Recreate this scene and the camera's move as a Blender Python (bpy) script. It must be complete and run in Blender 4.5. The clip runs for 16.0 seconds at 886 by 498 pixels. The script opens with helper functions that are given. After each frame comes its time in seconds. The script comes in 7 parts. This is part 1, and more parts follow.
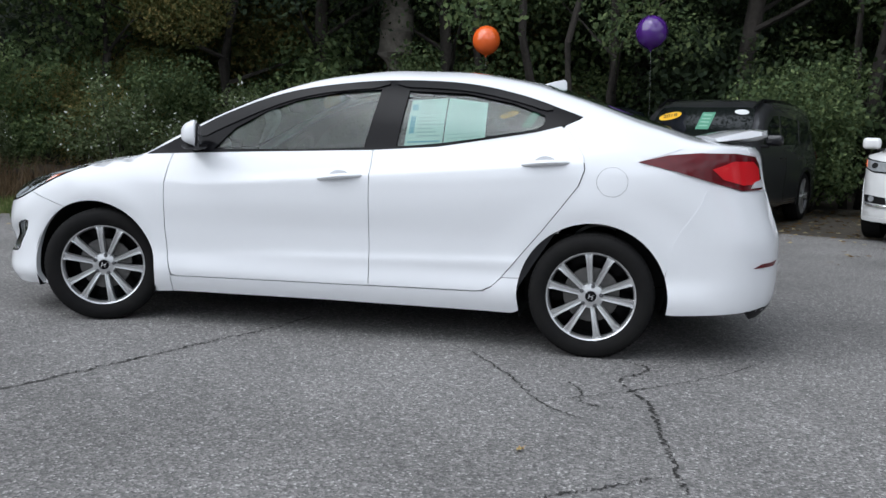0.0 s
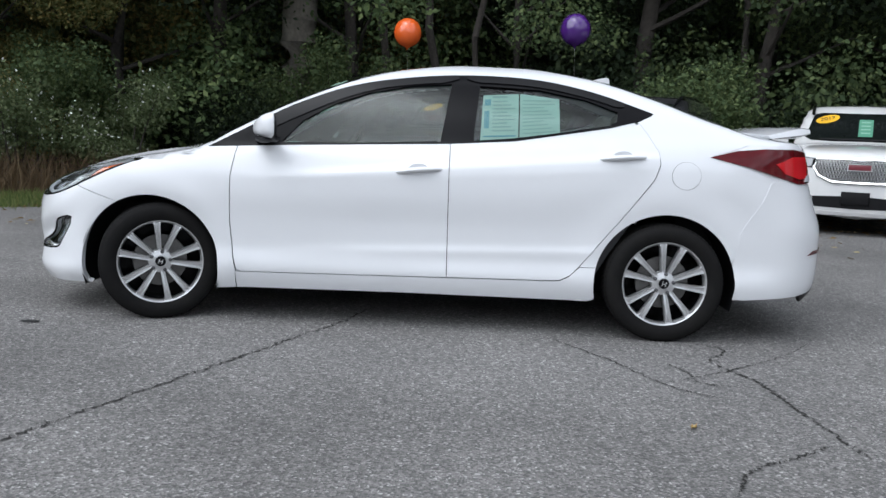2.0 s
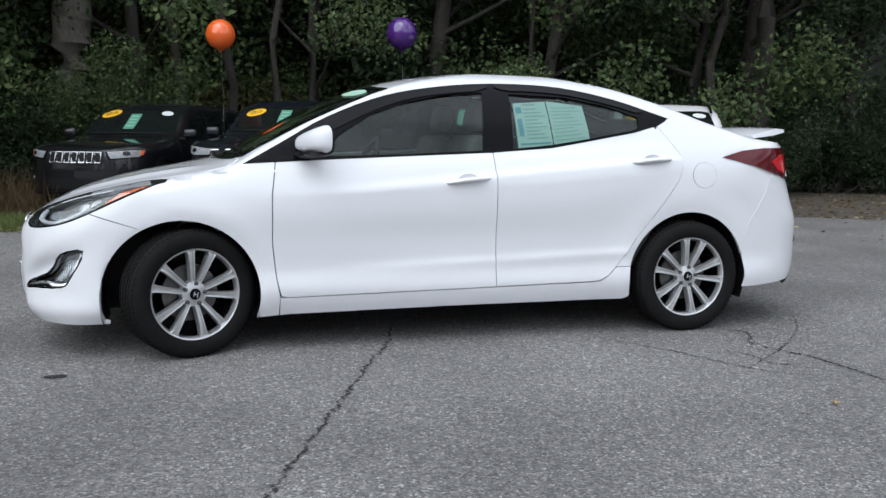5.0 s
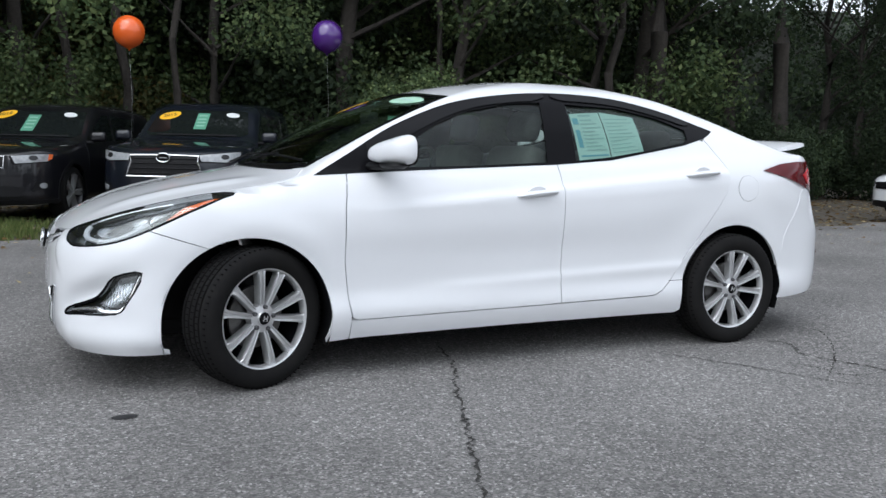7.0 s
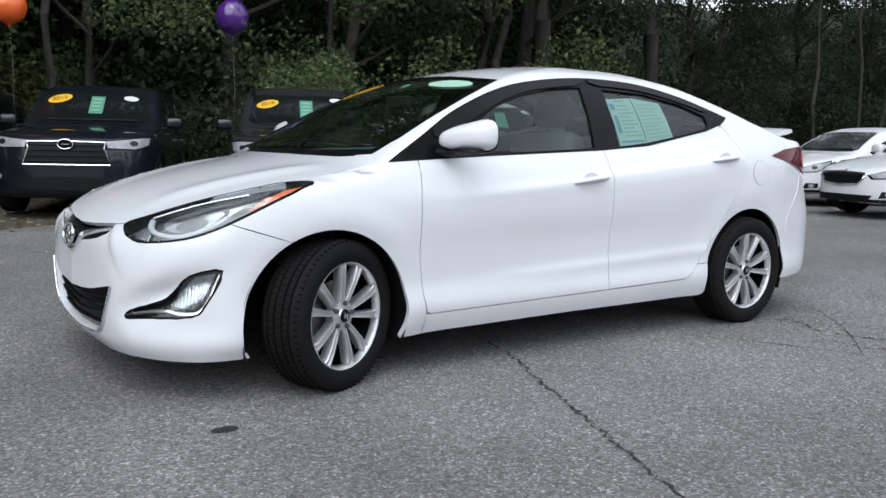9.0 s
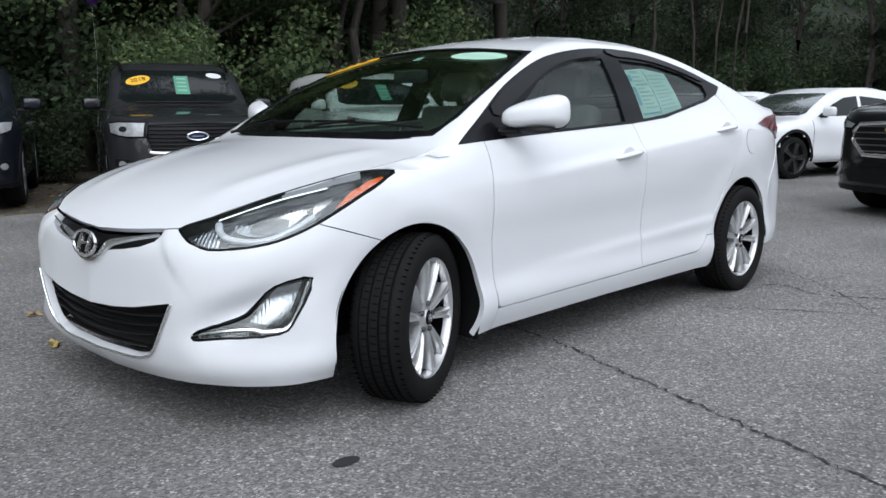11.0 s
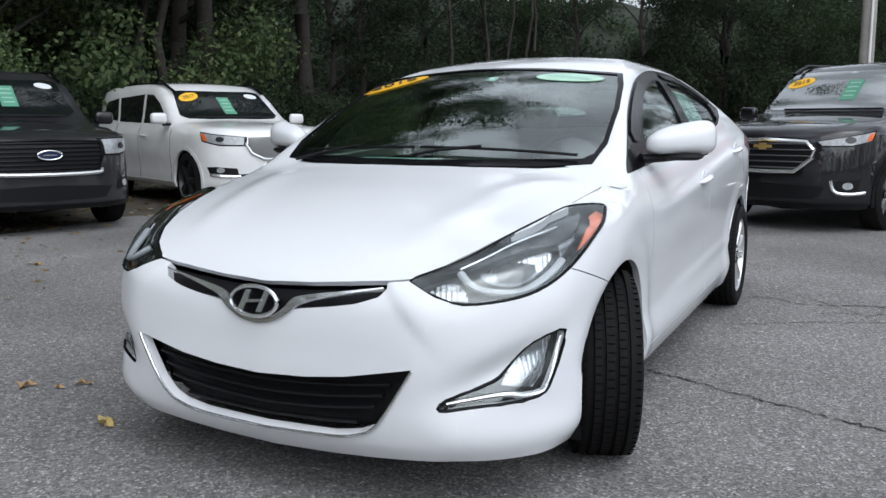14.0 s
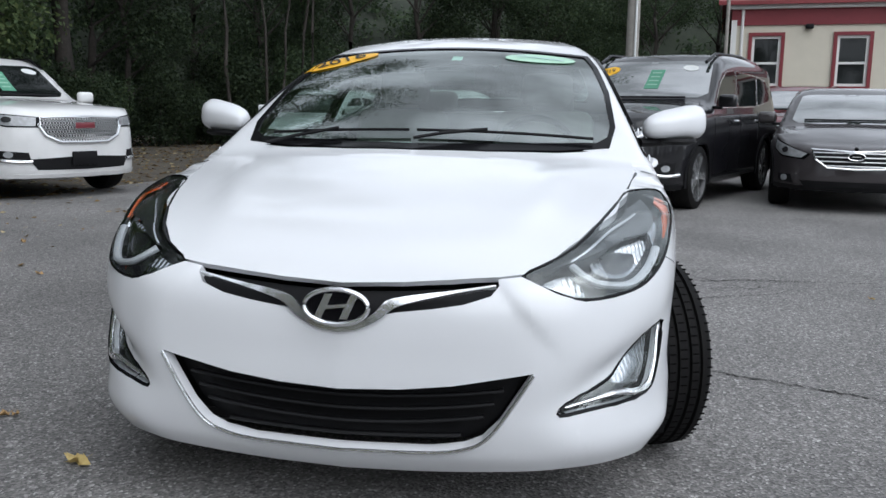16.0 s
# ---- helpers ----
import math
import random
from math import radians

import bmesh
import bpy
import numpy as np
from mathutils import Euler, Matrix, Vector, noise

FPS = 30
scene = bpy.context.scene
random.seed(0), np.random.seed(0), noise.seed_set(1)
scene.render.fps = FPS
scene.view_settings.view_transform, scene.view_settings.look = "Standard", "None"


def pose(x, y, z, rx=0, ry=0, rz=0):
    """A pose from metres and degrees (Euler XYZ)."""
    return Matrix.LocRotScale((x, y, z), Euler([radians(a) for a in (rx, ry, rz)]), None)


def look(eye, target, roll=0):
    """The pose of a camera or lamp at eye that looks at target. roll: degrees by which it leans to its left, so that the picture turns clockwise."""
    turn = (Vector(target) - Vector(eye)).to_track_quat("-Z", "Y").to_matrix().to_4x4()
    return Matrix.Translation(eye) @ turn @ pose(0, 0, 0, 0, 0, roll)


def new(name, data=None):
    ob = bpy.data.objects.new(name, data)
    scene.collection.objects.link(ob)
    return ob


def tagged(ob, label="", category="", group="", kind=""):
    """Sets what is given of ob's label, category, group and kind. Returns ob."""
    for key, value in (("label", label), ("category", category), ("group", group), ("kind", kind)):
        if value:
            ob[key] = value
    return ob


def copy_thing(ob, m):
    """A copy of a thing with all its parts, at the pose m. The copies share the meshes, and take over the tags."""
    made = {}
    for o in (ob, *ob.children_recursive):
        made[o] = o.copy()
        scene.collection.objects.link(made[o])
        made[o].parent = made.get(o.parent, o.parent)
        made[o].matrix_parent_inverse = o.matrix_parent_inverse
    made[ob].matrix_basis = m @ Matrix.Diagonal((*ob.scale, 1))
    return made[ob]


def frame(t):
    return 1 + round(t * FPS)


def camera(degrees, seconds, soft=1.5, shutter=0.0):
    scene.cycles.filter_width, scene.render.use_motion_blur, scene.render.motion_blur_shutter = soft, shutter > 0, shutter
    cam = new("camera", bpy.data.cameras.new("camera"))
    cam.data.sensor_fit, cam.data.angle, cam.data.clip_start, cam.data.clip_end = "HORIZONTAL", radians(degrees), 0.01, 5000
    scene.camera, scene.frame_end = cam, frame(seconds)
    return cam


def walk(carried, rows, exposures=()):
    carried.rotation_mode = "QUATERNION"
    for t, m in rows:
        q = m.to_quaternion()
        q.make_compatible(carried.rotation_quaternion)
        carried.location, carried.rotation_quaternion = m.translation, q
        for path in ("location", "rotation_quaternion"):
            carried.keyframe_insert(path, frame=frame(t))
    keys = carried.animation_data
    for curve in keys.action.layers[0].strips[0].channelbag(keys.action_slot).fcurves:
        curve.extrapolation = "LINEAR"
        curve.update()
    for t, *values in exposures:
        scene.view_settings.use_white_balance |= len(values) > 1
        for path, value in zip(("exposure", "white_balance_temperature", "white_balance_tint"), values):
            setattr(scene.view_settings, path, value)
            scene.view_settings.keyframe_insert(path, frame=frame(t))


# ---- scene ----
# ---- camera ----
cam = camera(54.3, 16.0)
METRES, EYE, TILT, LEAN, TURN = 8.617, 1.0771, 0.0, 0.0, 11.35
START_X, START_Y = 2.8073, -5.2086
ROWS = [
    (0.0, 0.0, 0.0, 0.0, 0.23, -7.33, -1.78),
    (0.5, -0.0378, -0.0005, -0.002, -1.63, -7.33, -2.42),
    (1.0, -0.0717, -0.0069, -0.0027, -4.36, -7.51, -2.34),
    (1.5, -0.1049, -0.0077, -0.003, -7.61, -8.03, -1.89),
    (2.0, -0.1373, -0.0001, -0.0027, -9.43, -7.58, -2.3),
    (2.5, -0.1716, 0.0031, -0.0032, -11.56, -7.13, -2.37),
    (3.0, -0.2054, 0.0081, -0.0039, -14.2, -8.01, -2.23),
    (3.5, -0.2374, 0.0231, -0.0025, -16.93, -8.31, -1.96),
    (4.0, -0.2661, 0.0353, -0.0023, -20.6, -7.63, -1.2),
    (6.5, -0.3866, 0.1348, -0.0014, -34.68, -6.7, -1.27),
    (7.0, -0.4086, 0.1553, -0.001, -36.67, -6.57, -1.27),
    (7.5, -0.4349, 0.1725, -0.0008, -39.33, -7.03, -1.32),
    (8.0, -0.4528, 0.196, -0.0033, -41.79, -7.01, -1.65),
    (8.5, -0.4693, 0.2201, -0.0041, -44.04, -7.05, -1.63),
    (11.0, -0.5267, 0.3629, -0.0015, -58.66, -9.02, 0.19),
    (11.5, -0.5292, 0.3909, 0.0002, -60.7, -9.44, -0.13),
    (12.0, -0.5384, 0.4178, 0.0008, -63.63, -9.45, -0.64),
    (12.5, -0.5452, 0.4482, 0.0012, -66.82, -9.65, -0.92),
    (13.0, -0.5488, 0.4798, 0.0024, -68.95, -8.97, -1.18),
    (13.5, -0.5576, 0.5101, 0.0037, -71.73, -8.41, -0.09),
    (14.0, -0.5619, 0.5392, 0.0051, -74.9, -8.31, -0.01),
    (14.5, -0.5587, 0.5701, 0.0035, -78.56, -8.28, -0.95),
    (15.0, -0.5593, 0.599, 0.0038, -83.55, -8.86, -0.98),
    (15.5, -0.5543, 0.6273, 0.0054, -87.8, -9.31, -0.56),
    (16.0, -0.549, 0.6515, 0.0032, -91.27, -9.25, -0.82),
]
walk(cam, [(t, pose(START_X, START_Y, EYE, TILT, LEAN, TURN) @ pose(METRES * x, METRES * y, METRES * z, 90 + pitch, roll, yaw)) for t, x, y, z, yaw, pitch, roll in ROWS],
     exposures=[(0.0, 0.05, 5960, 9), (4.0, 0.05, 5960, 9), (7.5, 0.1, 5960, 9), (11.0, 0.08, 5960, 9), (14.0, 0.04, 5980, 9), (15.5, -0.08, 5980, 9), (16.0, -0.06, 5980, 9)])

# ---- light ----
world = bpy.data.worlds.new("sky")
scene.world = world
world.use_nodes = True
wn = world.node_tree.nodes
sky = wn.new("ShaderNodeTexSky")
sky.sky_type, sky.sun_disc = "NISHITA", False
sky.sun_elevation, sky.sun_rotation = radians(66), radians(215)
sky.air_density, sky.dust_density, sky.ozone_density = 1.0, 4.0, 1.0
hsv = wn.new("ShaderNodeHueSaturation")
hsv.inputs["Saturation"].default_value = 0.22
world.node_tree.links.new(sky.outputs[0], hsv.inputs["Color"])
# broken cloud cover
wl = world.node_tree.links
dirs = wn.new("ShaderNodeTexCoord")
clouds = wn.new("ShaderNodeTexNoise")
clouds.inputs["Scale"].default_value, clouds.inputs["Detail"].default_value, clouds.inputs["Roughness"].default_value = 2.6, 7.0, 0.55
wl.new(dirs.outputs["Generated"], clouds.inputs["Vector"])
cover = wn.new("ShaderNodeMapRange")
for i, v in ((1, 0.40), (2, 0.60), (3, 0.62), (4, 1.6)):
    cover.inputs[i].default_value = v
wl.new(clouds.outputs[0], cover.inputs[0])
lit = wn.new("ShaderNodeVectorMath")
lit.operation = "SCALE"
veil = wn.new("ShaderNodeMix")
veil.data_type = "RGBA"
veil.inputs[0].default_value = 0.5
# the veil of an overcast sky is brightest overhead
updir = wn.new("ShaderNodeSeparateXYZ")
wl.new(dirs.outputs["Generated"], updir.inputs[0])
rise = wn.new("ShaderNodeMapRange")
for i, v in ((1, 0.0), (2, 1.0), (3, 1.2), (4, 1.25)):
    rise.inputs[i].default_value = v
wl.new(updir.outputs["Z"], rise.inputs[0])
overcast = wn.new("ShaderNodeVectorMath")
overcast.operation = "SCALE"
overcast.inputs[0].default_value = (6.6, 6.75, 7.0)
wl.new(rise.outputs[0], overcast.inputs["Scale"])
wl.new(overcast.outputs[0], veil.inputs[7])
wl.new(hsv.outputs[0], veil.inputs[6])
wl.new(veil.outputs[2], lit.inputs[0])
wl.new(cover.outputs[0], lit.inputs["Scale"])
wl.new(lit.outputs[0], wn["Background"].inputs["Color"])
wn["Background"].inputs["Strength"].default_value = 0.15
sun = new("sun", bpy.data.lights.new("sun", "SUN"))
sun.data.energy, sun.data.angle, sun.data.color = 1.4, radians(70), (1.0, 0.97, 0.93)
sun.matrix_world = look((-23, -16, 24), (0, 0, 0))

# ---- materials ----
def mat(name, color, rough=0.5, metal=0.0, coat=0.0, spec=0.5, vary=0.0, scale=20.0, bump=0.0, bump_scale=200.0, tint=None, rand=0.0):
    """A procedural material: a base colour that varies at two scales, with fine relief."""
    m = bpy.data.materials.new(name)
    m.use_nodes = True
    nt = m.node_tree
    b = nt.nodes["Principled BSDF"]
    b.inputs["Base Color"].default_value = (*color, 1)
    b.inputs["Roughness"].default_value = rough
    b.inputs["Metallic"].default_value = metal
    b.inputs["Coat Weight"].default_value = coat
    b.inputs["Coat Roughness"].default_value = 0.04
    b.inputs["Specular IOR Level"].default_value = spec
    if vary or bump:
        geo = nt.nodes.new("ShaderNodeNewGeometry")
        if vary:
            n1 = nt.nodes.new("ShaderNodeTexNoise")
            n1.inputs["Scale"].default_value, n1.inputs["Detail"].default_value = scale, 8
            n2 = nt.nodes.new("ShaderNodeTexNoise")
            n2.inputs["Scale"].default_value, n2.inputs["Detail"].default_value = scale * 0.11, 4
            add = nt.nodes.new("ShaderNodeMath")
            add.operation = "ADD"
            ramp = nt.nodes.new("ShaderNodeMapRange")
            ramp.inputs[1].default_value, ramp.inputs[2].default_value = 0.7, 1.3
            mix = nt.nodes.new("ShaderNodeMix")
            mix.data_type = "RGBA"
            other = tint or tuple(c * (1 - vary) for c in color)
            mix.inputs[6].default_value, mix.inputs[7].default_value = (*color, 1), (*other, 1)
            for n in (n1, n2):
                nt.links.new(geo.outputs["Position"], n.inputs["Vector"])
            nt.links.new(n1.outputs[0], add.inputs[0])
            nt.links.new(n2.outputs[0], add.inputs[1])
            nt.links.new(add.outputs[0], ramp.inputs[0])
            nt.links.new(ramp.outputs[0], mix.inputs[0])
            nt.links.new(mix.outputs[2], b.inputs["Base Color"])
        if bump:
            n3 = nt.nodes.new("ShaderNodeTexNoise")
            n3.inputs["Scale"].default_value, n3.inputs["Detail"].default_value = bump_scale, 3
            bp = nt.nodes.new("ShaderNodeBump")
            bp.inputs["Strength"].default_value, bp.inputs["Distance"].default_value = bump, 0.01
            nt.links.new(geo.outputs["Position"], n3.inputs["Vector"])
            nt.links.new(n3.outputs[0], bp.inputs["Height"])
            nt.links.new(bp.outputs[0], b.inputs["Normal"])
    return m


def glass_mat(name, tint, head_on=0.08, rough=0.0):
    """Tinted sheet glass: a clear part that lets through, and a mirror part that grows at grazing angles."""
    m = bpy.data.materials.new(name)
    m.use_nodes = True
    nt = m.node_tree
    for n in list(nt.nodes):
        nt.nodes.remove(n)
    out = nt.nodes.new("ShaderNodeOutputMaterial")
    clear = nt.nodes.new("ShaderNodeBsdfTransparent")
    clear.inputs[0].default_value = (*tint, 1)
    gloss = nt.nodes.new("ShaderNodeBsdfGlossy")
    gloss.inputs["Roughness"].default_value = rough
    gloss.inputs["Color"].default_value = (0.95, 1.0, 0.98, 1)
    facing = nt.nodes.new("ShaderNodeLayerWeight")
    facing.inputs["Blend"].default_value = 0.5
    power = nt.nodes.new("ShaderNodeMath")
    power.operation = "POWER"
    power.inputs[1].default_value = 5.0
    share = nt.nodes.new("ShaderNodeMapRange")
    share.inputs[3].default_value, share.inputs[4].default_value = head_on, 1.0
    mix = nt.nodes.new("ShaderNodeMixShader")
    nt.links.new(facing.outputs["Facing"], power.inputs[0])
    nt.links.new(power.outputs[0], share.inputs[0])
    nt.links.new(share.outputs[0], mix.inputs[0])
    nt.links.new(clear.outputs[0], mix.inputs[1])
    nt.links.new(gloss.outputs[0], mix.inputs[2])
    nt.links.new(mix.outputs[0], out.inputs[0])
    return m


WHITE = mat("white_paint", (0.735, 0.745, 0.765), 0.5, coat=1.0, spec=0.2, vary=0.02, scale=3.0)
PLASTIC = mat("black_plastic", (0.008, 0.008, 0.009), 0.5, spec=0.18, vary=0.3, scale=30, bump=0.03, bump_scale=300)
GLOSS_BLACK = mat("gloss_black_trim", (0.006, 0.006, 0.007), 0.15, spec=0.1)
VISOR = mat("smoked_acrylic_visor", (0.010, 0.010, 0.011), 0.2, spec=0.16)
CHROME = mat("chrome", (0.86, 0.87, 0.88), 0.12, metal=0.85)
ALLOY = mat("silver_alloy", (0.68, 0.685, 0.69), 0.3, metal=0.75, vary=0.1, scale=40)
ALLOY_DARK = mat("grey_alloy_recess", (0.12, 0.12, 0.125), 0.45, metal=0.6, vary=0.2, scale=40)
RUBBER = mat("tyre_rubber", (0.009, 0.009, 0.0095), 0.7, spec=0.08, vary=0.35, scale=25, tint=(0.013, 0.0125, 0.012), bump=0.08, bump_scale=180)
TREAD_DARK = mat("tread_slits", (0.003, 0.003, 0.003), 0.9, spec=0.02)
GLASS = glass_mat("green_tinted_glass", (0.66, 0.80, 0.73), 0.27)
SIDE_GLASS = glass_mat("smoke_tinted_glass", (0.52, 0.59, 0.57), 0.045)
LENS = glass_mat("clear_lens", (0.93, 0.95, 0.96), 0.10)
SEAT_CLOTH = mat("grey_seat_cloth", (0.27, 0.26, 0.245), 0.9, vary=0.3, scale=60)
CABIN = mat("dark_cabin_plastic", (0.03, 0.03, 0.032), 0.7, vary=0.2, scale=50)
LAMP_RED = mat("red_lamp_lens", (0.11, 0.004, 0.008), 0.12, coat=0.25, spec=0.3, vary=0.3, scale=18)
LAMP_RED_BRIGHT = mat("bright_red_lamp_lens", (0.55, 0.014, 0.02), 0.12, coat=0.3, spec=0.3)
LAMP_DARK = mat("dark_lamp_housing", (0.02, 0.02, 0.022), 0.25)
LAMP_GREY = mat("grey_lamp_housing", (0.12, 0.122, 0.127), 0.22, metal=0.5, vary=0.6, scale=30, tint=(0.015, 0.015, 0.017))
AMBER = mat("amber_reflector", (0.72, 0.13, 0.015), 0.15, coat=1.0)
REFLECTOR = mat("mirror_bowl", (0.60, 0.615, 0.635), 0.12, metal=1.0, vary=0.5, scale=60)
DRL = mat("frosted_white_light_guide", (0.50, 0.515, 0.53), 0.35, coat=0.3)
PAPER_GREEN = mat("pale_green_paper", (0.66, 0.90, 0.82), 0.7, vary=0.06, scale=12)
PAPER_BLUE = mat("blue_print", (0.22, 0.52, 0.62), 0.7)
PAPER_INK = mat("grey_print", (0.46, 0.64, 0.60), 0.7)
YELLOW = mat("yellow_vinyl", (0.85, 0.47, 0.02), 0.4)
INK = mat("black_ink", (0.02, 0.02, 0.02), 0.5)
STICKER_GREEN = mat("green_vinyl", (0.42, 0.66, 0.50), 0.4)

# ---- helpers for parts ----
def link(name, me, material, parent=None, label="", smooth=True):
    if smooth:
        for p in me.polygons:
            p.use_smooth = True
    if material is not None and not me.materials:
        me.materials.append(material)
    ob = new(name, me)
    if parent is not None:
        ob.parent = parent
    return tagged(ob, label)


def part(name, bm, material, parent=None, label="", smooth=True):
    me = bpy.data.meshes.new(name)
    bmesh.ops.recalc_face_normals(bm, faces=bm.faces)
    bm.to_mesh(me)
    bm.free()
    if smooth:
        me.set_sharp_from_angle(angle=radians(38))
    return link(name, me, material, parent, label, smooth)


def thing(name, label, category, m=Matrix(), group="", kind=""):
    ob = new(name)
    ob.empty_display_size = 0.2
    ob.matrix_basis = m
    return tagged(ob, label, category, group, kind)


def pwl(xs, ys):
    xs, ys = np.array(xs, float), np.array(ys, float)
    h = np.diff(xs)
    d = np.diff(ys) / h
    s = np.zeros(len(xs))
    s[1:-1] = np.where(d[:-1] * d[1:] > 0, 2 * d[:-1] * d[1:] / (d[:-1] + d[1:] + 1e-12), 0)
    s[0], s[-1] = d[0], d[-1]

    def f(x):
        x = np.clip(np.asarray(x, float), xs[0], xs[-1])
        i = np.clip(np.searchsorted(xs, x) - 1, 0, len(h) - 1)
        t = (x - xs[i]) / h[i]
        return ((1 + 2 * t) * (1 - t) ** 2 * ys[i] + t * (1 - t) ** 2 * h[i] * s[i]
                + t * t * (3 - 2 * t) * ys[i + 1] + t * t * (t - 1) * h[i] * s[i + 1])
    return f


def curve_pts(pts, n=6, closed=False):
    """A smooth line through a few points."""
    p = [Vector(q) for q in pts]
    out = []
    m = len(p)
    for i in range(m if closed else m - 1):
        a, b, c, d = (p[(i - 1) % m] if closed or i else p[0]), p[i], p[(i + 1) % m], (p[(i + 2) % m] if closed or i + 2 < m else p[-1])
        for k in range(n):
            t = k / n
            out.append(0.5 * ((2 * b) + (c - a) * t + (2 * a - 5 * b + 4 * c - d) * t * t + (3 * b - a - 3 * c + d) * t ** 3))
    if not closed:
        out.append(p[-1].copy())
    return [tuple(q) for q in out]


def smax(a, b, k):
    h = np.clip(0.5 + 0.5 * (a - b) / k, 0, 1)
    return b * (1 - h) + a * h + k * h * (1 - h)


def step(a, b, x):
    t = np.clip((x - a) / (b - a), 0, 1)
    return t * t * (3 - 2 * t)


# ---- the white sedan's body as one smooth solid; x runs from the front axle rearwards ----
PLAN = pwl([-1.0, -0.6, -0.35, -0.1, 0.4, 1.5, 2.4, 2.9, 3.2, 3.5, 3.8], [0.84, 0.86, 0.875, 0.885, 0.885, 0.889, 0.889, 0.886, 0.872, 0.84, 0.80])
SECTION = pwl([0.10, 0.18, 0.25, 0.31, 0.42, 0.55, 0.70, 0.78, 0.85, 0.92, 0.97, 1.02, 1.20, 1.34, 1.40, 1.45, 1.55],
              [-0.10, -0.05, -0.018, -0.006, -0.022, -0.014, 0.0, -0.004, -0.022, -0.055, -0.088, -0.112, -0.200, -0.285, -0.345, -0.45, -0.75])
LIFT = pwl([-1, 0.3, 1.0, 1.5, 2.0, 2.6, 3.0, 3.6], [0.0, 0.0, 0.02, 0.04, 0.07, 0.12, 0.14, 0.14])
NOSE = pwl([0, 0.3, 0.5, 0.65, 0.75, 0.82, 0.87, 0.90], [-0.868, -0.855, -0.83, -0.765, -0.68, -0.575, -0.44, -0.20])
NOSE_Z = pwl([0.1, 0.17, 0.22, 0.32, 0.45, 0.56, 0.62, 0.68, 0.74, 0.9], [0.12, 0.05, 0.02, 0.004, 0.0, 0.008, 0.02, 0.05, 0.10, 0.30])
TAIL = pwl([0, 0.4, 0.6, 0.72, 0.80, 0.86, 0.90], [3.68, 3.655, 3.60, 3.52, 3.42, 3.26, 3.0])
TAIL_Z = pwl([0.15, 0.22, 0.30, 0.42, 0.58, 0.75, 0.90, 1.04, 1.2], [-0.16, -0.06, -0.01, 0.0, 0.0, -0.05, -0.10, -0.13, -0.22])
TOP = pwl([-1.0, -0.86, -0.80, -0.72, -0.60, -0.45, -0.25, 0.0, 0.14, 0.35, 0.65, 0.95, 1.25, 1.6, 1.9, 2.27, 2.6, 2.97, 3.2, 3.4, 3.6, 3.8],
          [0.50, 0.62, 0.672, 0.727, 0.785, 0.835, 0.885, 0.935, 0.968, 1.09, 1.252, 1.368, 1.433, 1.466, 1.464, 1.423, 1.340, 1.215, 1.135, 1.105, 1.085, 1.06])
CROWN = pwl([-0.9, 0.0, 0.3, 0.8, 1.3, 2.2, 2.8, 3.3, 3.7], [0.075, 0.075, 0.10, 0.14, 0.12, 0.12, 0.12, 0.06, 0.05])


def sedan_body(x, y, z):
    y = np.abs(y)
    zz = z - LIFT(x) * step(0.45, 0.8, z) * (1 - step(1.10, 1.42, z))
    w = PLAN(x) + SECTION(zz)
    w = w + 0.012 * np.exp(-((np.hypot(x + 0.05, z - 0.32) - 0.40) / 0.07) ** 2) + 0.010 * np.exp(-((np.hypot(x - 2.70, z - 0.32) - 0.42) / 0.08) ** 2)
    side = (y - w) * 0.95
    top = (z - TOP(x) + CROWN(x) * y * y) * 0.85
    front = (NOSE(y) + NOSE_Z(z) - x) * 0.75
    back = (x - TAIL(y) - TAIL_Z(z)) * 0.75
    return smax(smax(smax(side, top, 0.035), front, 0.03), back, 0.03)


SOLID = [sedan_body]


def body(x, y, z):
    return SOLID[-1](x, y, z)


def shoot(origin, way, far):
    """Distance along each ray at which it leaves the body."""
    lo, hi = np.zeros(len(origin)), np.full(len(origin), far)
    for _ in range(26):
        mid = (lo + hi) / 2
        p = origin + way * mid[:, None]
        out = body(p[:, 0], p[:, 1], p[:, 2]) > 0
        hi, lo = np.where(out, mid, hi), np.where(out, lo, mid)
    return origin + way * lo[:, None]


def on_side(q):
    o = np.column_stack([q[:, 0], np.zeros(len(q)), q[:, 1]])
    return shoot(o, np.tile([0.0, -1.0, 0.0], (len(q), 1)), 1.1)


def on_top(q):
    o = np.column_stack([q[:, 0], q[:, 1], np.full(len(q), 0.45)])
    return shoot(o, np.tile([0.0, 0.0, 1.0], (len(q), 1)), 1.3)


def on_front(q):
    a = np.radians(q[:, 0])
    o = np.column_stack([np.full(len(q), 0.3), np.zeros(len(q)), q[:, 1]])
    return shoot(o, np.column_stack([-np.cos(a), -np.sin(a), 0 * a]), 1.6)


def on_back(q):
    a = np.radians(q[:, 0])
    o = np.column_stack([np.full(len(q), 2.55), np.zeros(len(q)), q[:, 1]])
    return shoot(o, np.column_stack([np.cos(a), -np.sin(a), 0 * a]), 1.6)


def grad(p):
    e = 0.002
    g = np.zeros_like(p)
    for i in range(3):
        d = np.zeros(3)
        d[i] = e
        a, b = p + d, p - d
        g[:, i] = body(a[:, 0], a[:, 1], a[:, 2]) - body(b[:, 0], b[:, 1], b[:, 2])
    return g / (np.linalg.norm(g, axis=1)[:, None] + 1e-9)


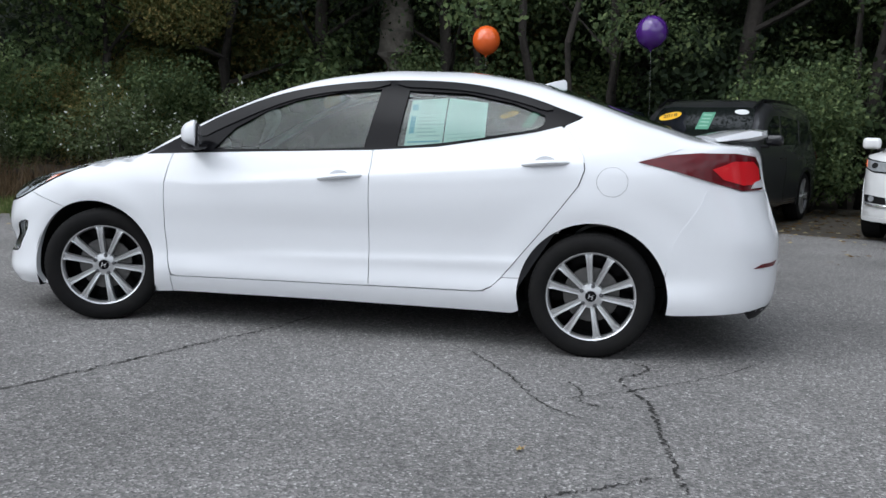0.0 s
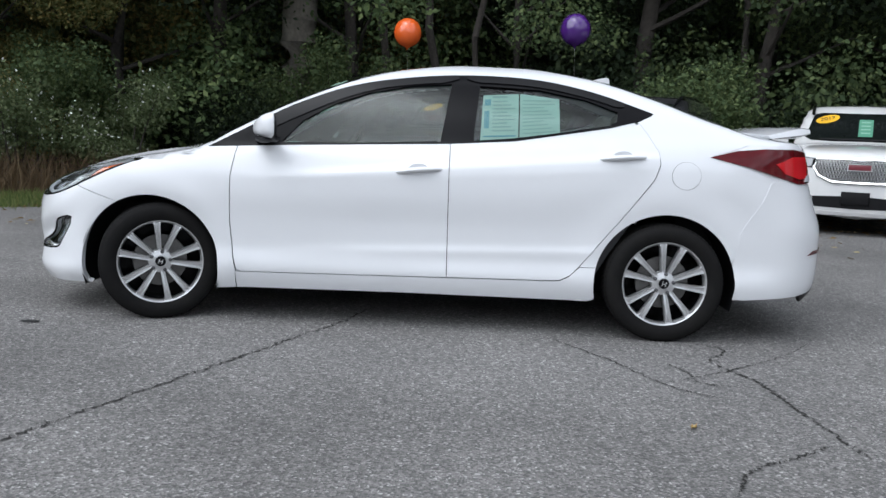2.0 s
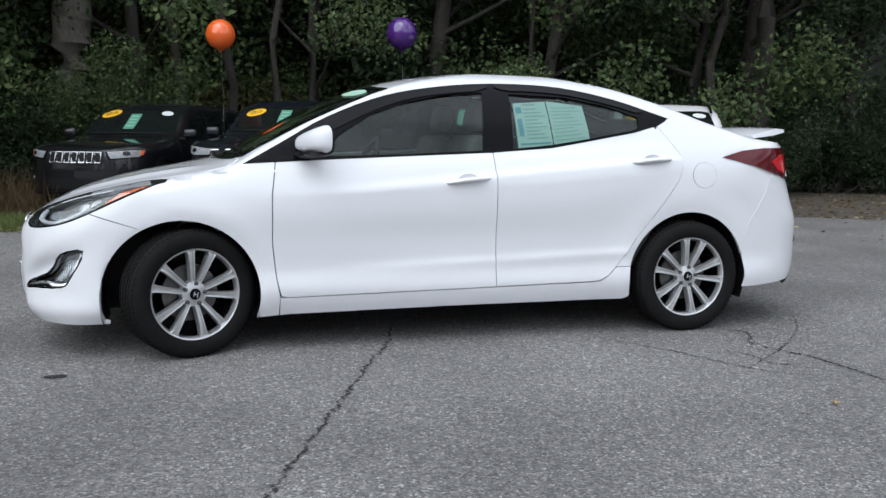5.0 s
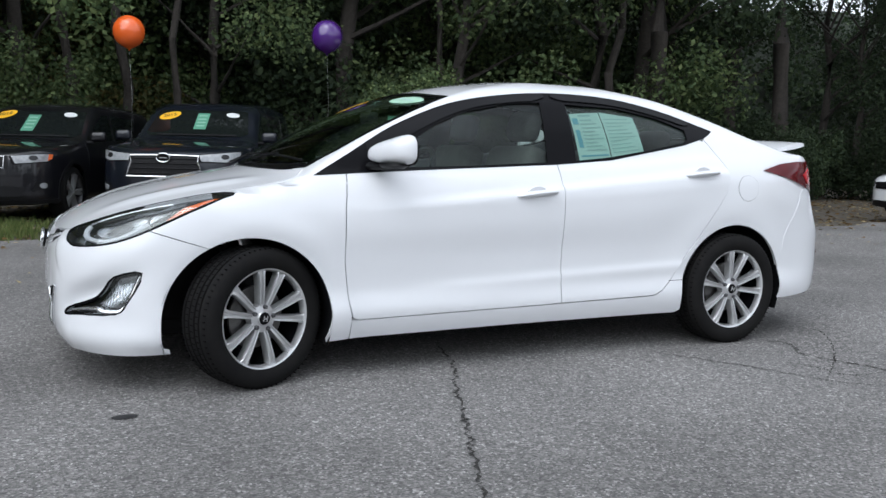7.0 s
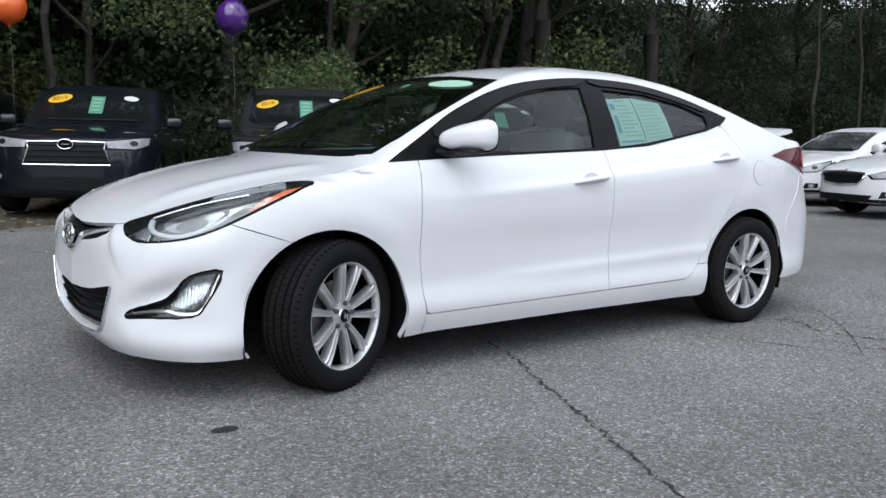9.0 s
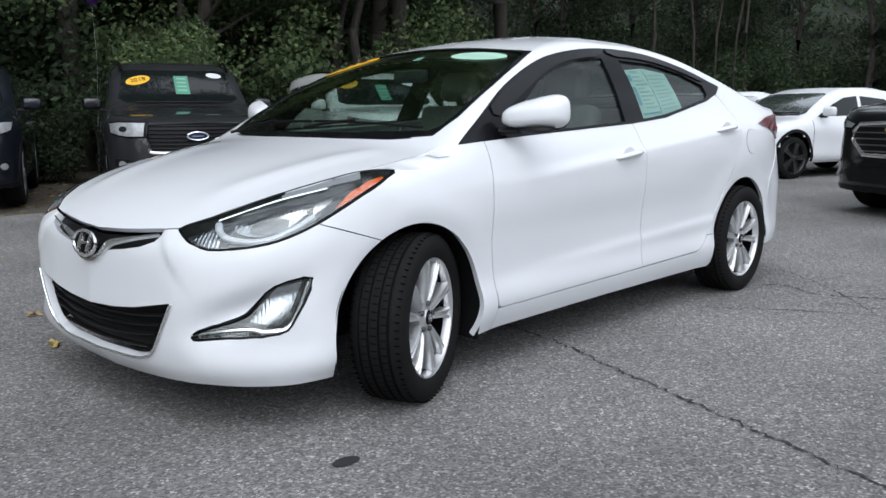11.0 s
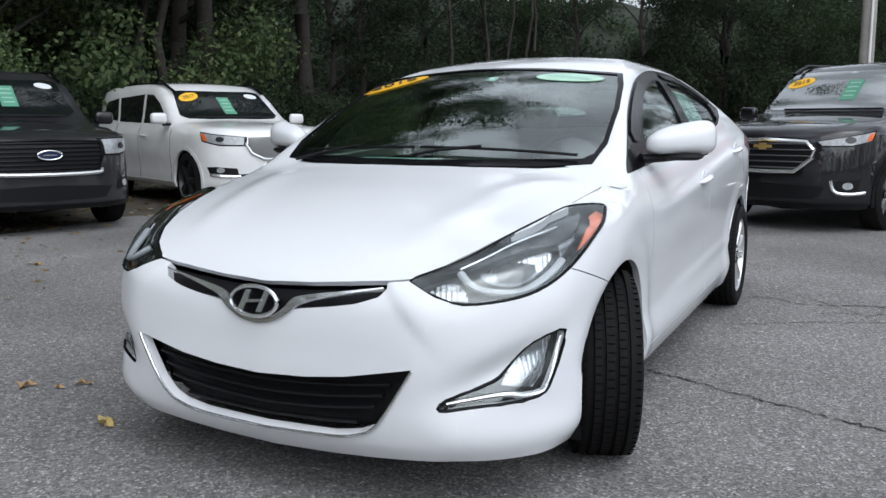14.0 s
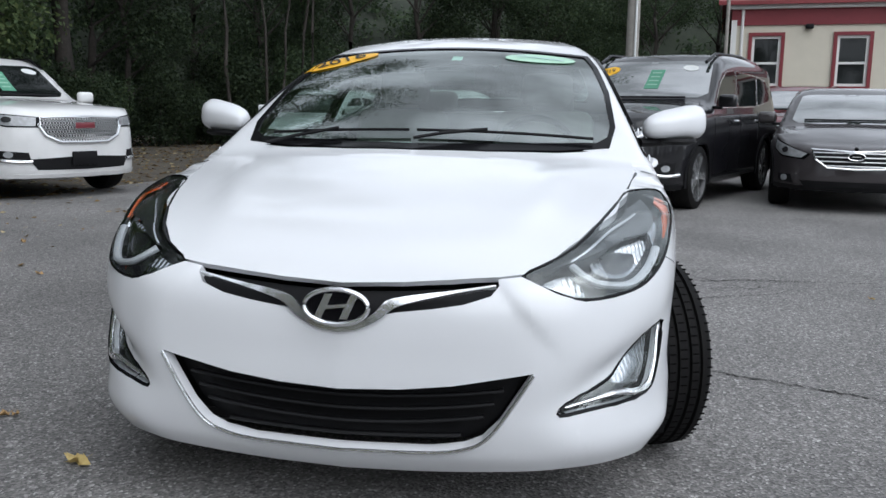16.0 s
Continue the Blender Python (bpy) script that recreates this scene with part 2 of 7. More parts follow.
def flat_fill(bm, outline, holes=()):
    """A flat face with the given outline and holes."""
    if not holes:
        bm.faces.new([bm.verts.new((a, b, 0)) for a, b in outline])
        return
    edges = []
    for loop in (outline, *holes):
        vs = [bm.verts.new((a, b, 0)) for a, b in loop]
        edges += [bm.edges.new((vs[i - 1], vs[i])) for i in range(len(vs))]
    bmesh.ops.triangle_fill(bm, use_beauty=True, edges=edges)


def sheet(outline, onto, cell, out=0.0, thick=0.012, holes=(), fold=0.0, warp=None):
    """A panel: a flat outline cut into cells, laid on the body, with thickness."""
    bm = bmesh.new()
    flat_fill(bm, outline, holes)
    us = [a for a, _ in outline]
    ws = [b for _, b in outline]
    cu, cw = cell if isinstance(cell, tuple) else (cell, cell)
    for lo, hi, c, n in ((min(us), max(us), cu, (1, 0, 0)), (min(ws), max(ws), cw, (0, 1, 0))):
        k = max(1, int(round((hi - lo) / c)))
        for i in range(1, k):
            at = lo + (hi - lo) * i / k
            bmesh.ops.bisect_plane(bm, geom=bm.verts[:] + bm.edges[:] + bm.faces[:], dist=1e-5, plane_co=(at * n[0], at * n[1], 0), plane_no=n)
    bmesh.ops.triangulate(bm, faces=[f for f in bm.faces if len(f.verts) > 4])
    q = np.array([v.co[:2] for v in bm.verts])
    p = onto(q)
    g = grad(p)
    off = np.full(len(q), out) if warp is None else out + warp(q)
    for v, a, n, o in zip(bm.verts, p, g, off):
        v.co = a + n * o
    if thick:
        low = {v: bm.verts.new(Vector(v.co) - Vector(n) * thick) for v, n in zip(list(bm.verts), g)}
        for e in [e for e in bm.edges if len(e.link_faces) == 1]:
            a, b = e.verts
            if a in low and b in low:
                bm.faces.new((a, b, low[b], low[a]))
        for v in [v for v in low.values() if not v.link_faces]:
            bm.verts.remove(v)
    return bm


def mirrored(bm):
    for v in bm.verts:
        v.co.y = -v.co.y
    bmesh.ops.reverse_faces(bm, faces=bm.faces)
    return bm


def both(name, make, material, parent, label=""):
    """The left part, and its mirror image on the right."""
    a = part(name, make(), material, parent, label)
    b = part(name, mirrored(make()), material, parent, label)
    return a, b


def inside(poly, u, w):
    """Which of the points (u, w) lie in the polygon."""
    res = np.zeros(len(u), bool)
    n = len(poly)
    for i in range(n):
        (x1, y1), (x2, y2) = poly[i], poly[(i + 1) % n]
        c = ((y1 > w) != (y2 > w)) & (u < (x2 - x1) * (w - y1) / ((y2 - y1) or 1e-12) + x1)
        res ^= c
    return res


def grow(poly, d):
    """The outline moved outwards by d (inwards where negative)."""
    p = [Vector((a, b)) for a, b in poly]
    area = sum(p[i - 1].x * p[i].y - p[i].x * p[i - 1].y for i in range(len(p)))
    s = 1 if area > 0 else -1
    out = []
    for i, v in enumerate(p):
        a, b = (v - p[i - 1]), (p[(i + 1) % len(p)] - v)
        a = a.normalized() if a.length > 1e-9 else b.normalized()
        b = b.normalized() if b.length > 1e-9 else a
        n = Vector((a.y + b.y, -a.x - b.x)) * s
        n = n.normalized() if n.length > 1e-6 else Vector((a.y, -a.x)) * s
        out.append(tuple(v + n * d))
    return out


def arc(cx, cz, r, a0, a1, n=24):
    return [(cx + r * math.cos(radians(a0 + (a1 - a0) * i / n)), cz + r * math.sin(radians(a0 + (a1 - a0) * i / n))) for i in range(n + 1)]


def tube(pts, r, seg=8, closed=False, flat=1.0):
    bm = bmesh.new()
    rings = []
    n = len(pts)
    P = [Vector(p) for p in pts]
    for i, p in enumerate(P):
        d = (P[(i + 1) % n] if closed or i + 1 < n else P[i]) - (P[i - 1] if closed or i else P[i])
        q = d.to_track_quat("Z", "Y")
        rr = r(i / max(1, n - 1)) if callable(r) else r
        rings.append([bm.verts.new(p + q @ Vector((rr * math.cos(6.28319 * k / seg), rr * flat * math.sin(6.28319 * k / seg), 0))) for k in range(seg)])
    for i in range(n if closed else n - 1):
        a, b = rings[i], rings[(i + 1) % n]
        for k in range(seg):
            bm.faces.new((a[k], a[(k + 1) % seg], b[(k + 1) % seg], b[k]))
    if not closed:
        bm.faces.new(rings[0][::-1])
        bm.faces.new(rings[-1])
    return bm


def box(sx, sy, sz, at=(0, 0, 0), bevel=0.0, bm=None, m=None, seg=2):
    bm2 = bmesh.new()
    bmesh.ops.create_cube(bm2, size=1, matrix=Matrix.Translation(at) @ Matrix.Diagonal((sx, sy, sz, 1)))
    if bevel:
        bmesh.ops.bevel(bm2, geom=bm2.edges[:], offset=bevel, segments=seg, profile=0.5, affect="EDGES")
    if m is not None:
        bmesh.ops.transform(bm2, matrix=m, verts=bm2.verts)
    if bm is None:
        return bm2
    me = bpy.data.meshes.new("t")
    bm2.to_mesh(me)
    bm.from_mesh(me)
    bpy.data.meshes.remove(me)
    bm2.free()
    return bm


def lathe(profile, seg=48, axis="y", at=(0, 0, 0), cap=False):
    """A turned form: profile of (radius, along) pairs round the axis."""
    bm = bmesh.new()
    rings = []
    for r, h in profile:
        ring = []
        for k in range(seg):
            c, s = r * math.cos(2 * math.pi * k / seg), r * math.sin(2 * math.pi * k / seg)
            ring.append(bm.verts.new(Vector((c, h, s) if axis == "y" else ((h, c, s) if axis == "x" else (c, s, h))) + Vector(at)))
        rings.append(ring)
    for a, b in zip(rings, rings[1:]):
        for k in range(seg):
            bm.faces.new((a[k], a[(k + 1) % seg], b[(k + 1) % seg], b[k]))
    if cap:
        bm.faces.new(rings[0])
        bm.faces.new(rings[-1])
    return bm


def slab(outline, h0, h1, plane="xz"):
    """A flat shape with thickness, from h0 to h1 across its plane."""
    bm = bmesh.new()
    lay = {"xz": lambda a, b, h: (a, h, b), "xy": lambda a, b, h: (a, b, h), "yz": lambda a, b, h: (h, a, b)}[plane]
    lo = [bm.verts.new(lay(a, b, h0)) for a, b in outline]
    hi = [bm.verts.new(lay(a, b, h1)) for a, b in outline]
    n = len(lo)
    bm.faces.new(lo)
    bm.faces.new(hi[::-1])
    for i in range(n):
        bm.faces.new((lo[i], lo[(i + 1) % n], hi[(i + 1) % n], hi[i]))
    return bm


def place(bm, m):
    bmesh.ops.transform(bm, matrix=m, verts=bm.verts)
    return bm


def join(*bms):
    out = bms[0]
    for b in bms[1:]:
        me = bpy.data.meshes.new("t")
        b.to_mesh(me)
        out.from_mesh(me)
        bpy.data.meshes.remove(me)
        b.free()
    return out

# ---- the white sedan ----
def front_xyz(pts):
    return on_front(np.array(pts, float))


def front_xz(pts):
    return [(p[0], p[2]) for p in front_xyz(pts)]


def front_xy(pts):
    return [(p[0], p[1]) for p in front_xyz(pts)]


def side_phi(pts):
    return [(math.degrees(math.atan2(-p[1], 0.3 - p[0])), p[2]) for p in on_side(np.array(pts, float))]


def side_back(pts):
    return [(math.degrees(math.atan2(-p[1], p[0] - 2.55)), p[2]) for p in on_side(np.array(pts, float))]


def halved(outline, onto, cell, axis=0, out=0.0, thick=0.012, warp=None, holes=()):
    """A panel given as its left half, mirrored across the middle and welded."""
    bm = bmesh.new()
    flat_fill(bm, outline, holes)
    cu, cw = cell
    us, ws = [a for a, _ in outline], [b for _, b in outline]
    for lo, hi, c, n in ((min(us), max(us), cu, (1, 0, 0)), (min(ws), max(ws), cw, (0, 1, 0))):
        k = max(1, int(round((hi - lo) / c)))
        for i in range(1, k):
            at = lo + (hi - lo) * i / k
            bmesh.ops.bisect_plane(bm, geom=bm.verts[:] + bm.edges[:] + bm.faces[:], dist=1e-5, plane_co=(at * n[0], at * n[1], 0), plane_no=n)
    bmesh.ops.triangulate(bm, faces=[f for f in bm.faces if len(f.verts) > 4])
    dup = bmesh.ops.duplicate(bm, geom=bm.verts[:] + bm.edges[:] + bm.faces[:])["geom"]
    for v in (g for g in dup if isinstance(g, bmesh.types.BMVert)):
        v.co[axis] = -v.co[axis]
    bmesh.ops.reverse_faces(bm, faces=[g for g in dup if isinstance(g, bmesh.types.BMFace)])
    bmesh.ops.remove_doubles(bm, verts=bm.verts, dist=1e-4)
    q = np.array([v.co[:2] for v in bm.verts])
    p = onto(q)
    g = grad(p)
    off = np.full(len(q), out) if warp is None else out + warp(q)
    for v, a, n, o in zip(bm.verts, p, g, off):
        v.co = a + n * o
    low = {v: bm.verts.new(Vector(v.co) - Vector(n) * thick) for v, n in zip(list(bm.verts), g)}
    for e in [e for e in bm.edges if len(e.link_faces) == 1]:
        a, b = e.verts
        bm.faces.new((a, b, low[b], low[a]))
    for v in [v for v in low.values() if not v.link_faces]:
        bm.verts.remove(v)
    return bm


ARCH_F, ARCH_R, ARCH_RAD = (-0.065, 0.297), (2.70, 0.305), 0.374
HEAD = [(23.6, 0.683), (29.2, 0.723), (39.2, 0.790), (50, 0.838), (57, 0.858), (63, 0.860), (60, 0.835), (54.5, 0.785), (50, 0.738), (45.5, 0.69), (41, 0.655), (36.5, 0.637), (30.5, 0.628), (27, 0.648)]
FOG_CORNERS = [(46.3, 0.528), (40.6, 0.510), (37.2, 0.438), (34.9, 0.402), (28.4, 0.359), (27.5, 0.327), (32.6, 0.338), (41, 0.352), (43.5, 0.40)]
FOG = curve_pts(FOG_CORNERS, 3, True)
HOOD_EDGE = [(0, 0.648), (8.4, 0.655), (14.6, 0.664), (20.6, 0.673), (23.4, 0.683)]
GRILLE_UP = [(0, 0.556), (3.2, 0.563), (5.5, 0.582), (7.4, 0.591), (12, 0.603), (15.8, 0.616), (19.2, 0.638), (20.4, 0.660), (20.4, 0.672)]
GRILLE_LO_TOP = [(0, 0.385), (8, 0.392), (14.5, 0.408), (24, 0.447)]
GRILLE_LO_BOT = [(24, 0.447), (20.3, 0.313), (18.3, 0.262), (16.2, 0.240), (12, 0.224), (0, 0.217)]
HOOD_GAP = [(-0.757, -0.464), (-0.69, -0.541), (-0.60, -0.600), (-0.485, -0.648), (-0.30, -0.703), (-0.15, -0.735), (0.05, -0.765), (0.17, -0.755)]
COWL = [(0.22, -0.69), (0.155, -0.50), (0.11, -0.25), (0.095, 0.0)]
GAP_A = [(0.402, 0.285), (0.385, 0.37), (0.366, 0.55), (0.368, 0.79), (0.39, 0.948)]
GAP_C = [(2.148, 0.309), (2.20, 0.335), (2.245, 0.382), (2.445, 0.634), (2.56, 0.79), (2.612, 0.862), (2.638, 0.94), (2.63, 1.0), (2.58, 1.085), (2.528, 1.158)]
WIN_TOP = [(0.237, 0.940), (0.425, 1.045), (0.665, 1.178), (0.98, 1.297), (1.31, 1.357), (1.65, 1.381), (2.0, 1.367), (2.3, 1.308), (2.53, 1.232), (2.612, 1.203)]
WIN_LOW = [(2.612, 1.203), (2.53, 1.160), (2.38, 1.119), (2.06, 1.062), (1.876, 1.030), (1.53, 1.003), (0.75, 0.967), (0.41, 0.949), (0.237, 0.940)]
PANE_F = [(0.625, 0.978), (1.05, 0.992), (1.480, 1.014), (1.525, 1.326), (1.30, 1.306), (1.08, 1.262), (0.90, 1.196), (0.73, 1.096)]
PANE_R = [(1.655, 1.024), (1.876, 1.047), (2.10, 1.082), (2.38, 1.134), (2.415, 1.155), (2.42, 1.205), (2.25, 1.266), (2.0, 1.312), (1.68, 1.322)]
SCREEN = [(0.115, 0.0), (0.13, -0.25), (0.175, -0.50), (0.235, -0.68), (0.36, -0.70), (0.62, -0.672), (0.85, -0.625), (1.01, -0.578), (0.985, -0.45), (0.975, -0.2), (0.97, 0.0)]
BACKLIGHT = [(2.38, 0.0), (2.39, -0.3), (2.43, -0.52), (2.62, -0.56), (2.85, -0.585), (3.03, -0.56), (3.07, -0.35), (3.08, 0.0)]
TAIL_LAMP = [(68.2, 0.988), (60, 1.025), (52.4, 1.040), (43, 1.044), (34, 1.030), (31, 0.99), (30, 0.90), (31, 0.868), (41.5, 0.862), (48.2, 0.893), (57.8, 0.944)]

sedan = thing("sedan", "white four-door sedan with turned front wheels on asphalt", "car")


# front bumper with its two grille mouths and fog lamp pockets
arch_front_edge = side_phi([(x, z) for x, z in arc(*ARCH_F, ARCH_RAD, 118, 198, 14)])
bumper_low = [(50, 0.175), (44, 0.172), (29, 0.172), (20, 0.158), (10, 0.142), (0, 0.136)]
fascia = ([(0, 0.556)] + GRILLE_UP[1:] + [(23.4, 0.680)] + [(27, 0.644), (30.5, 0.624), (36.5, 0.633), (41, 0.651), (45.5, 0.686), (47.2, 0.702)]
          + arch_front_edge + bumper_low + GRILLE_LO_BOT[::-1] + GRILLE_LO_TOP[::-1][1:])
fascia = [p for i, p in enumerate(fascia) if i == 0 or (abs(p[0] - fascia[i - 1][0]) + abs(p[1] - fascia[i - 1][1])) > 1e-6]


def fascia_warp(q):
    """The creases: a ridge down from the grille's corner, the fog lamp's hollow, the lip's step."""
    a, z = np.abs(q[:, 0]), q[:, 1]
    ridge = 21.0 + (0.67 - z) * 38
    d = (a - ridge)
    bulge = 0.008 * np.where(d > 0, np.exp(-(d / 6.0) ** 2), np.exp(-(d / 1.0) ** 2)) * step(0.44, 0.60, z) * (1 - step(0.66, 0.70, z))
    mouth = -0.004 * step(0.0, 6.0, 24 - a) * np.exp(-((z - 0.47) / 0.05) ** 2)
    hollow = -0.042 * np.exp(-((a - 36) / 7.5) ** 2 - ((z - 0.435 - (a - 36) * 0.008) / 0.055) ** 2)
    lip = 0.014 * np.exp(-((z - 0.245) / 0.05) ** 2) * step(24, 30, a) * (1 - step(46, 52, a))
    return bulge + mouth + hollow + lip


bumper = part("front_bumper", halved(fascia, on_front, (0.7, 0.016), 0, 0.0, 0.03, fascia_warp, [FOG]), WHITE, sedan)

# grilles
def grille_back(pts, out):
    return halved(pts, on_front, (3.0, 0.04), 0, out, 0.004)


up_poly = GRILLE_UP + [p for p in HOOD_EDGE[::-1] if p[0] < 20.4]
part("upper_grille", grille_back(up_poly, -0.028), PLASTIC, sedan, "black recessed grille under the bonnet edge")
low_poly = GRILLE_LO_TOP + GRILLE_LO_BOT[1:]
low_grille = part("lower_grille", grille_back(low_poly, -0.055), PLASTIC, sedan, "black lower grille with horizontal slats")
for k, (z, a) in enumerate(((0.362, 20.5), (0.326, 19.4), (0.290, 18.2), (0.254, 15.5))):
    line = [(a * s / 12, z + 0.030 * (abs(s) / 12) ** 2 * (1 if k < 3 else 0.4)) for s in range(-12, 13)]
    p = front_xyz(line)
    part("slat", place(tube([tuple(v) for v in p], 0.011, 8, flat=0.55), Matrix.Translation((0.030, 0, 0))), PLASTIC, low_grille)
lip = curve_pts([(a, z - 0.003) for a, z in GRILLE_LO_BOT], 5)
lip = [(-a, z) for a, z in lip] + [(a, z) for a, z in lip[::-1][1:]]
p = front_xyz(lip)
part("chrome_lip", tube([tuple(v + n * 0.004) for v, n in zip(p, grad(p))], 0.005, 8), CHROME, low_grille, "thin chrome strip along the grille's lower edge")
# chrome wings that meet round the badge
wing_hi = curve_pts([(20.0, 0.659), (14, 0.642), (8.5, 0.627), (6.2, 0.615), (4.6, 0.585), (2.4, 0.558), (0, 0.549)], 6)
wing_lo = curve_pts([(20.0, 0.656), (14, 0.635), (9.0, 0.613), (7.0, 0.598), (5.4, 0.572), (2.7, 0.545), (0, 0.537)], 6)
part("chrome_wing", halved(wing_hi[::-1] + wing_lo[:-1] + [wing_lo[-1]], on_front, (1.5, 0.02), 0, 0.010, 0.014), CHROME, sedan, "chrome wing strip that runs round the oval badge")
# oval badge
def oval(rx, rz, n=36):
    return [(rx * math.cos(2 * math.pi * k / n), 0.603 + rz * math.sin(2 * math.pi * k / n)) for k in range(n)]


badge_at = Matrix.Translation((-0.868, 0, 0)) @ Matrix.Translation((0, 0, 0.603)) @ Matrix.Rotation(radians(8), 4, "Y") @ Matrix.Translation((0, 0, -0.603))
badge = part("badge", place(slab(oval(0.083, 0.043), -0.002, 0.014, "yz"), badge_at), GLOSS_BLACK, sedan, "oval badge with a chrome rim")
ring = [(-0.006, a, b) for a, b in oval(0.084, 0.044)]
part("badge_rim", place(tube(ring, 0.0065, 8, True), badge_at), CHROME, badge)
for s in (-1, 1):
    part("badge_stroke", place(slab([(s * 0.034 + 0.024, 0.572), (s * 0.034 + 0.004, 0.572), (s * 0.034 - 0.024, 0.635), (s * 0.034 - 0.004, 0.635)], -0.009, 0.0, "yz"), badge_at), CHROME, badge)
part("badge_stroke", place(slab([(-0.034, 0.604), (-0.03, 0.612), (0.034, 0.604), (0.03, 0.595)], -0.010, 0.0, "yz"), badge_at), CHROME, badge)

# bonnet
hood_front = front_xy([(a, z + 0.006) for a, z in HOOD_EDGE])
hood = [(x, min(y, 0.0)) for x, y in hood_front[:-1]] + HOOD_GAP + COWL


def hood_warp(q):
    y = np.abs(q[:, 1])
    line = 0.40 + (q[:, 0] + 0.75) * 0.22
    d = y - line
    return 0.010 * np.where(d > 0, np.exp(-(d / 0.035) ** 2), np.exp(-(d / 0.09) ** 2)) * step(-0.75, -0.45, q[:, 0]) * (1 - step(-0.1, 0.1, q[:, 0]))


hood_panel = part("bonnet", halved(hood, on_top, (0.035, 0.04), 1, 0.002, 0.02, hood_warp), WHITE, sedan)

# front wings
wing_top = [(p[0], p[2]) for p in on_top(np.array(HOOD_GAP[::-1][:5], float) + np.array([0, -0.006]))]
fender = ([(0.29, 0.178), (0.398, 0.184)] + GAP_A + [(0.24, 0.946)] + wing_top + front_xz([(39.4, 0.794), (50, 0.842), (57, 0.862), (63.4, 0.864), (60.4, 0.833), (54.9, 0.782), (50.4, 0.735), (47.4, 0.704)])
          + arc(*ARCH_F, ARCH_RAD, 117.5, -18, 30))
both("front_wing", lambda: sheet(fender, on_side, 0.03, 0, 0.025), WHITE, sedan)
# doors, sill, rear quarter
door_f = GAP_A[:0:-1] + [(0.405, 0.288), (0.43, 0.279), (1.5395, 0.296), (1.535, 0.60), (1.532, 1.006)] + [(0.75, 0.972), (0.41, 0.952)]
door_f = [(x + 0.005 if x < 0.5 else x, z) for x, z in door_f]
door_r = [(1.544, 0.297), (2.10, 0.305)] + [(x - 0.0025, z) for x, z in GAP_C[:-1]] + [(2.50, 1.160), (2.38, 1.127), (2.06, 1.067), (1.876, 1.034), (1.536, 1.007), (1.539, 0.60)]


def door_warp(q):
    """A crease that rises rearwards through the handles, and a hollow over the sill."""
    x, z = q[:, 0], q[:, 1]
    line = 0.770 + (x - 0.4) * 0.088
    d = z - line
    crease = np.where(d < 0, 0.015 * np.exp(-np.abs(d) / 0.10), 0.015 * np.exp(-(d / 0.026) ** 2)) * step(0.36, 1.1, x) * (1 - step(2.5, 2.75, x) * 0.5)
    low = 0.394 + (x - 0.45) * 0.035
    e = z - low
    fold = np.where(e < 0, 0.008 * np.exp(-((e) / 0.05) ** 2), 0.008 * np.exp(-((e) / 0.025) ** 2)) * step(0.45, 1.3, x)
    hollow = -0.005 * np.exp(-((z - 0.56) / 0.10) ** 2) * step(0.5, 1.3, x)
    return crease + fold + hollow


for name, poly in (("front_door", door_f), ("rear_door", door_r)):
    a, b = both(name, lambda: sheet(poly, on_side, (0.03, 0.0125), 0, 0.02, warp=door_warp), WHITE, sedan)
    x0, x1, z0, z1 = (1.25, 1.50, 0.845, 0.871) if name == "front_door" else (2.32, 2.565, 0.955, 0.975)
    for ob, s in ((a, 1), (b, -1)):
        n = 13
        q = np.array([(x0 + (x1 - x0) * i / (n - 1), z0 + (z1 - z0) * i / (n - 1) + 0.006 * math.sin(math.pi * i / (n - 1))) for i in range(n)])
        hp = on_side(q)
        pts = [(v[0], s * (v[1] - 0.002 - 0.036 * math.sin(math.pi * i / (n - 1)) ** 0.45), v[2]) for i, v in enumerate(hp)]
        part("handle", tube(pts, lambda t: 0.006 + 0.012 * math.sin(math.pi * min(1, max(0, t))) ** 0.5, 10, flat=0.8), WHITE, ob, "white pull handle")
        cup = hp[n // 2]
        part("handle_cup", place(lathe([(0.001, 0.0), (0.03, 0.002), (0.042, 0.006), (0.046, 0.0)], 24), Matrix.Translation((cup[0], s * (cup[1] - 0.010), cup[2])) @ Matrix.Diagonal((1.3, -s, 0.75, 1))), WHITE, ob)
sill = [(0.404, 0.184), (0.45, 0.186), (1.3, 0.196), (2.30, 0.196), (2.325, 0.205)] + arc(*ARCH_R, ARCH_RAD, 194, 168.4, 5) + [(2.247, 0.3785), (2.195, 0.328), (2.148, 0.302), (2.10, 0.298), (0.43, 0.272), (0.404, 0.275)]
both("sill", lambda: sheet(sill, on_side, 0.035, 0, 0.03), WHITE, sedan)
SEAM_R = [(3.03, 0.42), (3.06, 0.56), (3.16, 0.70), (3.22, 0.80), (3.24, 0.86)]
quarter = ([(x + 0.0025, z) for x, z in GAP_C[2:]] + [(2.612, 1.198), (2.70, 1.195), (2.86, 1.15), (3.02, 1.10), (3.10, 1.06)] + [(3.02, 1.030), (2.90, 0.992), (2.98, 0.972), (3.10, 0.93), (3.20, 0.885)]
           + [(3.24, 0.86), (3.225, 0.80), (3.165, 0.70), (3.10, 0.60)] + arc(*ARCH_R, ARCH_RAD, 20, 168, 30))
both("rear_quarter", lambda: sheet(quarter, on_side, 0.03, 0, 0.02), WHITE, sedan)
arch_back = side_back([(x, z) for x, z in arc(*ARCH_R, ARCH_RAD, -10, 19, 6)])
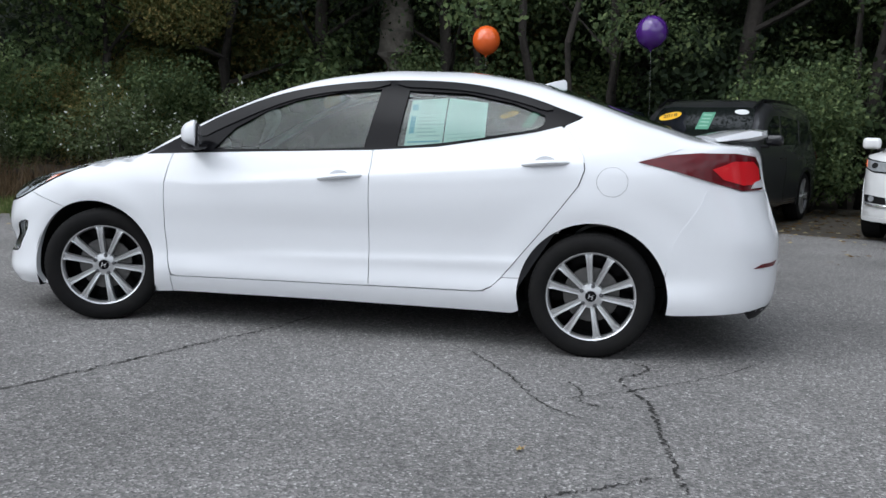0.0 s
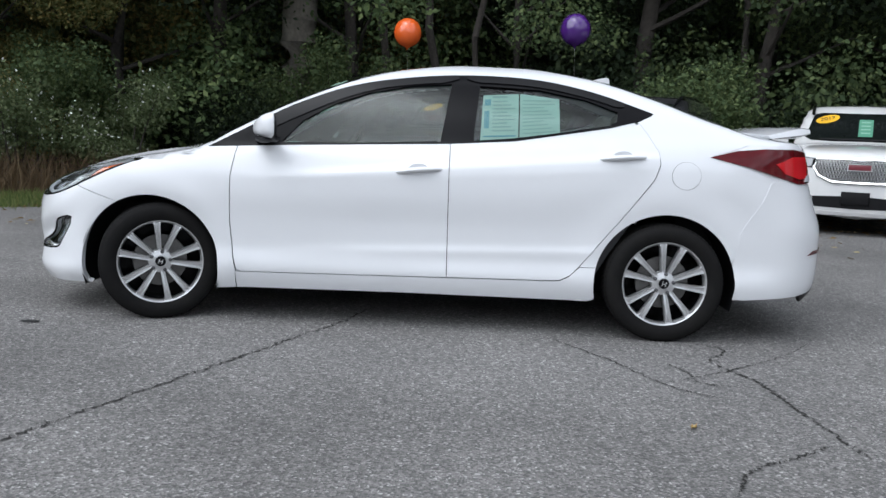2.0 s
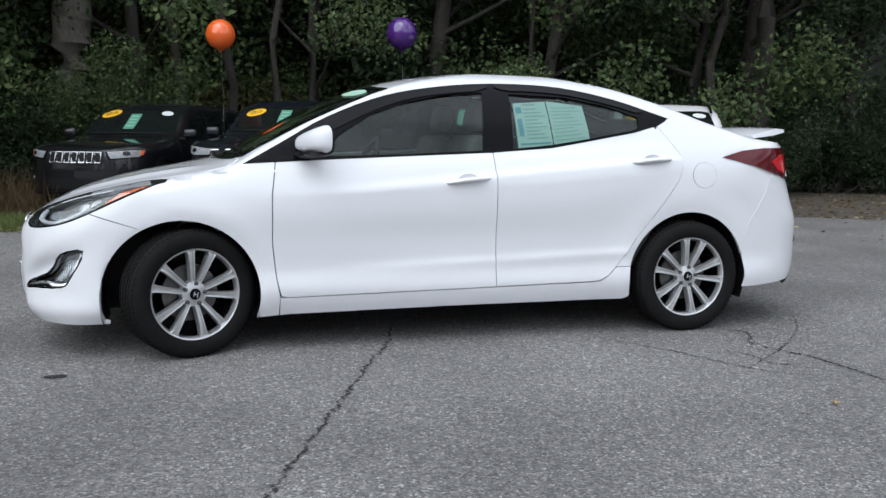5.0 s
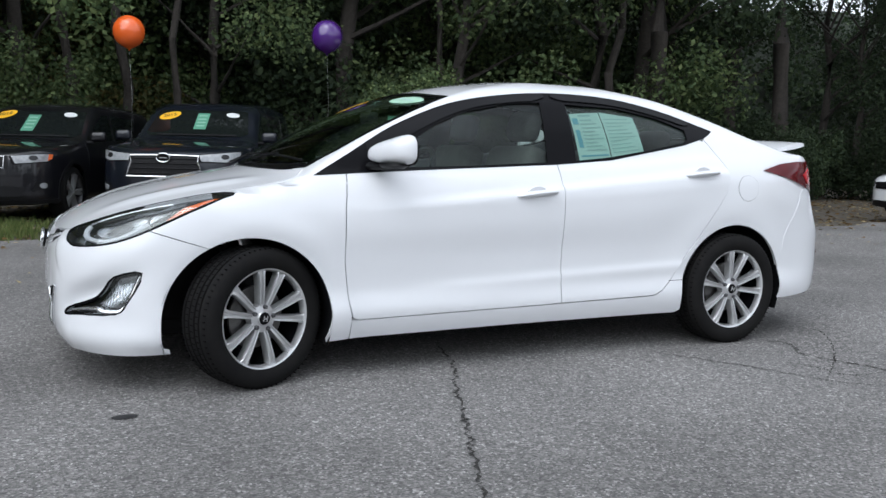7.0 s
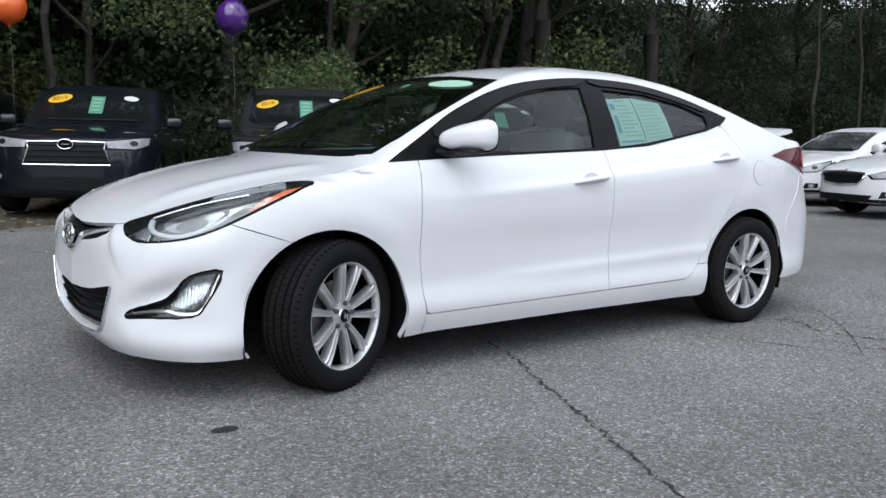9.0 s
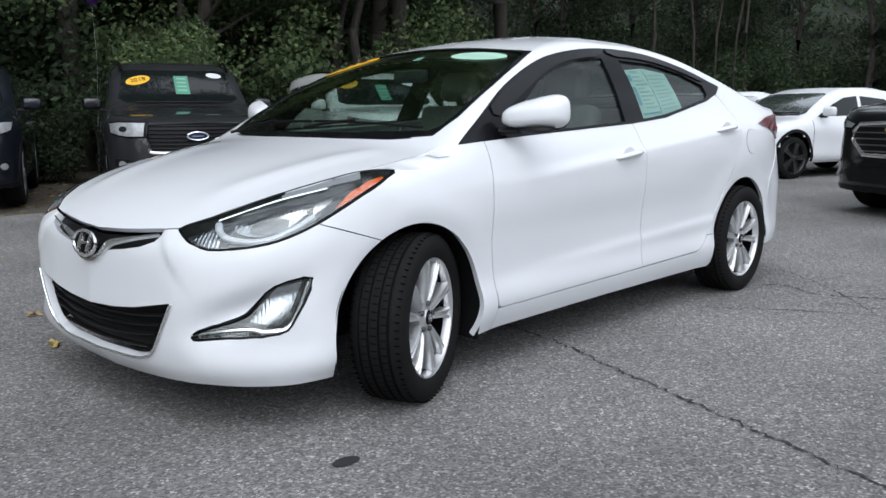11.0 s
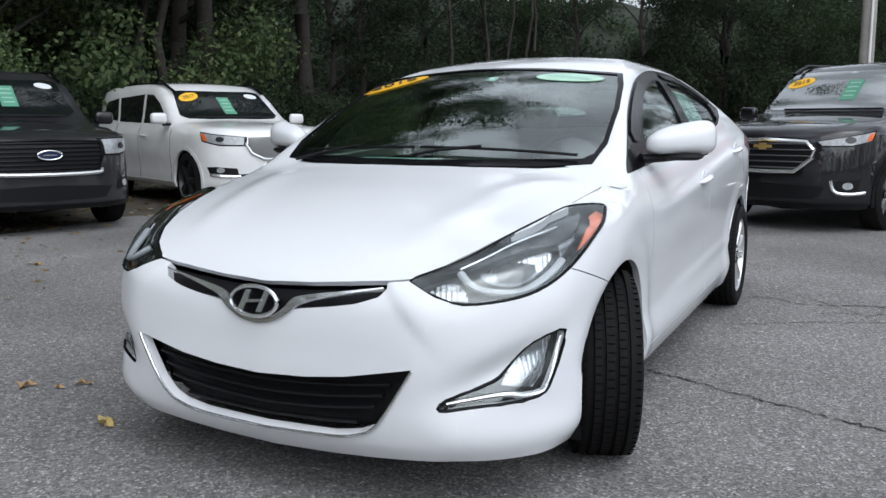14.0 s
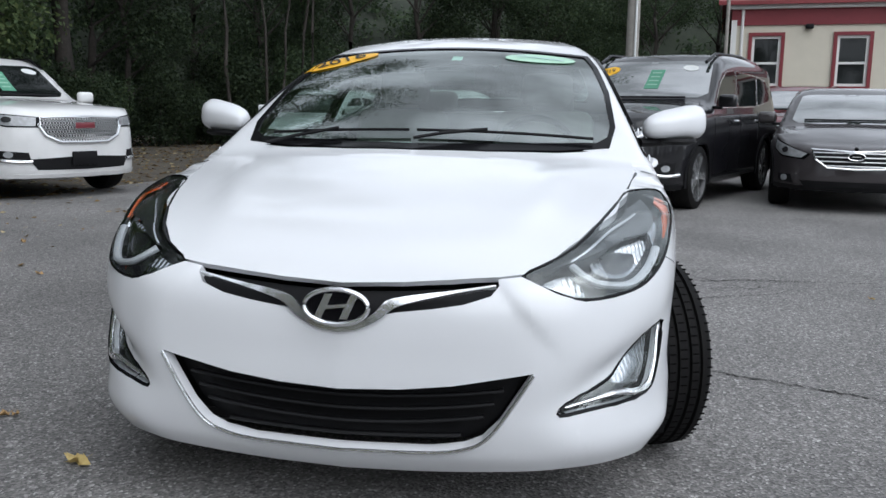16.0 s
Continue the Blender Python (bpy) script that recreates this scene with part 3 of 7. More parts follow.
rear_b = ([(0, 0.25), (30, 0.255), (38, 0.262), (48, 0.25), (56, 0.24)] + arch_back + side_back([(3.085, 0.60), (3.145, 0.70), (3.205, 0.80), (3.225, 0.86)])
          + [(48.2, 0.888), (41.5, 0.857), (30, 0.855), (0, 0.855)])


def rear_warp(q):
    a, z = np.abs(q[:, 0]), q[:, 1]
    ridge = 53 + (0.86 - z) * 30
    return 0.003 * np.exp(-((a - ridge) / 4.5) ** 2) * step(0.45, 0.6, z)


part("rear_bumper", halved(rear_b, on_back, (2.2, 0.03), 0, 0.0, 0.006, rear_warp), WHITE, sedan)
part("boot_lid", halved([(0, 0.862), (29.5, 0.862), (29.5, 0.95), (31.5, 1.03), (36, 1.047), (36, 1.075), (0, 1.085)], on_back, (3, 0.03), 0, 0.001, 0.02), WHITE, sedan)
part("rear_diffuser", halved([(0, 0.19), (36, 0.215), (40, 0.262), (33, 0.275), (0, 0.252)], on_back, (3, 0.03), 0, 0.001, 0.02), PLASTIC, sedan, "black plastic lower edge of the rear bumper")
both("rear_corner", lambda: sheet([(26, 0.45), (54, 0.45), (56, 0.62), (60, 0.72), (67, 0.80), (74, 0.90), (74, 0.96), (66, 1.06), (40, 1.07), (26, 1.06)], on_back, (2.5, 0.04), -0.005, 0.0), WHITE, sedan)
for s in (1, -1):
    lamp = sheet([(a, z) for a, z in TAIL_LAMP], on_back, (2.0, 0.025), 0.006, 0.02)
    lamp = lamp if s > 0 else mirrored(lamp)
    tl = part("tail_lamp", lamp, LAMP_RED, sedan, "dark red wraparound tail lamp")
    core = sheet([(50, 0.965), (44, 1.005), (36, 1.005), (33, 0.97), (33, 0.90), (41, 0.888), (47, 0.915)], on_back, (2.0, 0.025), 0.010, 0.006)
    part("lamp_core", core if s > 0 else mirrored(core), LAMP_RED_BRIGHT, tl)
    clear = sheet([(36, 0.905), (32, 0.915), (31.5, 0.878), (38, 0.872)], on_back, (2.0, 0.025), 0.012, 0.006)
    part("reversing_lens", clear if s > 0 else mirrored(clear), DRL, tl)
    refl = sheet([(39, 0.482), (30, 0.487), (27, 0.508), (36, 0.503)], on_back, (2.0, 0.03), 0.004, 0.008)
    part("rear_reflector", refl if s > 0 else mirrored(refl), LAMP_RED, sedan, "narrow red bumper reflector")

# cabin shell: roof, pillars and deck, open at the glass
bm = bmesh.new()
NX, NT = 321, 193
xs = np.linspace(-0.50, 3.50, NX)
th = np.linspace(radians(4), radians(176), NT)
gx, gt = np.meshgrid(xs, th, indexing="ij")
o = np.column_stack([gx.ravel(), 0 * gx.ravel(), np.full(gx.size, 0.75)])
sp = shoot(o, np.column_stack([0 * gt.ravel(), -np.cos(gt.ravel()), np.sin(gt.ravel())]), 1.3)
sp = sp - grad(sp) * 0.003
vs = [bm.verts.new(p) for p in sp]
ctr = ((sp.reshape(NX, NT, 3)[:-1, :-1] + sp.reshape(NX, NT, 3)[1:, 1:]) / 2).reshape(-1, 3)
cx, cy, cz = ctr[:, 0], -np.abs(ctr[:, 1]), ctr[:, 2]
win = curve_pts(WIN_TOP, 4) + WIN_LOW[1:-1]
phi = np.degrees(np.arctan2(-cy, 0.3 - cx))
win_cut = [(x, z - 0.012) for x, z in curve_pts(WIN_TOP, 4)] + [(x, z - (0.035 if x < 2.4 else 0.005)) for x, z in WIN_LOW[1:-1]]
cut = inside(win_cut, cx, cz) & (cy < -0.45)
cut |= inside(grow(BACKLIGHT + [(x, -y) for x, y in BACKLIGHT[-2:0:-1]], -0.02), cx, cy)
cut |= (cz < 0.90) & (cx < 2.5) | (cz < 0.98) | (cx < 0.12) & (cz < 0.97) & (cy > -0.74) & (cx < 0.0)
cut |= inside(grow(HEAD, 0.01), phi, cz) & (cx < 0.2)
wing = (cx > 0.0) & (cz > 0.90) & (cx < 0.6) & (cy < -0.6)
cut[wing] &= inside(win_cut, cx, cz)[wing]
cut |= inside(grow(SCREEN + [(x, -y) for x, y in SCREEN[-2:0:-1]], -0.012), cx, cy)
k = 0
for i in range(NX - 1):
    for j in range(NT - 1):
        if not cut[k]:
            bm.faces.new((vs[i * NT + j], vs[(i + 1) * NT + j], vs[(i + 1) * NT + j + 1], vs[i * NT + j + 1]))
        k += 1
for v in [v for v in bm.verts if not v.link_faces]:
    bm.verts.remove(v)
me_shell = part("roof_shell", bm, WHITE, sedan)

# glass and its black surrounds
both("window_surround", lambda: sheet(win, on_side, 0.04, 0.002, 0.012, [PANE_F, PANE_R]), GLOSS_BLACK, sedan, "black window surround and pillar trim")
both("front_side_window", lambda: sheet(grow(PANE_F, 0.008), on_side, 0.05, -0.009, 0.0), SIDE_GLASS, sedan, "tinted door glass")
both("rear_side_window", lambda: sheet(grow(PANE_R, 0.008), on_side, 0.05, -0.009, 0.0), SIDE_GLASS, sedan, "tinted rear door glass")
wt = [p for p in curve_pts(WIN_TOP, 8)]


def visor(x0, x1, depth):
    hi = [p for p in wt if x0 <= p[0] <= x1]
    n = len(hi)
    hi = [(x, z - 0.010) for x, z in hi]
    return hi + [(x, z - (depth + 0.036 * (1 - step(0.6, 1.25, x))) * min(1.0, 0.45 + 9.0 * min(i, n - 1 - i) / n)) for i, (x, z) in reversed(list(enumerate(hi)))]


both("front_window_visor", lambda: sheet(visor(0.50, 1.597, 0.036), on_side, 0.04, 0.009, 0.010), VISOR, sedan, "smoked rain visor along the front window's top")
both("rear_window_visor", lambda: sheet(visor(1.603, 2.46, 0.035), on_side, 0.04, 0.009, 0.010), VISOR, sedan, "smoked rain visor along the rear window's top")
screen_in = [(0.165, 0.0), (0.18, -0.25), (0.222, -0.49), (0.252, -0.635), (0.29, -0.670), (0.37, -0.680), (0.62, -0.651), (0.84, -0.604), (0.975, -0.562), (0.955, -0.43), (0.947, -0.2), (0.943, 0.0)]
full = lambda h: h + [(x, -y) for x, y in h[-2:0:-1]]
part("windscreen_border", sheet(full(SCREEN), on_top, 0.06, 0.001, 0.008, [full(screen_in)]), GLOSS_BLACK, sedan, "black printed windscreen border")
part("windscreen", sheet(grow(full(screen_in), 0.01), on_top, 0.06, -0.004, 0.0), GLASS, sedan, "green tinted windscreen")
part("rear_screen", sheet(grow(full(BACKLIGHT), -0.003), on_top, 0.07, 0.001, 0.01), glass_mat("rear_screen_glass", (0.45, 0.52, 0.49), 0.10), sedan, "tinted rear window")
cowl = [(0.10, 0.0), (0.115, -0.25), (0.16, -0.50), (0.222, -0.685), (0.245, -0.685), (0.19, -0.50), (0.15, -0.25), (0.14, 0.0)]
part("cowl", sheet(full(cowl), on_top, 0.05, -0.006, 0.01), PLASTIC, sedan, "black cowl below the windscreen")
for y0, y1 in ((-0.62, 0.02), (0.05, 0.58)):
    pts = [(0.225 + 0.06 * abs(u) ** 2, u) for u in np.linspace(y0, y1, 14)]
    wp = on_top(np.array(pts))
    wi = part("wiper", tube([tuple(v + n * 0.018) for v, n in zip(wp, grad(wp))], 0.006, 6), PLASTIC, sedan, "black wiper blade lying on the windscreen")
    ap = on_top(np.array([(0.16, y1), (0.20, y1 - 0.10), (0.235, y1 - 0.26)]))
    part("wiper_arm", tube([tuple(v + n * 0.025) for v, n in zip(ap, grad(ap))], 0.007, 6), PLASTIC, wi)

# headlamps
for s in (1, -1):
    fl = (lambda b: b) if s > 0 else mirrored
    sm = curve_pts(HEAD, 3, True)
    hl = part("headlamp", fl(sheet(grow(HEAD, 0.0), on_front, (2.2, 0.03), -0.045, -0.044)), LAMP_GREY, sedan, "clear headlamp with a white light guide and amber corner")
    part("lens", fl(sheet(HEAD, on_front, (2.2, 0.03), 0.0, 0.0)), LENS, hl)
    part("lens_rim", fl(tube([tuple(v - n * 0.003) for v, n in zip(front_xyz(sm), grad(front_xyz(sm)))], 0.006, 6, True)), GLOSS_BLACK, hl)
    guide = [(30.5, 0.714), (31.5, 0.690), (33.4, 0.668), (37.2, 0.657), (40.5, 0.668), (44.0, 0.700), (46.5, 0.732)]
    gp = front_xyz(curve_pts(guide, 4))
    part("light_guide", fl(tube([tuple(v - n * 0.016) for v, n in zip(gp, grad(gp))], 0.0125, 8, flat=0.8)), DRL, hl)
    bowl = curve_pts([(33.2, 0.722), (34.8, 0.692), (37.6, 0.678), (40.8, 0.690), (44.0, 0.724), (45.4, 0.758), (42.5, 0.778), (37, 0.758)], 3, True)
    part("reflector_bowl", fl(sheet(bowl, on_front, (0.17, 0.010), -0.030, 0.01, warp=lambda q: -0.045 * np.exp(-((q[:, 0] - 39) / 3.4) ** 2 - ((q[:, 1] - 0.728) / 0.034) ** 2) + 0.0012 * np.sin(q[:, 0] * 8.0))), REFLECTOR, hl, "mirror bowl of the main beam")
    small = [(25.4, 0.681), (27.6, 0.656), (31.4, 0.640), (31.2, 0.668), (29.8, 0.708)]
    part("reflector_bowl", fl(sheet(small, on_front, (0.17, 0.006), -0.036, 0.01, warp=lambda q: 0.0012 * np.sin(q[:, 0] * 8.0) + 0.001 * np.sin(q[:, 1] * 300))), REFLECTOR, hl, "small mirror bowl")
    amb = [(50.0, 0.750), (54.8, 0.790), (60.4, 0.840), (60.0, 0.851), (56.5, 0.838), (53.0, 0.806)]
    part("amber_corner", fl(sheet(amb, on_front, (1.5, 0.02), -0.010, 0.006)), AMBER, hl, "amber side marker")
    brow = [(27.5, 0.706), (39.2, 0.783), (50, 0.830), (57, 0.850), (50, 0.806), (46.5, 0.780), (41, 0.772), (33, 0.732)]
    part("lamp_brow", fl(sheet(brow, on_front, (1.5, 0.02), -0.014, 0.006)), LAMP_GREY, hl)
    strip_hi = front_xyz(curve_pts([(30.5, 0.719), (39.2, 0.777), (48.5, 0.815)], 6))
    part("brow_strip", fl(tube([tuple(v - n * 0.008) for v, n in zip(strip_hi, grad(strip_hi))], 0.004, 6)), CHROME, hl, "thin bright strip under the brow")
    for k in range(5):
        a0 = 46.4 + 0.8 * k
        facet = [(a0, 0.735 + 0.012 * k), (a0 + 0.62, 0.744 + 0.012 * k), (a0 + 0.9, 0.79 + 0.010 * k), (a0 + 0.3, 0.785 + 0.010 * k)]
        part("side_facet", fl(sheet(facet, on_front, (1.0, 0.02), -0.022, 0.008)), REFLECTOR, hl)
    # fog lamp with its chrome blade
    fg = part("fog_lamp", fl(sheet(FOG, on_front, (1.2, 0.02), -0.045, -0.044, warp=fascia_warp)), LAMP_DARK, sedan, "fog lamp set behind a chrome blade")
    fr = front_xyz(FOG)
    ww = fascia_warp(np.array(FOG))
    part("fog_frame", fl(tube([tuple(v + n * (w - 0.004)) for v, n, w in zip(fr, grad(fr), ww)], 0.006, 6, True)), GLOSS_BLACK, fg)
    blade = curve_pts([(28.4, 0.345), (33.5, 0.362), (36.8, 0.368), (39.0, 0.360), (42.0, 0.365), (43.6, 0.405), (45.8, 0.515)], 5)
    bp = front_xyz(blade)
    wb = fascia_warp(np.array(blade))
    part("chrome_blade", fl(tube([tuple(v + n * (w - 0.010)) for v, n, w in zip(bp, grad(bp), wb)], lambda t: 0.004 + 0.006 * math.sin(math.pi * t), 8)), CHROME, fg)
    lens_f = [(45.2, 0.515), (41.2, 0.500), (37.8, 0.425), (36.4, 0.385), (41.2, 0.372), (42.8, 0.405)]
    part("fog_reflector", fl(sheet(lens_f, on_front, (0.15, 0.012), -0.034, 0.006, warp=lambda q: fascia_warp(q) + 0.0008 * np.sin(q[:, 0] * 9.0))), REFLECTOR, fg)
    part("lens", fl(sheet(FOG, on_front, (1.2, 0.02), -0.012, 0.0, warp=fascia_warp)), LENS, fg)

# door mirrors
def mirror_cap():
    bm = bmesh.new()
    bmesh.ops.create_uvsphere(bm, u_segments=28, v_segments=18, radius=1)
    for v in bm.verts:
        x, y, z = v.co
        e = lambda c, k: math.copysign(abs(c) ** k, c)
        x, y, z = e(x, 0.7), e(y, 0.62), e(z, 0.62)
        if x > 0:
            x *= 0.25
        z *= 1.0 if z > 0 else 0.72
        v.co = (0.080 * x - 0.046 * y, 0.124 * y, 0.080 * z * (0.92 - 0.20 * y) * (1 - 0.30 * max(0, -x)) + 0.012 * -y)
    return place(bm, Matrix.Translation((0.588, -0.930, 1.046)))


def mirror_plate(k, x0, x1):
    """A rounded plate that closes the back of the mirror cap."""
    bm = bmesh.new()
    e = lambda c, p: math.copysign(abs(c) ** p, c)
    ring = [(e(math.cos(a), 0.6), e(math.sin(a), 0.6)) for a in np.linspace(0, 2 * math.pi, 33)[:-1]]
    a, b = ([bm.verts.new((x - 0.046 * k * y, 0.118 * k * y, 0.066 * k * z * (1.0 - 0.12 * y) - 0.010 * y)) for y, z in ring] for x in (x0, x1))
    bm.faces.new(b)
    for i in range(32):
        bm.faces.new((a[i], a[(i + 1) % 32], b[(i + 1) % 32], b[i]))
    return place(bm, Matrix.Translation((0.588, -0.930, 1.046)))


for s in (1, -1):
    fl = (lambda b: b) if s > 0 else mirrored
    dm = part("door_mirror", fl(mirror_cap()), WHITE, sedan, "white door mirror on a black foot")
    part("mirror_foot", fl(tube([(0.52, -0.79, 0.985), (0.55, -0.85, 0.985), (0.58, -0.91, 0.990)], lambda t: 0.038 - 0.008 * t, 10, flat=0.5)), PLASTIC, dm)
    part("mirror_underside", fl(place(lathe([(0.001, -0.014), (0.075, -0.012), (0.098, 0.0), (0.09, 0.012)], 24, "z"), Matrix.Translation((0.578, -0.925, 0.990)) @ Matrix.Diagonal((0.62, 0.95, 1, 1)))), PLASTIC, dm)
    part("mirror_glass", fl(mirror_plate(0.84, 0.021, 0.0245)), CHROME, dm)
    part("mirror_frame", fl(mirror_plate(0.94, 0.004, 0.022)), PLASTIC, dm)

# fuel flap, antenna, spoiler
fc = on_side(np.array([(2.775 + 0.075 * math.cos(a), 0.887 + 0.072 * math.sin(a)) for a in np.linspace(0, 2 * math.pi, 33)[:-1]]))
part("fuel_flap", sheet([(2.775 + 0.0745 * math.cos(a), 0.887 + 0.0715 * math.sin(a)) for a in np.linspace(0, 2 * math.pi, 33)[:-1]], on_side, 0.03, 0.0015, 0.004), WHITE, sedan)
part("fuel_flap_joint", tube([tuple(v) for v in fc], 0.0013, 6, True), ALLOY_DARK, sedan)
fin = slab([(2.30, 1.395), (2.48, 1.355), (2.475, 1.43), (2.46, 1.438), (2.40, 1.425)], -0.016, 0.016)
bmesh.ops.bevel(fin, geom=fin.edges[:], offset=0.006, segments=2, affect="EDGES")
part("roof_antenna", fin, WHITE, sedan, "white shark-fin antenna")
bm = bmesh.new()
rows = []
for y in np.linspace(-0.60, 0.60, 25):
    e = (abs(y) / 0.60) ** 4
    x0, x1 = 3.24 + 0.03 * e, 3.585 - 0.06 * (y / 0.6) ** 2 - 0.03 * e
    zt, h = 1.165 - 0.03 * (y / 0.6) ** 2 * 0.6, 0.040 - 0.022 * e
    rows.append([bm.verts.new((x, y, z)) for x, z in ((x0, zt - 0.03), (x0 + 0.12, zt + 0.002), (x1 - 0.05, zt + 0.014), (x1, zt + 0.010), (x1 + 0.004, zt + 0.006 - h * 0.8), (x1 - 0.05, zt + 0.004 - h * 1.5), (x0 + 0.02, 1.10))])
for a, b in zip(rows, rows[1:]):
    for k in range(7):
        bm.faces.new((a[k], a[(k + 1) % 7], b[(k + 1) % 7], b[k]))
bm.faces.new(rows[0])
bm.faces.new(rows[-1][::-1])
spoiler = part("boot_spoiler", bm, WHITE, sedan, "white boot spoiler")

# wheels
def wheel(m, name="wheel"):
    """An alloy wheel of ten spokes; the outer face looks along -y."""
    rim = lathe([(0.210, 0.10), (0.207, 0.0), (0.211, -0.075), (0.217, -0.089), (0.223, -0.092), (0.226, -0.086), (0.224, -0.06), (0.226, 0.10), (0.205, 0.10)], 64)
    w = part("wheel", place(rim, m), ALLOY, sedan, "silver ten-spoke alloy wheel")
    for k in range(10):
        a = radians(72 * (k // 2) + 10 + (15 if k % 2 else -15))
        sp = bmesh.new()
        rows = []
        for r, hw, y in ((0.040, 0.0105, -0.066), (0.09, 0.0125, -0.076), (0.15, 0.0145, -0.084), (0.198, 0.0175, -0.087), (0.215, 0.024, -0.084)):
            rows.append([sp.verts.new((c, yy, r)) for c, yy in ((-hw, y + 0.045), (-hw, y + 0.004), (-hw * 0.84, y), (-hw * 0.45, y + 0.001), (-hw * 0.25, y + 0.009), (hw * 0.25, y + 0.009), (hw * 0.45, y + 0.001), (hw * 0.84, y), (hw, y + 0.004), (hw, y + 0.045))])
        for p, q in zip(rows, rows[1:]):
            for i in range(9):
                sp.faces.new((p[i], p[i + 1], q[i + 1], q[i]))
        part("spoke", place(sp, m @ Matrix.Rotation(a, 4, "Y")), ALLOY, w)
    part("hub", place(lathe([(0.001, -0.078), (0.030, -0.078), (0.034, -0.072), (0.062, -0.066), (0.066, -0.03)], 40), m), ALLOY, w)
    part("centre_cap", place(lathe([(0.001, -0.086), (0.024, -0.085), (0.028, -0.078)], 32), m), GLOSS_BLACK, w)
    part("cap_mark", place(join(box(0.005, 0.002, 0.026, (-0.009, -0.0865, 0), m=Matrix.Rotation(0.25, 4, "Y")), box(0.005, 0.002, 0.026, (0.009, -0.0865, 0), m=Matrix.Rotation(0.25, 4, "Y")), box(0.022, 0.002, 0.005, (0, -0.0865, 0))), m), CHROME, w)
    for k in range(5):
        a = radians(72 * k + 10)
        part("lug_nut", place(lathe([(0.001, -0.080), (0.009, -0.079), (0.011, -0.07), (0.011, -0.04)], 10), m @ Matrix.Translation((0.052 * math.sin(a), 0, 0.052 * math.cos(a)))), ALLOY_DARK, w)
    part("brake_disc", place(lathe([(0.05, -0.012), (0.14, -0.012), (0.142, 0.0), (0.05, 0.0)], 48), m), mat("brake_steel", (0.16, 0.155, 0.15), 0.45, metal=0.9, vary=0.3, scale=60) if "brake_steel" not in bpy.data.materials else bpy.data.materials["brake_steel"], w)
    # inside of the rim in black: the shade between the spokes as colour
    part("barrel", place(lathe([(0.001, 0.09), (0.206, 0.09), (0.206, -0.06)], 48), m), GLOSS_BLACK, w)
    prof = [(0.222, 0.088), (0.236, 0.100), (0.262, 0.106), (0.288, 0.103), (0.303, 0.092), (0.3115, 0.082)]
    groove = []
    for y in (0.055, 0.020, -0.020, -0.055):
        groove += [(0.3155, y + 0.0065), (0.3035, y + 0.0048), (0.3035, y - 0.0048), (0.3155, y - 0.0065)]
    prof = prof + groove + [(r, -y) for r, y in prof[::-1]]
    t = part("tyre", place(lathe(prof, 96), m), RUBBER, w, "black road tyre with four tread grooves")
    sipes = bmesh.new()
    for k in range(72):
        a = 2 * math.pi * k / 72
        for y, ww in ((0.079, 0.030), (0.0375, 0.020), (0.0, 0.022), (-0.0375, 0.020), (-0.079, 0.030)):
            box(0.0040, ww, 0.004, (0, y, 0.3138 - (0.0035 if abs(y) > 0.07 else 0)), bm=sipes, m=Matrix.Rotation(a + y * 1.2, 4, "Y"))
    tagged(part("tread", place(sipes, m), TREAD_DARK, t), kind="stuff")
    return w


STEER = 22
for x, s in ((0.0, 1), (0.0, -1), (2.70, 1), (2.70, -1)):
    turn = Matrix.Rotation(radians(STEER) if x < 1 else 0, 4, "Z")
    flip = Matrix() if s > 0 else Matrix.Rotation(math.pi, 4, "Z")
    wheel(Matrix.Translation((x - (0.032 if x < 1 else 0), -(0.807 if x < 1 else 0.800) * s, 0.312)) @ turn @ flip)
    c = ARCH_F if x < 1 else ARCH_R
    fl = (lambda b: b) if s > 0 else mirrored
    lin = bmesh.new()
    a = [(lin.verts.new((px, -0.865, pz)), lin.verts.new((px, -0.50, pz))) for px, pz in arc(*c, ARCH_RAD + 0.006, 200, -20, 30)]
    for p, q in zip(a, a[1:]):
        lin.faces.new((p[0], q[0], q[1], p[1]))
    part("wheel_arch_liner", fl(lin), PLASTIC, sedan)

# dark inner body that closes the joints, and the floor pan
inner = [(0.30, 0.20), (2.30, 0.21), (2.34, 0.35), (2.55, 0.68), (2.70, 0.72), (2.90, 0.70), (2.95, 0.98), (2.55, 1.0), (1.5, 0.96), (0.2, 0.90), (0.10, 0.72), (0.28, 0.58), (0.34, 0.40)]
both("inner_body", lambda: sheet(inner, on_side, 0.08, -0.035, 0.0), CABIN, sedan)
pan = box(2.0, 1.45, 0.22, (1.33, 0, 0.30), 0.03)
join(pan, box(4.1, 0.98, 0.30, (1.40, 0, 0.33), 0.04), box(0.62, 1.0, 0.35, (-0.42, 0, 0.42), 0.03), box(0.75, 1.1, 0.4, (3.18, 0, 0.52), 0.03))
part("floor_pan", pan, PLASTIC, sedan)

# cabin: dashboard, steering wheel, seats
dash = slab([(0.20, 0.86), (0.42, 0.93), (0.62, 0.95), (0.78, 0.91), (0.80, 0.70), (0.55, 0.55), (0.2, 0.6)], -0.70, 0.70)
bmesh.ops.bevel(dash, geom=dash.edges[:], offset=0.02, segments=2, affect="EDGES")
part("dashboard", dash, CABIN, sedan, "dark dashboard")
sw = Matrix.Translation((0.92, -0.36, 0.90)) @ Matrix.Rotation(radians(-65), 4, "Y")
st = part("steering_wheel", place(tube([(0.185 * math.cos(a), 0.185 * math.sin(a), 0) for a in np.linspace(0, 2 * math.pi, 33)[:-1]], 0.016, 8, True), sw), CABIN, sedan)
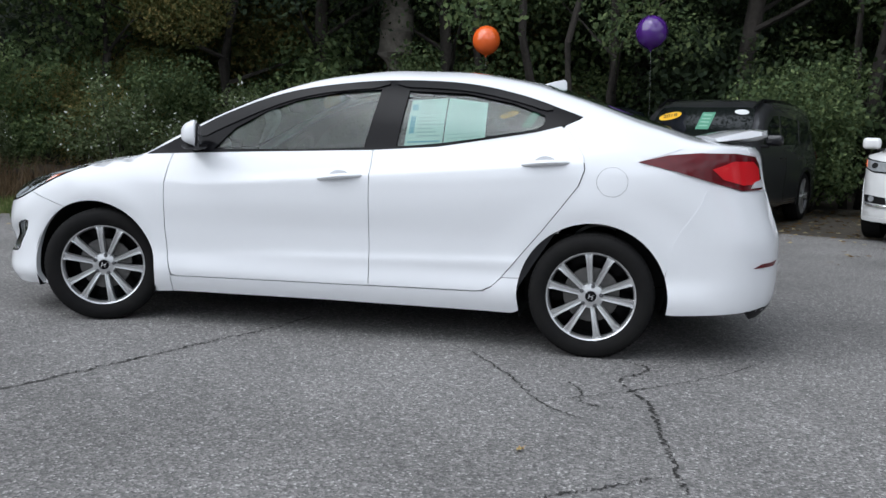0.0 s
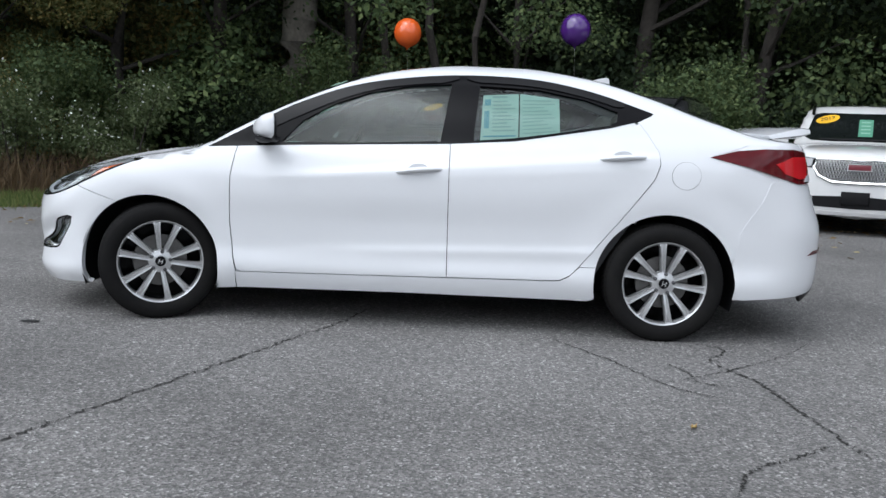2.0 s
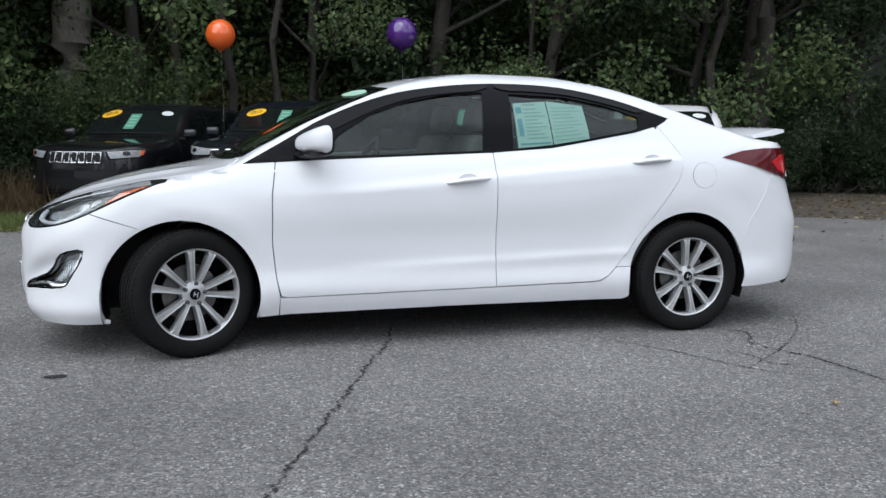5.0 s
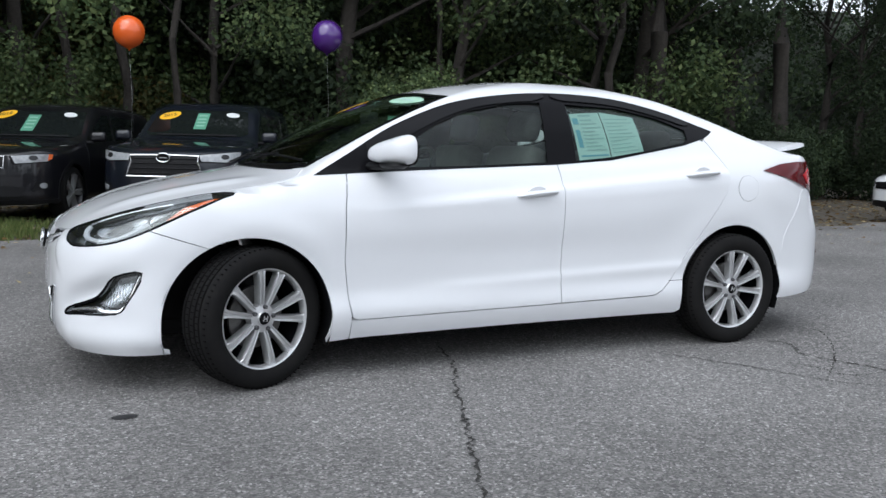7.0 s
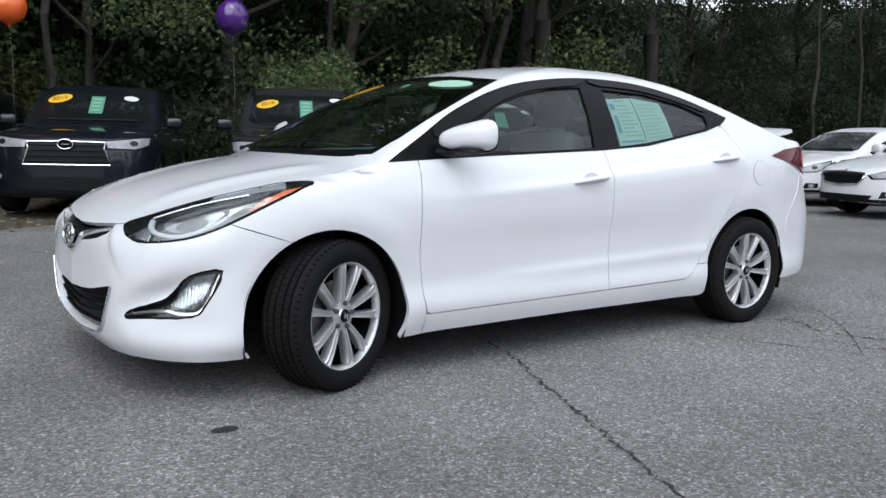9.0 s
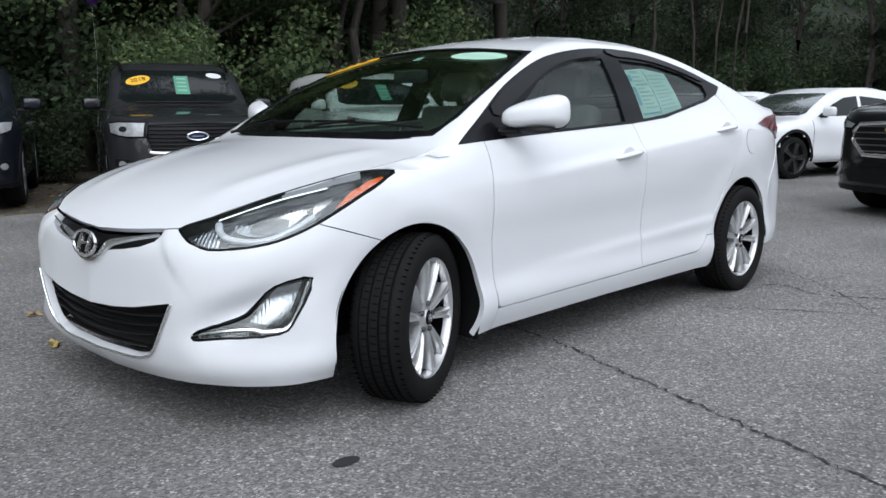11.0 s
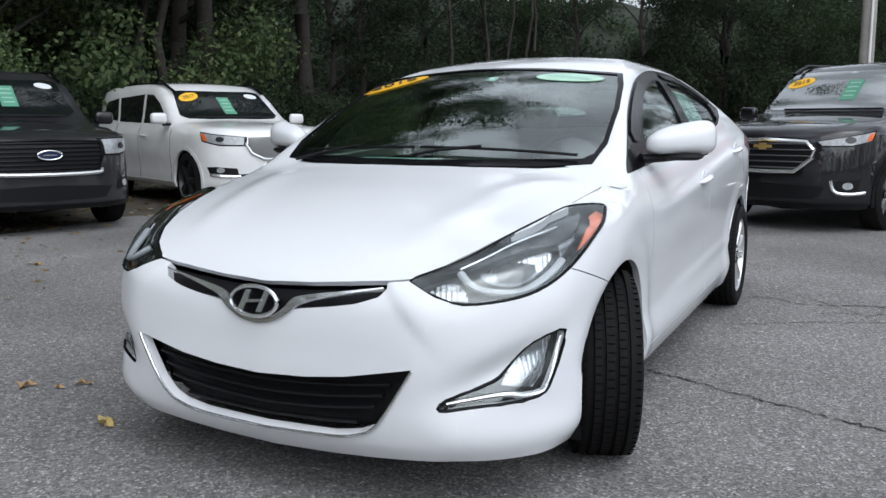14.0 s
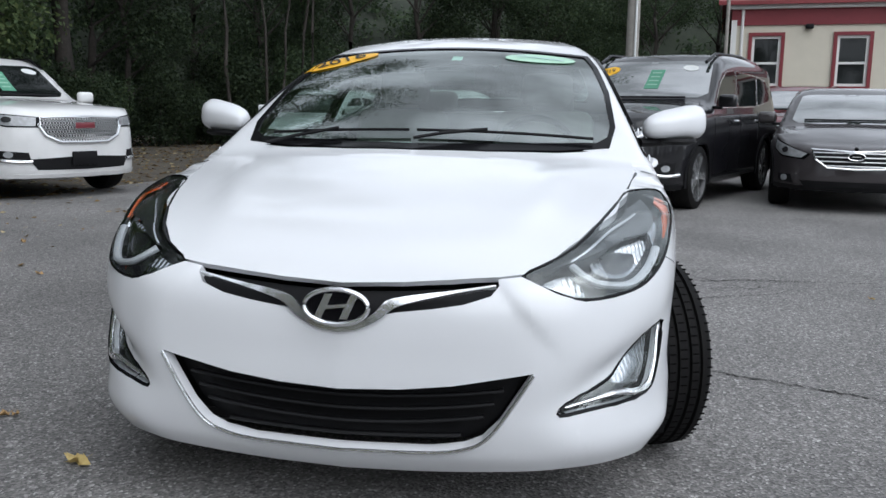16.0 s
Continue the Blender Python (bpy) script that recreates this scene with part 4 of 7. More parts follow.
part("wheel_boss", place(box(0.14, 0.34, 0.04, (0, 0, -0.01), 0.015), sw), CABIN, st)


def seat(x, y, wide, back_h):
    b = box(0.52, wide, 0.16, (x, y, 0.50), 0.05, seg=3)
    s = part("seat", b, SEAT_CLOTH, sedan, "grey cloth seat")
    part("backrest", place(box(0.15, wide, back_h, (0, 0, back_h / 2), 0.055, seg=3), Matrix.Translation((x + 0.26, y, 0.52)) @ Matrix.Rotation(radians(18), 4, "Y")), SEAT_CLOTH, s)
    return s


for y in (-0.37, 0.37):
    s = seat(1.12, y, 0.48, 0.60)
    part("headrest", place(box(0.10, 0.26, 0.17, (0, 0, 0), 0.045, seg=3), Matrix.Translation((1.585, y, 1.205)) @ Matrix.Rotation(radians(14), 4, "Y")), SEAT_CLOTH, s)
s = seat(2.05, 0, 1.22, 0.58)
for y in (-0.36, 0.36):
    part("headrest", place(box(0.09, 0.25, 0.13, (0, 0, 0), 0.04, seg=3), Matrix.Translation((2.50, y, 1.145)) @ Matrix.Rotation(radians(14), 4, "Y")), SEAT_CLOTH, s)
part("parcel_shelf", box(0.5, 1.1, 0.02, (2.75, 0, 1.03), 0.005), CABIN, sedan)
part("headliner", halved([(1.0, 0.0), (1.02, -0.50), (1.6, -0.50), (2.36, -0.48), (2.36, 0)], on_top, (0.1, 0.1), 1, -0.035, 0.004), mat("grey_headliner", (0.38, 0.37, 0.35), 0.9, vary=0.1, scale=40), sedan)
part("rear_view_mirror", place(box(0.03, 0.22, 0.06, (0, 0, 0), 0.012), Matrix.Translation((0.80, 0, 1.235))), CABIN, sedan)

# ---- ground ----
def edge_y(x):
    """Where the asphalt ends, along the tree side."""
    return float(EDGE(x)) + 0.18 * math.sin(x * 1.7) + 0.09 * math.sin(x * 4.3 + 1)


EDGE = pwl([-60, -12, -8, -4.5, -3.0, -1.0, 1.0, 3.0, 6.0, 8.5, 11, 15, 22, 60], [-4, 0.6, 2.4, 4.2, 5.0, 5.9, 6.3, 6.4, 6.2, 5.6, 5.2, 6.6, 9.5, 16])


def node(nt, kind, **inputs):
    n = nt.nodes.new(kind)
    for key, value in inputs.items():
        n.inputs[key.replace("_", " ")].default_value = value
    return n


def asphalt_mat():
    """Worn grey asphalt: pale and dark stones in a grey binder, with broad stains."""
    m = bpy.data.materials.new("worn_asphalt")
    m.use_nodes = True
    nt = m.node_tree
    b = nt.nodes["Principled BSDF"]
    geo = nt.nodes.new("ShaderNodeNewGeometry")
    stones = node(nt, "ShaderNodeTexVoronoi", Scale=120.0)
    stones.voronoi_dimensions = "3D"
    big = node(nt, "ShaderNodeTexVoronoi", Scale=48.0)
    stain = node(nt, "ShaderNodeTexNoise", Scale=0.7, Detail=6.0)
    fine = node(nt, "ShaderNodeTexNoise", Scale=28.0, Detail=5.0)
    for n in (stones, big, stain, fine):
        nt.links.new(geo.outputs["Position"], n.inputs["Vector"])
    ramp = nt.nodes.new("ShaderNodeValToRGB")
    els = ramp.color_ramp.elements
    els[0].position, els[0].color = 0.0, (0.085, 0.083, 0.082, 1)
    els[1].position, els[1].color = 1.0, (0.48, 0.47, 0.45, 1)
    for pos, c in ((0.30, 0.138), (0.62, 0.187), (0.84, 0.24), (0.95, 0.32)):
        e = els.new(pos)
        e.color = (c * 1.015, c * 0.978, c * 0.945, 1)
    sep = nt.nodes.new("ShaderNodeSeparateColor")
    nt.links.new(stones.outputs["Color"], sep.inputs[0])
    nt.links.new(sep.outputs[0], ramp.inputs[0])
    ramp2 = nt.nodes.new("ShaderNodeMapRange")
    ramp2.inputs[1].default_value, ramp2.inputs[2].default_value, ramp2.inputs[3].default_value, ramp2.inputs[4].default_value = 0.3, 0.7, 0.68, 1.15
    nt.links.new(stain.outputs[0], ramp2.inputs[0])
    ramp3 = nt.nodes.new("ShaderNodeMapRange")
    ramp3.inputs[1].default_value, ramp3.inputs[2].default_value, ramp3.inputs[3].default_value, ramp3.inputs[4].default_value = 0.3, 0.7, 0.78, 1.18
    nt.links.new(fine.outputs[0], ramp3.inputs[0])
    mul = nt.nodes.new("ShaderNodeMath")
    mul.operation = "MULTIPLY"
    nt.links.new(ramp2.outputs[0], mul.inputs[0])
    nt.links.new(ramp3.outputs[0], mul.inputs[1])
    mix = nt.nodes.new("ShaderNodeVectorMath")
    mix.operation = "SCALE"
    nt.links.new(ramp.outputs[0], mix.inputs[0])
    nt.links.new(mul.outputs[0], mix.inputs["Scale"])
    nt.links.new(mix.outputs[0], b.inputs["Base Color"])
    b.inputs["Roughness"].default_value = 0.82
    bump = node(nt, "ShaderNodeBump", Strength=0.55, Distance=0.006)
    nt.links.new(stones.outputs["Distance"], bump.inputs["Height"])
    nt.links.new(bump.outputs[0], b.inputs["Normal"])
    return m


ASPHALT = asphalt_mat()
SOIL = mat("leafy_soil", (0.10, 0.085, 0.065), 0.95, vary=0.6, scale=9.0, tint=(0.045, 0.040, 0.032), bump=0.8, bump_scale=30)
GRASS_SOIL = mat("mossy_ground", (0.085, 0.10, 0.045), 0.95, vary=0.5, scale=7.0, tint=(0.06, 0.055, 0.035), bump=0.6, bump_scale=40)

# one sheet of ground to the horizon, a little lower than the asphalt's top
bm = bmesh.new()
bmesh.ops.create_grid(bm, x_segments=90, y_segments=90, size=400)
for v in bm.verts:
    r = math.hypot(v.co.x, v.co.y)
    v.co.z = -0.03 + (0.012 * (r - 60) if r > 60 else 0)
tagged(part("ground", bm, SOIL), "dark leaf-strewn soil under the trees", "ground", kind="structure")

bm = bmesh.new()
cols = []
for i in range(161):
    x = -40 + 80 * i / 160
    e = edge_y(x)
    col = [bm.verts.new((x, y, 0.0 if y < e else 0.0)) for y in (-40, -12, -4, e - 1.2, e - 0.25)]
    col += [bm.verts.new((x, e, -0.006)), bm.verts.new((x, e + 0.05, -0.05))]
    cols.append(col)
for a, b in zip(cols, cols[1:]):
    for k in range(6):
        bm.faces.new((a[k], b[k], b[k + 1], a[k + 1]))
lot = tagged(part("pavement", bm, ASPHALT), "worn grey asphalt lot with long cracks", "pavement", kind="structure")

# cracks: open joints that wander, with darker sides
CRACK = mat("crack_fill", (0.035, 0.033, 0.03), 0.95, vary=0.5, scale=60)
WEED = mat("moss_in_crack", (0.06, 0.075, 0.02), 0.9, vary=0.4, scale=80)


def crack(pts, width, seed, name="crack"):
    rnd = random.Random(seed)
    line = curve_pts([(x, y, 0) for x, y in pts], 26)
    bm = bmesh.new()
    prev = None
    n = len(line)
    for i, (x, y, _) in enumerate(line):
        a, b = Vector(line[max(0, i - 1)]), Vector(line[min(n - 1, i + 1)])
        d = (b - a).normalized()
        side = Vector((-d.y, d.x, 0))
        w = width * (0.12 + 1.1 * rnd.random() ** 1.6) * min(1, 0.25 + 6 * min(i, n - 1 - i) / n)
        off = side * rnd.uniform(-1, 1) * width * 1.5
        c = Vector((x, y, 0.004)) + off
        cur = (bm.verts.new(c - side * w), bm.verts.new(c + side * w))
        if prev:
            bm.faces.new((prev[0], prev[1], cur[1], cur[0]))
        prev = cur
    ob = part(name, bm, CRACK, lot)
    return ob


crack([(-0.25, -3.6), (0.0, -3.1), (0.145, -2.77), (0.30, -2.39), (0.48, -1.96), (0.64, -1.57), (0.80, -1.17), (0.965, -0.80), (1.1, -0.3)], 0.0095, 0)
crack([(2.101, -0.927), (2.358, -1.344), (2.548, -1.729), (2.739, -1.896)], 0.006, 3)
crack([(2.87, -0.909), (3.003, -1.032), (2.869, -1.278), (2.984, -1.635), (3.014, -1.982), (3.046, -2.32), (3.066, -2.552)], 0.009, 4)
crack([(2.507, -2.915), (2.609, -2.702), (2.782, -2.579), (3.008, -2.401)], 0.007, 6)
crack([(2.618, -1.336), (2.693, -1.49), (2.715, -1.677), (2.953, -1.708)], 0.006, 7)
crack([(3.595, -0.668), (3.353, -1.006), (2.987, -1.372), (2.537, -1.707)], 0.005, 8)

# ---- trees ----
def leaf_mat(name, a, b, c):
    """Leaves: three greens that change from leaf to leaf, slightly glossy and letting light through."""
    m = bpy.data.materials.new(name)
    m.use_nodes = True
    nt = m.node_tree
    p = nt.nodes["Principled BSDF"]
    geo = nt.nodes.new("ShaderNodeNewGeometry")
    ramp = nt.nodes.new("ShaderNodeValToRGB")
    els = ramp.color_ramp.elements
    els[0].color, els[1].color = (*a, 1), (*c, 1)
    els.new(0.6).color = (*b, 1)
    nt.links.new(geo.outputs["Random Per Island"], ramp.inputs[0])
    info = nt.nodes.new("ShaderNodeObjectInfo")
    hs = nt.nodes.new("ShaderNodeHueSaturation")
    mr = nt.nodes.new("ShaderNodeMapRange")
    mr.inputs[3].default_value, mr.inputs[4].default_value = 0.6, 1.25
    nt.links.new(info.outputs["Random"], mr.inputs[0])
    nt.links.new(mr.outputs[0], hs.inputs["Value"])
    nt.links.new(ramp.outputs[0], hs.inputs["Color"])
    nt.links.new(hs.outputs[0], p.inputs["Base Color"])
    p.inputs["Roughness"].default_value = 0.65
    p.inputs["Specular IOR Level"].default_value = 0.2
    tr = nt.nodes.new("ShaderNodeBsdfTranslucent")
    nt.links.new(hs.outputs[0], tr.inputs[0])
    mx = nt.nodes.new("ShaderNodeMixShader")
    mx.inputs[0].default_value = 0.35
    nt.links.new(p.outputs[0], mx.inputs[1])
    nt.links.new(tr.outputs[0], mx.inputs[2])
    nt.links.new(mx.outputs[0], nt.nodes["Material Output"].inputs[0])
    return m


LEAF = leaf_mat("green_leaves", (0.055, 0.088, 0.038), (0.105, 0.150, 0.062), (0.180, 0.225, 0.090))
LEAF_AUTUMN = leaf_mat("turning_leaves", (0.075, 0.096, 0.036), (0.150, 0.152, 0.055), (0.270, 0.205, 0.070))
# darkest greens: the shade inside the wood is put into this leaf colour
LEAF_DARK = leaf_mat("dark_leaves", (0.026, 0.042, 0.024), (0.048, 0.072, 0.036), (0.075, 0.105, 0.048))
LEAF_FLOWER = leaf_mat("pale_bush_leaves", (0.07, 0.10, 0.045), (0.12, 0.155, 0.07), (0.19, 0.225, 0.115))
PETAL = mat("white_petals", (0.62, 0.64, 0.58), 0.7)
BARK = mat("grey_brown_bark", (0.055, 0.047, 0.04), 0.95, vary=0.55, scale=14, bump=0.9, bump_scale=40)
BARK_PALE = mat("pale_bark", (0.20, 0.18, 0.15), 0.95, vary=0.5, scale=12, bump=0.9, bump_scale=40)


def leaves(centres, radii, count, size, seed, flat=0.75):
    """Many small pointed leaves in clumps round the given centres."""
    rng = np.random.default_rng(seed)
    c = np.asarray(centres, float)
    r = np.asarray(radii, float)
    w = r ** 2 / (r ** 2).sum()
    k = rng.choice(len(c), count, p=w)
    d = rng.normal(size=(count, 3))
    d /= np.linalg.norm(d, axis=1)[:, None]
    rad = rng.random(count) ** 0.45
    pos = c[k] + d * (r[k] * rad)[:, None] * np.array([1, 1, flat])
    n = rng.normal(size=(count, 3)) * 0.8 + d * 0.6 + np.array([0, 0, 0.5])
    n /= np.linalg.norm(n, axis=1)[:, None]
    t = np.cross(n, rng.normal(size=(count, 3)))
    t /= np.linalg.norm(t, axis=1)[:, None] + 1e-9
    b = np.cross(n, t)
    s = size * (0.55 + 0.9 * rng.random(count))[:, None]
    v = np.stack([pos - t * s * 0.5, pos + b * s * 0.30 - n * s * 0.05, pos + t * s * 0.5, pos - b * s * 0.30 - n * s * 0.05], 1).reshape(-1, 3)
    me = bpy.data.meshes.new("crown")
    me.vertices.add(count * 4)
    me.vertices.foreach_set("co", v.ravel())
    me.loops.add(count * 4)
    me.loops.foreach_set("vertex_index", np.arange(count * 4))
    me.polygons.add(count)
    me.polygons.foreach_set("loop_start", np.arange(count) * 4)
    me.polygons.foreach_set("loop_total", np.full(count, 4))
    me.update()
    me.validate()
    return me


def limb(bm, a, b, r0, r1, rnd, seg=7, n=6):
    a, b = Vector(a), Vector(b)
    pts = [a.lerp(b, i / n) + Vector((rnd.uniform(-1, 1), rnd.uniform(-1, 1), 0)) * (0.02 * (b - a).length * math.sin(math.pi * i / n)) for i in range(n + 1)]
    return join(bm, tube(pts, lambda t: r0 + (r1 - r0) * t, seg)) if bm else tube(pts, lambda t: r0 + (r1 - r0) * t, seg)


def tree(seed, height, spread, low, count, size, leaf, bark, trunk_r, name="tree", label=""):
    rnd = random.Random(seed)
    t = thing(name, label, "tree" if name == "tree" else "bush")
    lean = Vector((rnd.uniform(-0.5, 0.5), rnd.uniform(-0.5, 0.5), 0))
    bm = limb(None, (0, 0, -0.1), lean + Vector((0, 0, height * 0.72)), trunk_r, trunk_r * 0.3, rnd, 10, 9)
    centres, radii = [], []
    for i in range(22):
        f = rnd.uniform(0.30, 0.98) if i else 0.95
        h0 = height * f * 0.72
        ang = rnd.uniform(0, 6.283)
        zc = low + (height - low) * (i + 0.5) / 22 * rnd.uniform(0.85, 1.1)
        reach = spread * (0.35 + 0.75 * math.sin(math.pi * min(0.95, max(0.12, (zc - low * 0.5) / height)))) * rnd.uniform(0.45, 1.0)
        end = Vector((math.cos(ang) * reach, math.sin(ang) * reach, zc))
        root = lean * (min(zc * 0.7, h0) / height) + Vector((0, 0, max(0.4, min(zc * 0.7, height * 0.7))))
        bm = limb(bm, root, end, trunk_r * 0.32, 0.012, rnd, 5, 5)
        for _ in range(3):
            centres.append(end + Vector((rnd.uniform(-1, 1), rnd.uniform(-1, 1), rnd.uniform(-0.6, 0.6))) * spread * 0.28)
            radii.append(spread * rnd.uniform(0.20, 0.42))
    part("trunk", bm, bark, t)
    link("crown", leaves(centres, radii, count, size, seed), leaf, t, smooth=False)
    return t


def bush(seed, height, spread, count, size, leaf, label, flowers=0):
    rnd = random.Random(seed)
    b = thing("bush", label, "bush")
    bm = None
    centres, radii = [], []
    for i in range(9):
        a = rnd.uniform(0, 6.283)
        rr = spread * rnd.uniform(0.1, 0.85)
        end = Vector((math.cos(a) * rr, math.sin(a) * rr, height * rnd.uniform(0.25, 0.95)))
        bm = limb(bm, (end.x * 0.2, end.y * 0.2, -0.05), end, 0.022, 0.006, rnd, 5, 4)
        centres += [end, end * 0.75]
        radii += [spread * rnd.uniform(0.22, 0.42), spread * 0.3]
    part("stem", bm, BARK, b)
    link("foliage", leaves(centres, radii, count, size, seed, 0.9), leaf, b, smooth=False)
    if flowers:
        link("blossom", leaves([c + Vector((0, 0, 0.1)) for c in centres], [r * 1.05 for r in radii], flowers, 0.055, seed + 1, 0.9), PETAL, b, "small white blossom clusters", smooth=False)
    return b


TREES = [tree(11, 15.5, 3.3, 0.8, 30000, 0.115, LEAF, BARK, 0.16, label="leafy green tree at the edge of the lot"),
         tree(12, 17.0, 3.6, 0.7, 32000, 0.115, LEAF_DARK, BARK, 0.19, label="tall dark green tree in the wood"),
         tree(13, 13.0, 3.0, 0.6, 211000, 0.075, LEAF_AUTUMN, BARK, 0.13, label="tree with yellowing autumn leaves"),
         tree(14, 15.0, 3.3, 1.2, 28000, 0.115, LEAF, BARK, 0.15, label="green tree with a pale trunk")]
BUSHES = [bush(21, 2.4, 1.7, 11000, 0.075, LEAF, "dense green bush at the wood's edge"),
          bush(22, 1.9, 1.5, 10000, 0.075, LEAF_DARK, "bush under the trees, shade in its leaf colour"),
          bush(23, 2.1, 1.5, 9500, 0.07, LEAF_AUTUMN, "bush with yellow-green leaves")]


def spread_out(kinds, spots, group, jitter, scale, seed):
    rnd = random.Random(seed)
    for i, (x, y) in enumerate(spots):
        src = kinds[rnd.randrange(len(kinds))]
        s = rnd.uniform(*scale)
        ob = copy_thing(src, Matrix.Translation((x + rnd.uniform(-jitter, jitter), y + rnd.uniform(-jitter, jitter), -0.03)) @ Matrix.Rotation(rnd.uniform(0, 6.283), 4, "Z") @ Matrix.Scale(s, 4))
        tagged(ob, group=group)


def along(pts, gap):
    """Spots at even steps along a bent line."""
    out = []
    for (x0, y0), (x1, y1) in zip(pts, pts[1:]):
        n = max(1, round(math.hypot(x1 - x0, y1 - y0) / gap))
        out += [(x0 + (x1 - x0) * i / n, y0 + (y1 - y0) * i / n) for i in range(n)]
    return out


# near-black green for the bank: the deep wood's shade is in the colour
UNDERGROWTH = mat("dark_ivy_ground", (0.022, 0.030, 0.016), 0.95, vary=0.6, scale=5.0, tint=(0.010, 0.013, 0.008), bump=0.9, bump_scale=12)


# a wooded bank that closes the view behind the trees
def bank(pts, label):
    bm = bmesh.new()
    rows = []
    rb = random.Random(31)
    line = curve_pts([(x, y, 0) for x, y in pts], 10)
    for i, (x, y, _) in enumerate(line):
        a, b = Vector(line[max(0, i - 1)]), Vector(line[min(len(line) - 1, i + 1)])
        d = (b - a).normalized()
        out = Vector((-d.y, d.x, 0))
        rows.append([bm.verts.new(Vector((x, y, 0)) + out * o + Vector((0, 0, z + rb.uniform(-0.3, 0.3)))) for o, z in ((0, -0.4), (1.0, 1.4), (2.2, 3.0), (3.6, 4.6), (5.5, 6.2), (9, 7.6))])
    for p, q in zip(rows, rows[1:]):
        for k in range(5):
            bm.faces.new((p[k], q[k], q[k + 1], p[k + 1]))
    c = np.array([[v.co[:] for v in r] for r in rows]).reshape(-1, 3)
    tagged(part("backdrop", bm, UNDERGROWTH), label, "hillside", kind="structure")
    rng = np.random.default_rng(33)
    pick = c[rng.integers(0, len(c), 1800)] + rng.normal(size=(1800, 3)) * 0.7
    tagged(link("undergrowth", leaves(pick, np.full(1800, 1.0), 200000, 0.22, 34), LEAF_DARK, None, smooth=False), "dense undergrowth on the wooded bank, deep shade in its colour", "undergrowth", kind="stuff")


bank([(-40, 8), (-26, 12), (-15, 16), (-8, 19), (0, 20.5), (10, 19), (20, 19.5), (29, 16), (36, 9), (41, 0), (43, -12), (41, -26)], "wooded bank behind the trees, deep shade in its colour")
WOOD = [(-26, 4), (-15, 9), (-9, 12), (-4, 14.5), (2, 14.2), (8, 13.0), (13, 14), (19, 14), (24, 11), (28, 6)]
spread_out([TREES[2], TREES[0], TREES[2]], along([(x, y - 0.3) for x, y in WOOD[:4]], 2.6), "trees at the wood's edge", 0.7, (0.85, 1.1), 1)
spread_out(TREES, along([(x, y - 0.3) for x, y in WOOD[3:7]], 2.5), "trees at the wood's edge", 0.7, (0.85, 1.15), 21)
spread_out([TREES[1]], along([(x, y - 0.3) for x, y in WOOD[6:8]], 2.3), "trees at the wood's edge", 0.7, (0.9, 1.15), 7)
spread_out([TREES[1]], along([(x, y - 0.3) for x, y in WOOD[7:]], 1.9), "trees at the wood's edge", 0.7, (0.55, 0.75), 17)
spread_out([BUSHES[1]], along([(22, 11), (27, 5), (31, 0), (35, -6)], 1.7), "bushes at the wood's edge", 0.6, (1.3, 1.9), 18)
spread_out(TREES, along([(x * 1.12, y + 3.6) for x, y in WOOD[2:7]], 2.9), "trees deeper in the wood", 1.0, (1.25, 1.6), 2)
spread_out([TREES[1], TREES[0]], along([(x * 1.3, y + 8.5) for x, y in WOOD[2:7]], 3.6), "trees deeper in the wood", 1.4, (1.5, 1.9), 3)
spread_out(BUSHES, along([(x, y - 2.2) for x, y in WOOD[:4]], 1.5), "bushes at the wood's edge", 0.6, (0.75, 1.15), 4)
# mostly the darker bush here: its leaf colour carries the deep shade
spread_out([BUSHES[1], BUSHES[1], BUSHES[0]], along([(x, y - 2.2) for x, y in WOOD[3:]], 1.5), "bushes at the wood's edge", 0.6, (0.75, 1.15), 14)
HIGH = tree(15, 25.0, 4.6, 8.0, 42000, 0.14, LEAF_DARK, BARK, 0.24, label="very tall tree with a bare lower trunk")
spread_out([HIGH], [(17.0, 12.2)], "trees at the wood's edge", 0.2, (0.95, 1.05), 19)
HIGH.matrix_basis = Matrix.Translation((12.2, 12.0, -0.03))
spread_out([TREES[1]], along([(24, 4.5), (25.5, 1.5), (31, 1.5), (36, -3)], 1.8), "trees behind the building", 0.6, (0.5, 0.65), 5)
spread_out([TREES[1]], [(26, -2.2), (29, -4.5), (27.5, 0.6), (33, -7), (31.5, -1.5), (36, -9), (24.8, 2.6)], "trees behind the building", 0.3, (0.5, 0.65), 15)
# unseen trees, added to block the low sky and darken reflections in paint
spread_out(TREES, along([(-34, 2), (-35, -8), (-33, -20), (-26, -29), (-14, -33), (-2, -34), (12, -33), (24, -28)], 4.2), "trees across the road", 1.2, (0.55, 0.72), 6)
for b in TREES + BUSHES:
    b.matrix_basis = Matrix.Translation({"tree": (-30, 9, -0.03), "bush": (-21, 5, -0.03)}[b.name.split(".")[0]]) @ Matrix.Translation((random.uniform(-3, 3), random.uniform(0, 5), 0))
for x, y, s in ((-7.6, 7.4, 0.85), (-6.2, 9.2, 0.95), (-8.9, 8.6, 0.9), (-4.6, 9.9, 0.9), (-10.5, 7.6, 1.0)):
    fb = bush(int(500 + x * 10), 2.0, 1.25, 5200, 0.075, LEAF_FLOWER, "shrub with small white blossoms beside the grass", 260)
    tagged(fb, group="blossoming shrubs")
    fb.matrix_basis = Matrix.Translation((x, y, -0.03)) @ Matrix.Scale(s, 4)
big_trunk = thing("tree", "thick pale tree trunk with a fork among the trees", "tree", Matrix.Translation((-2.4, 14.0, -0.1)))
rt = random.Random(5)
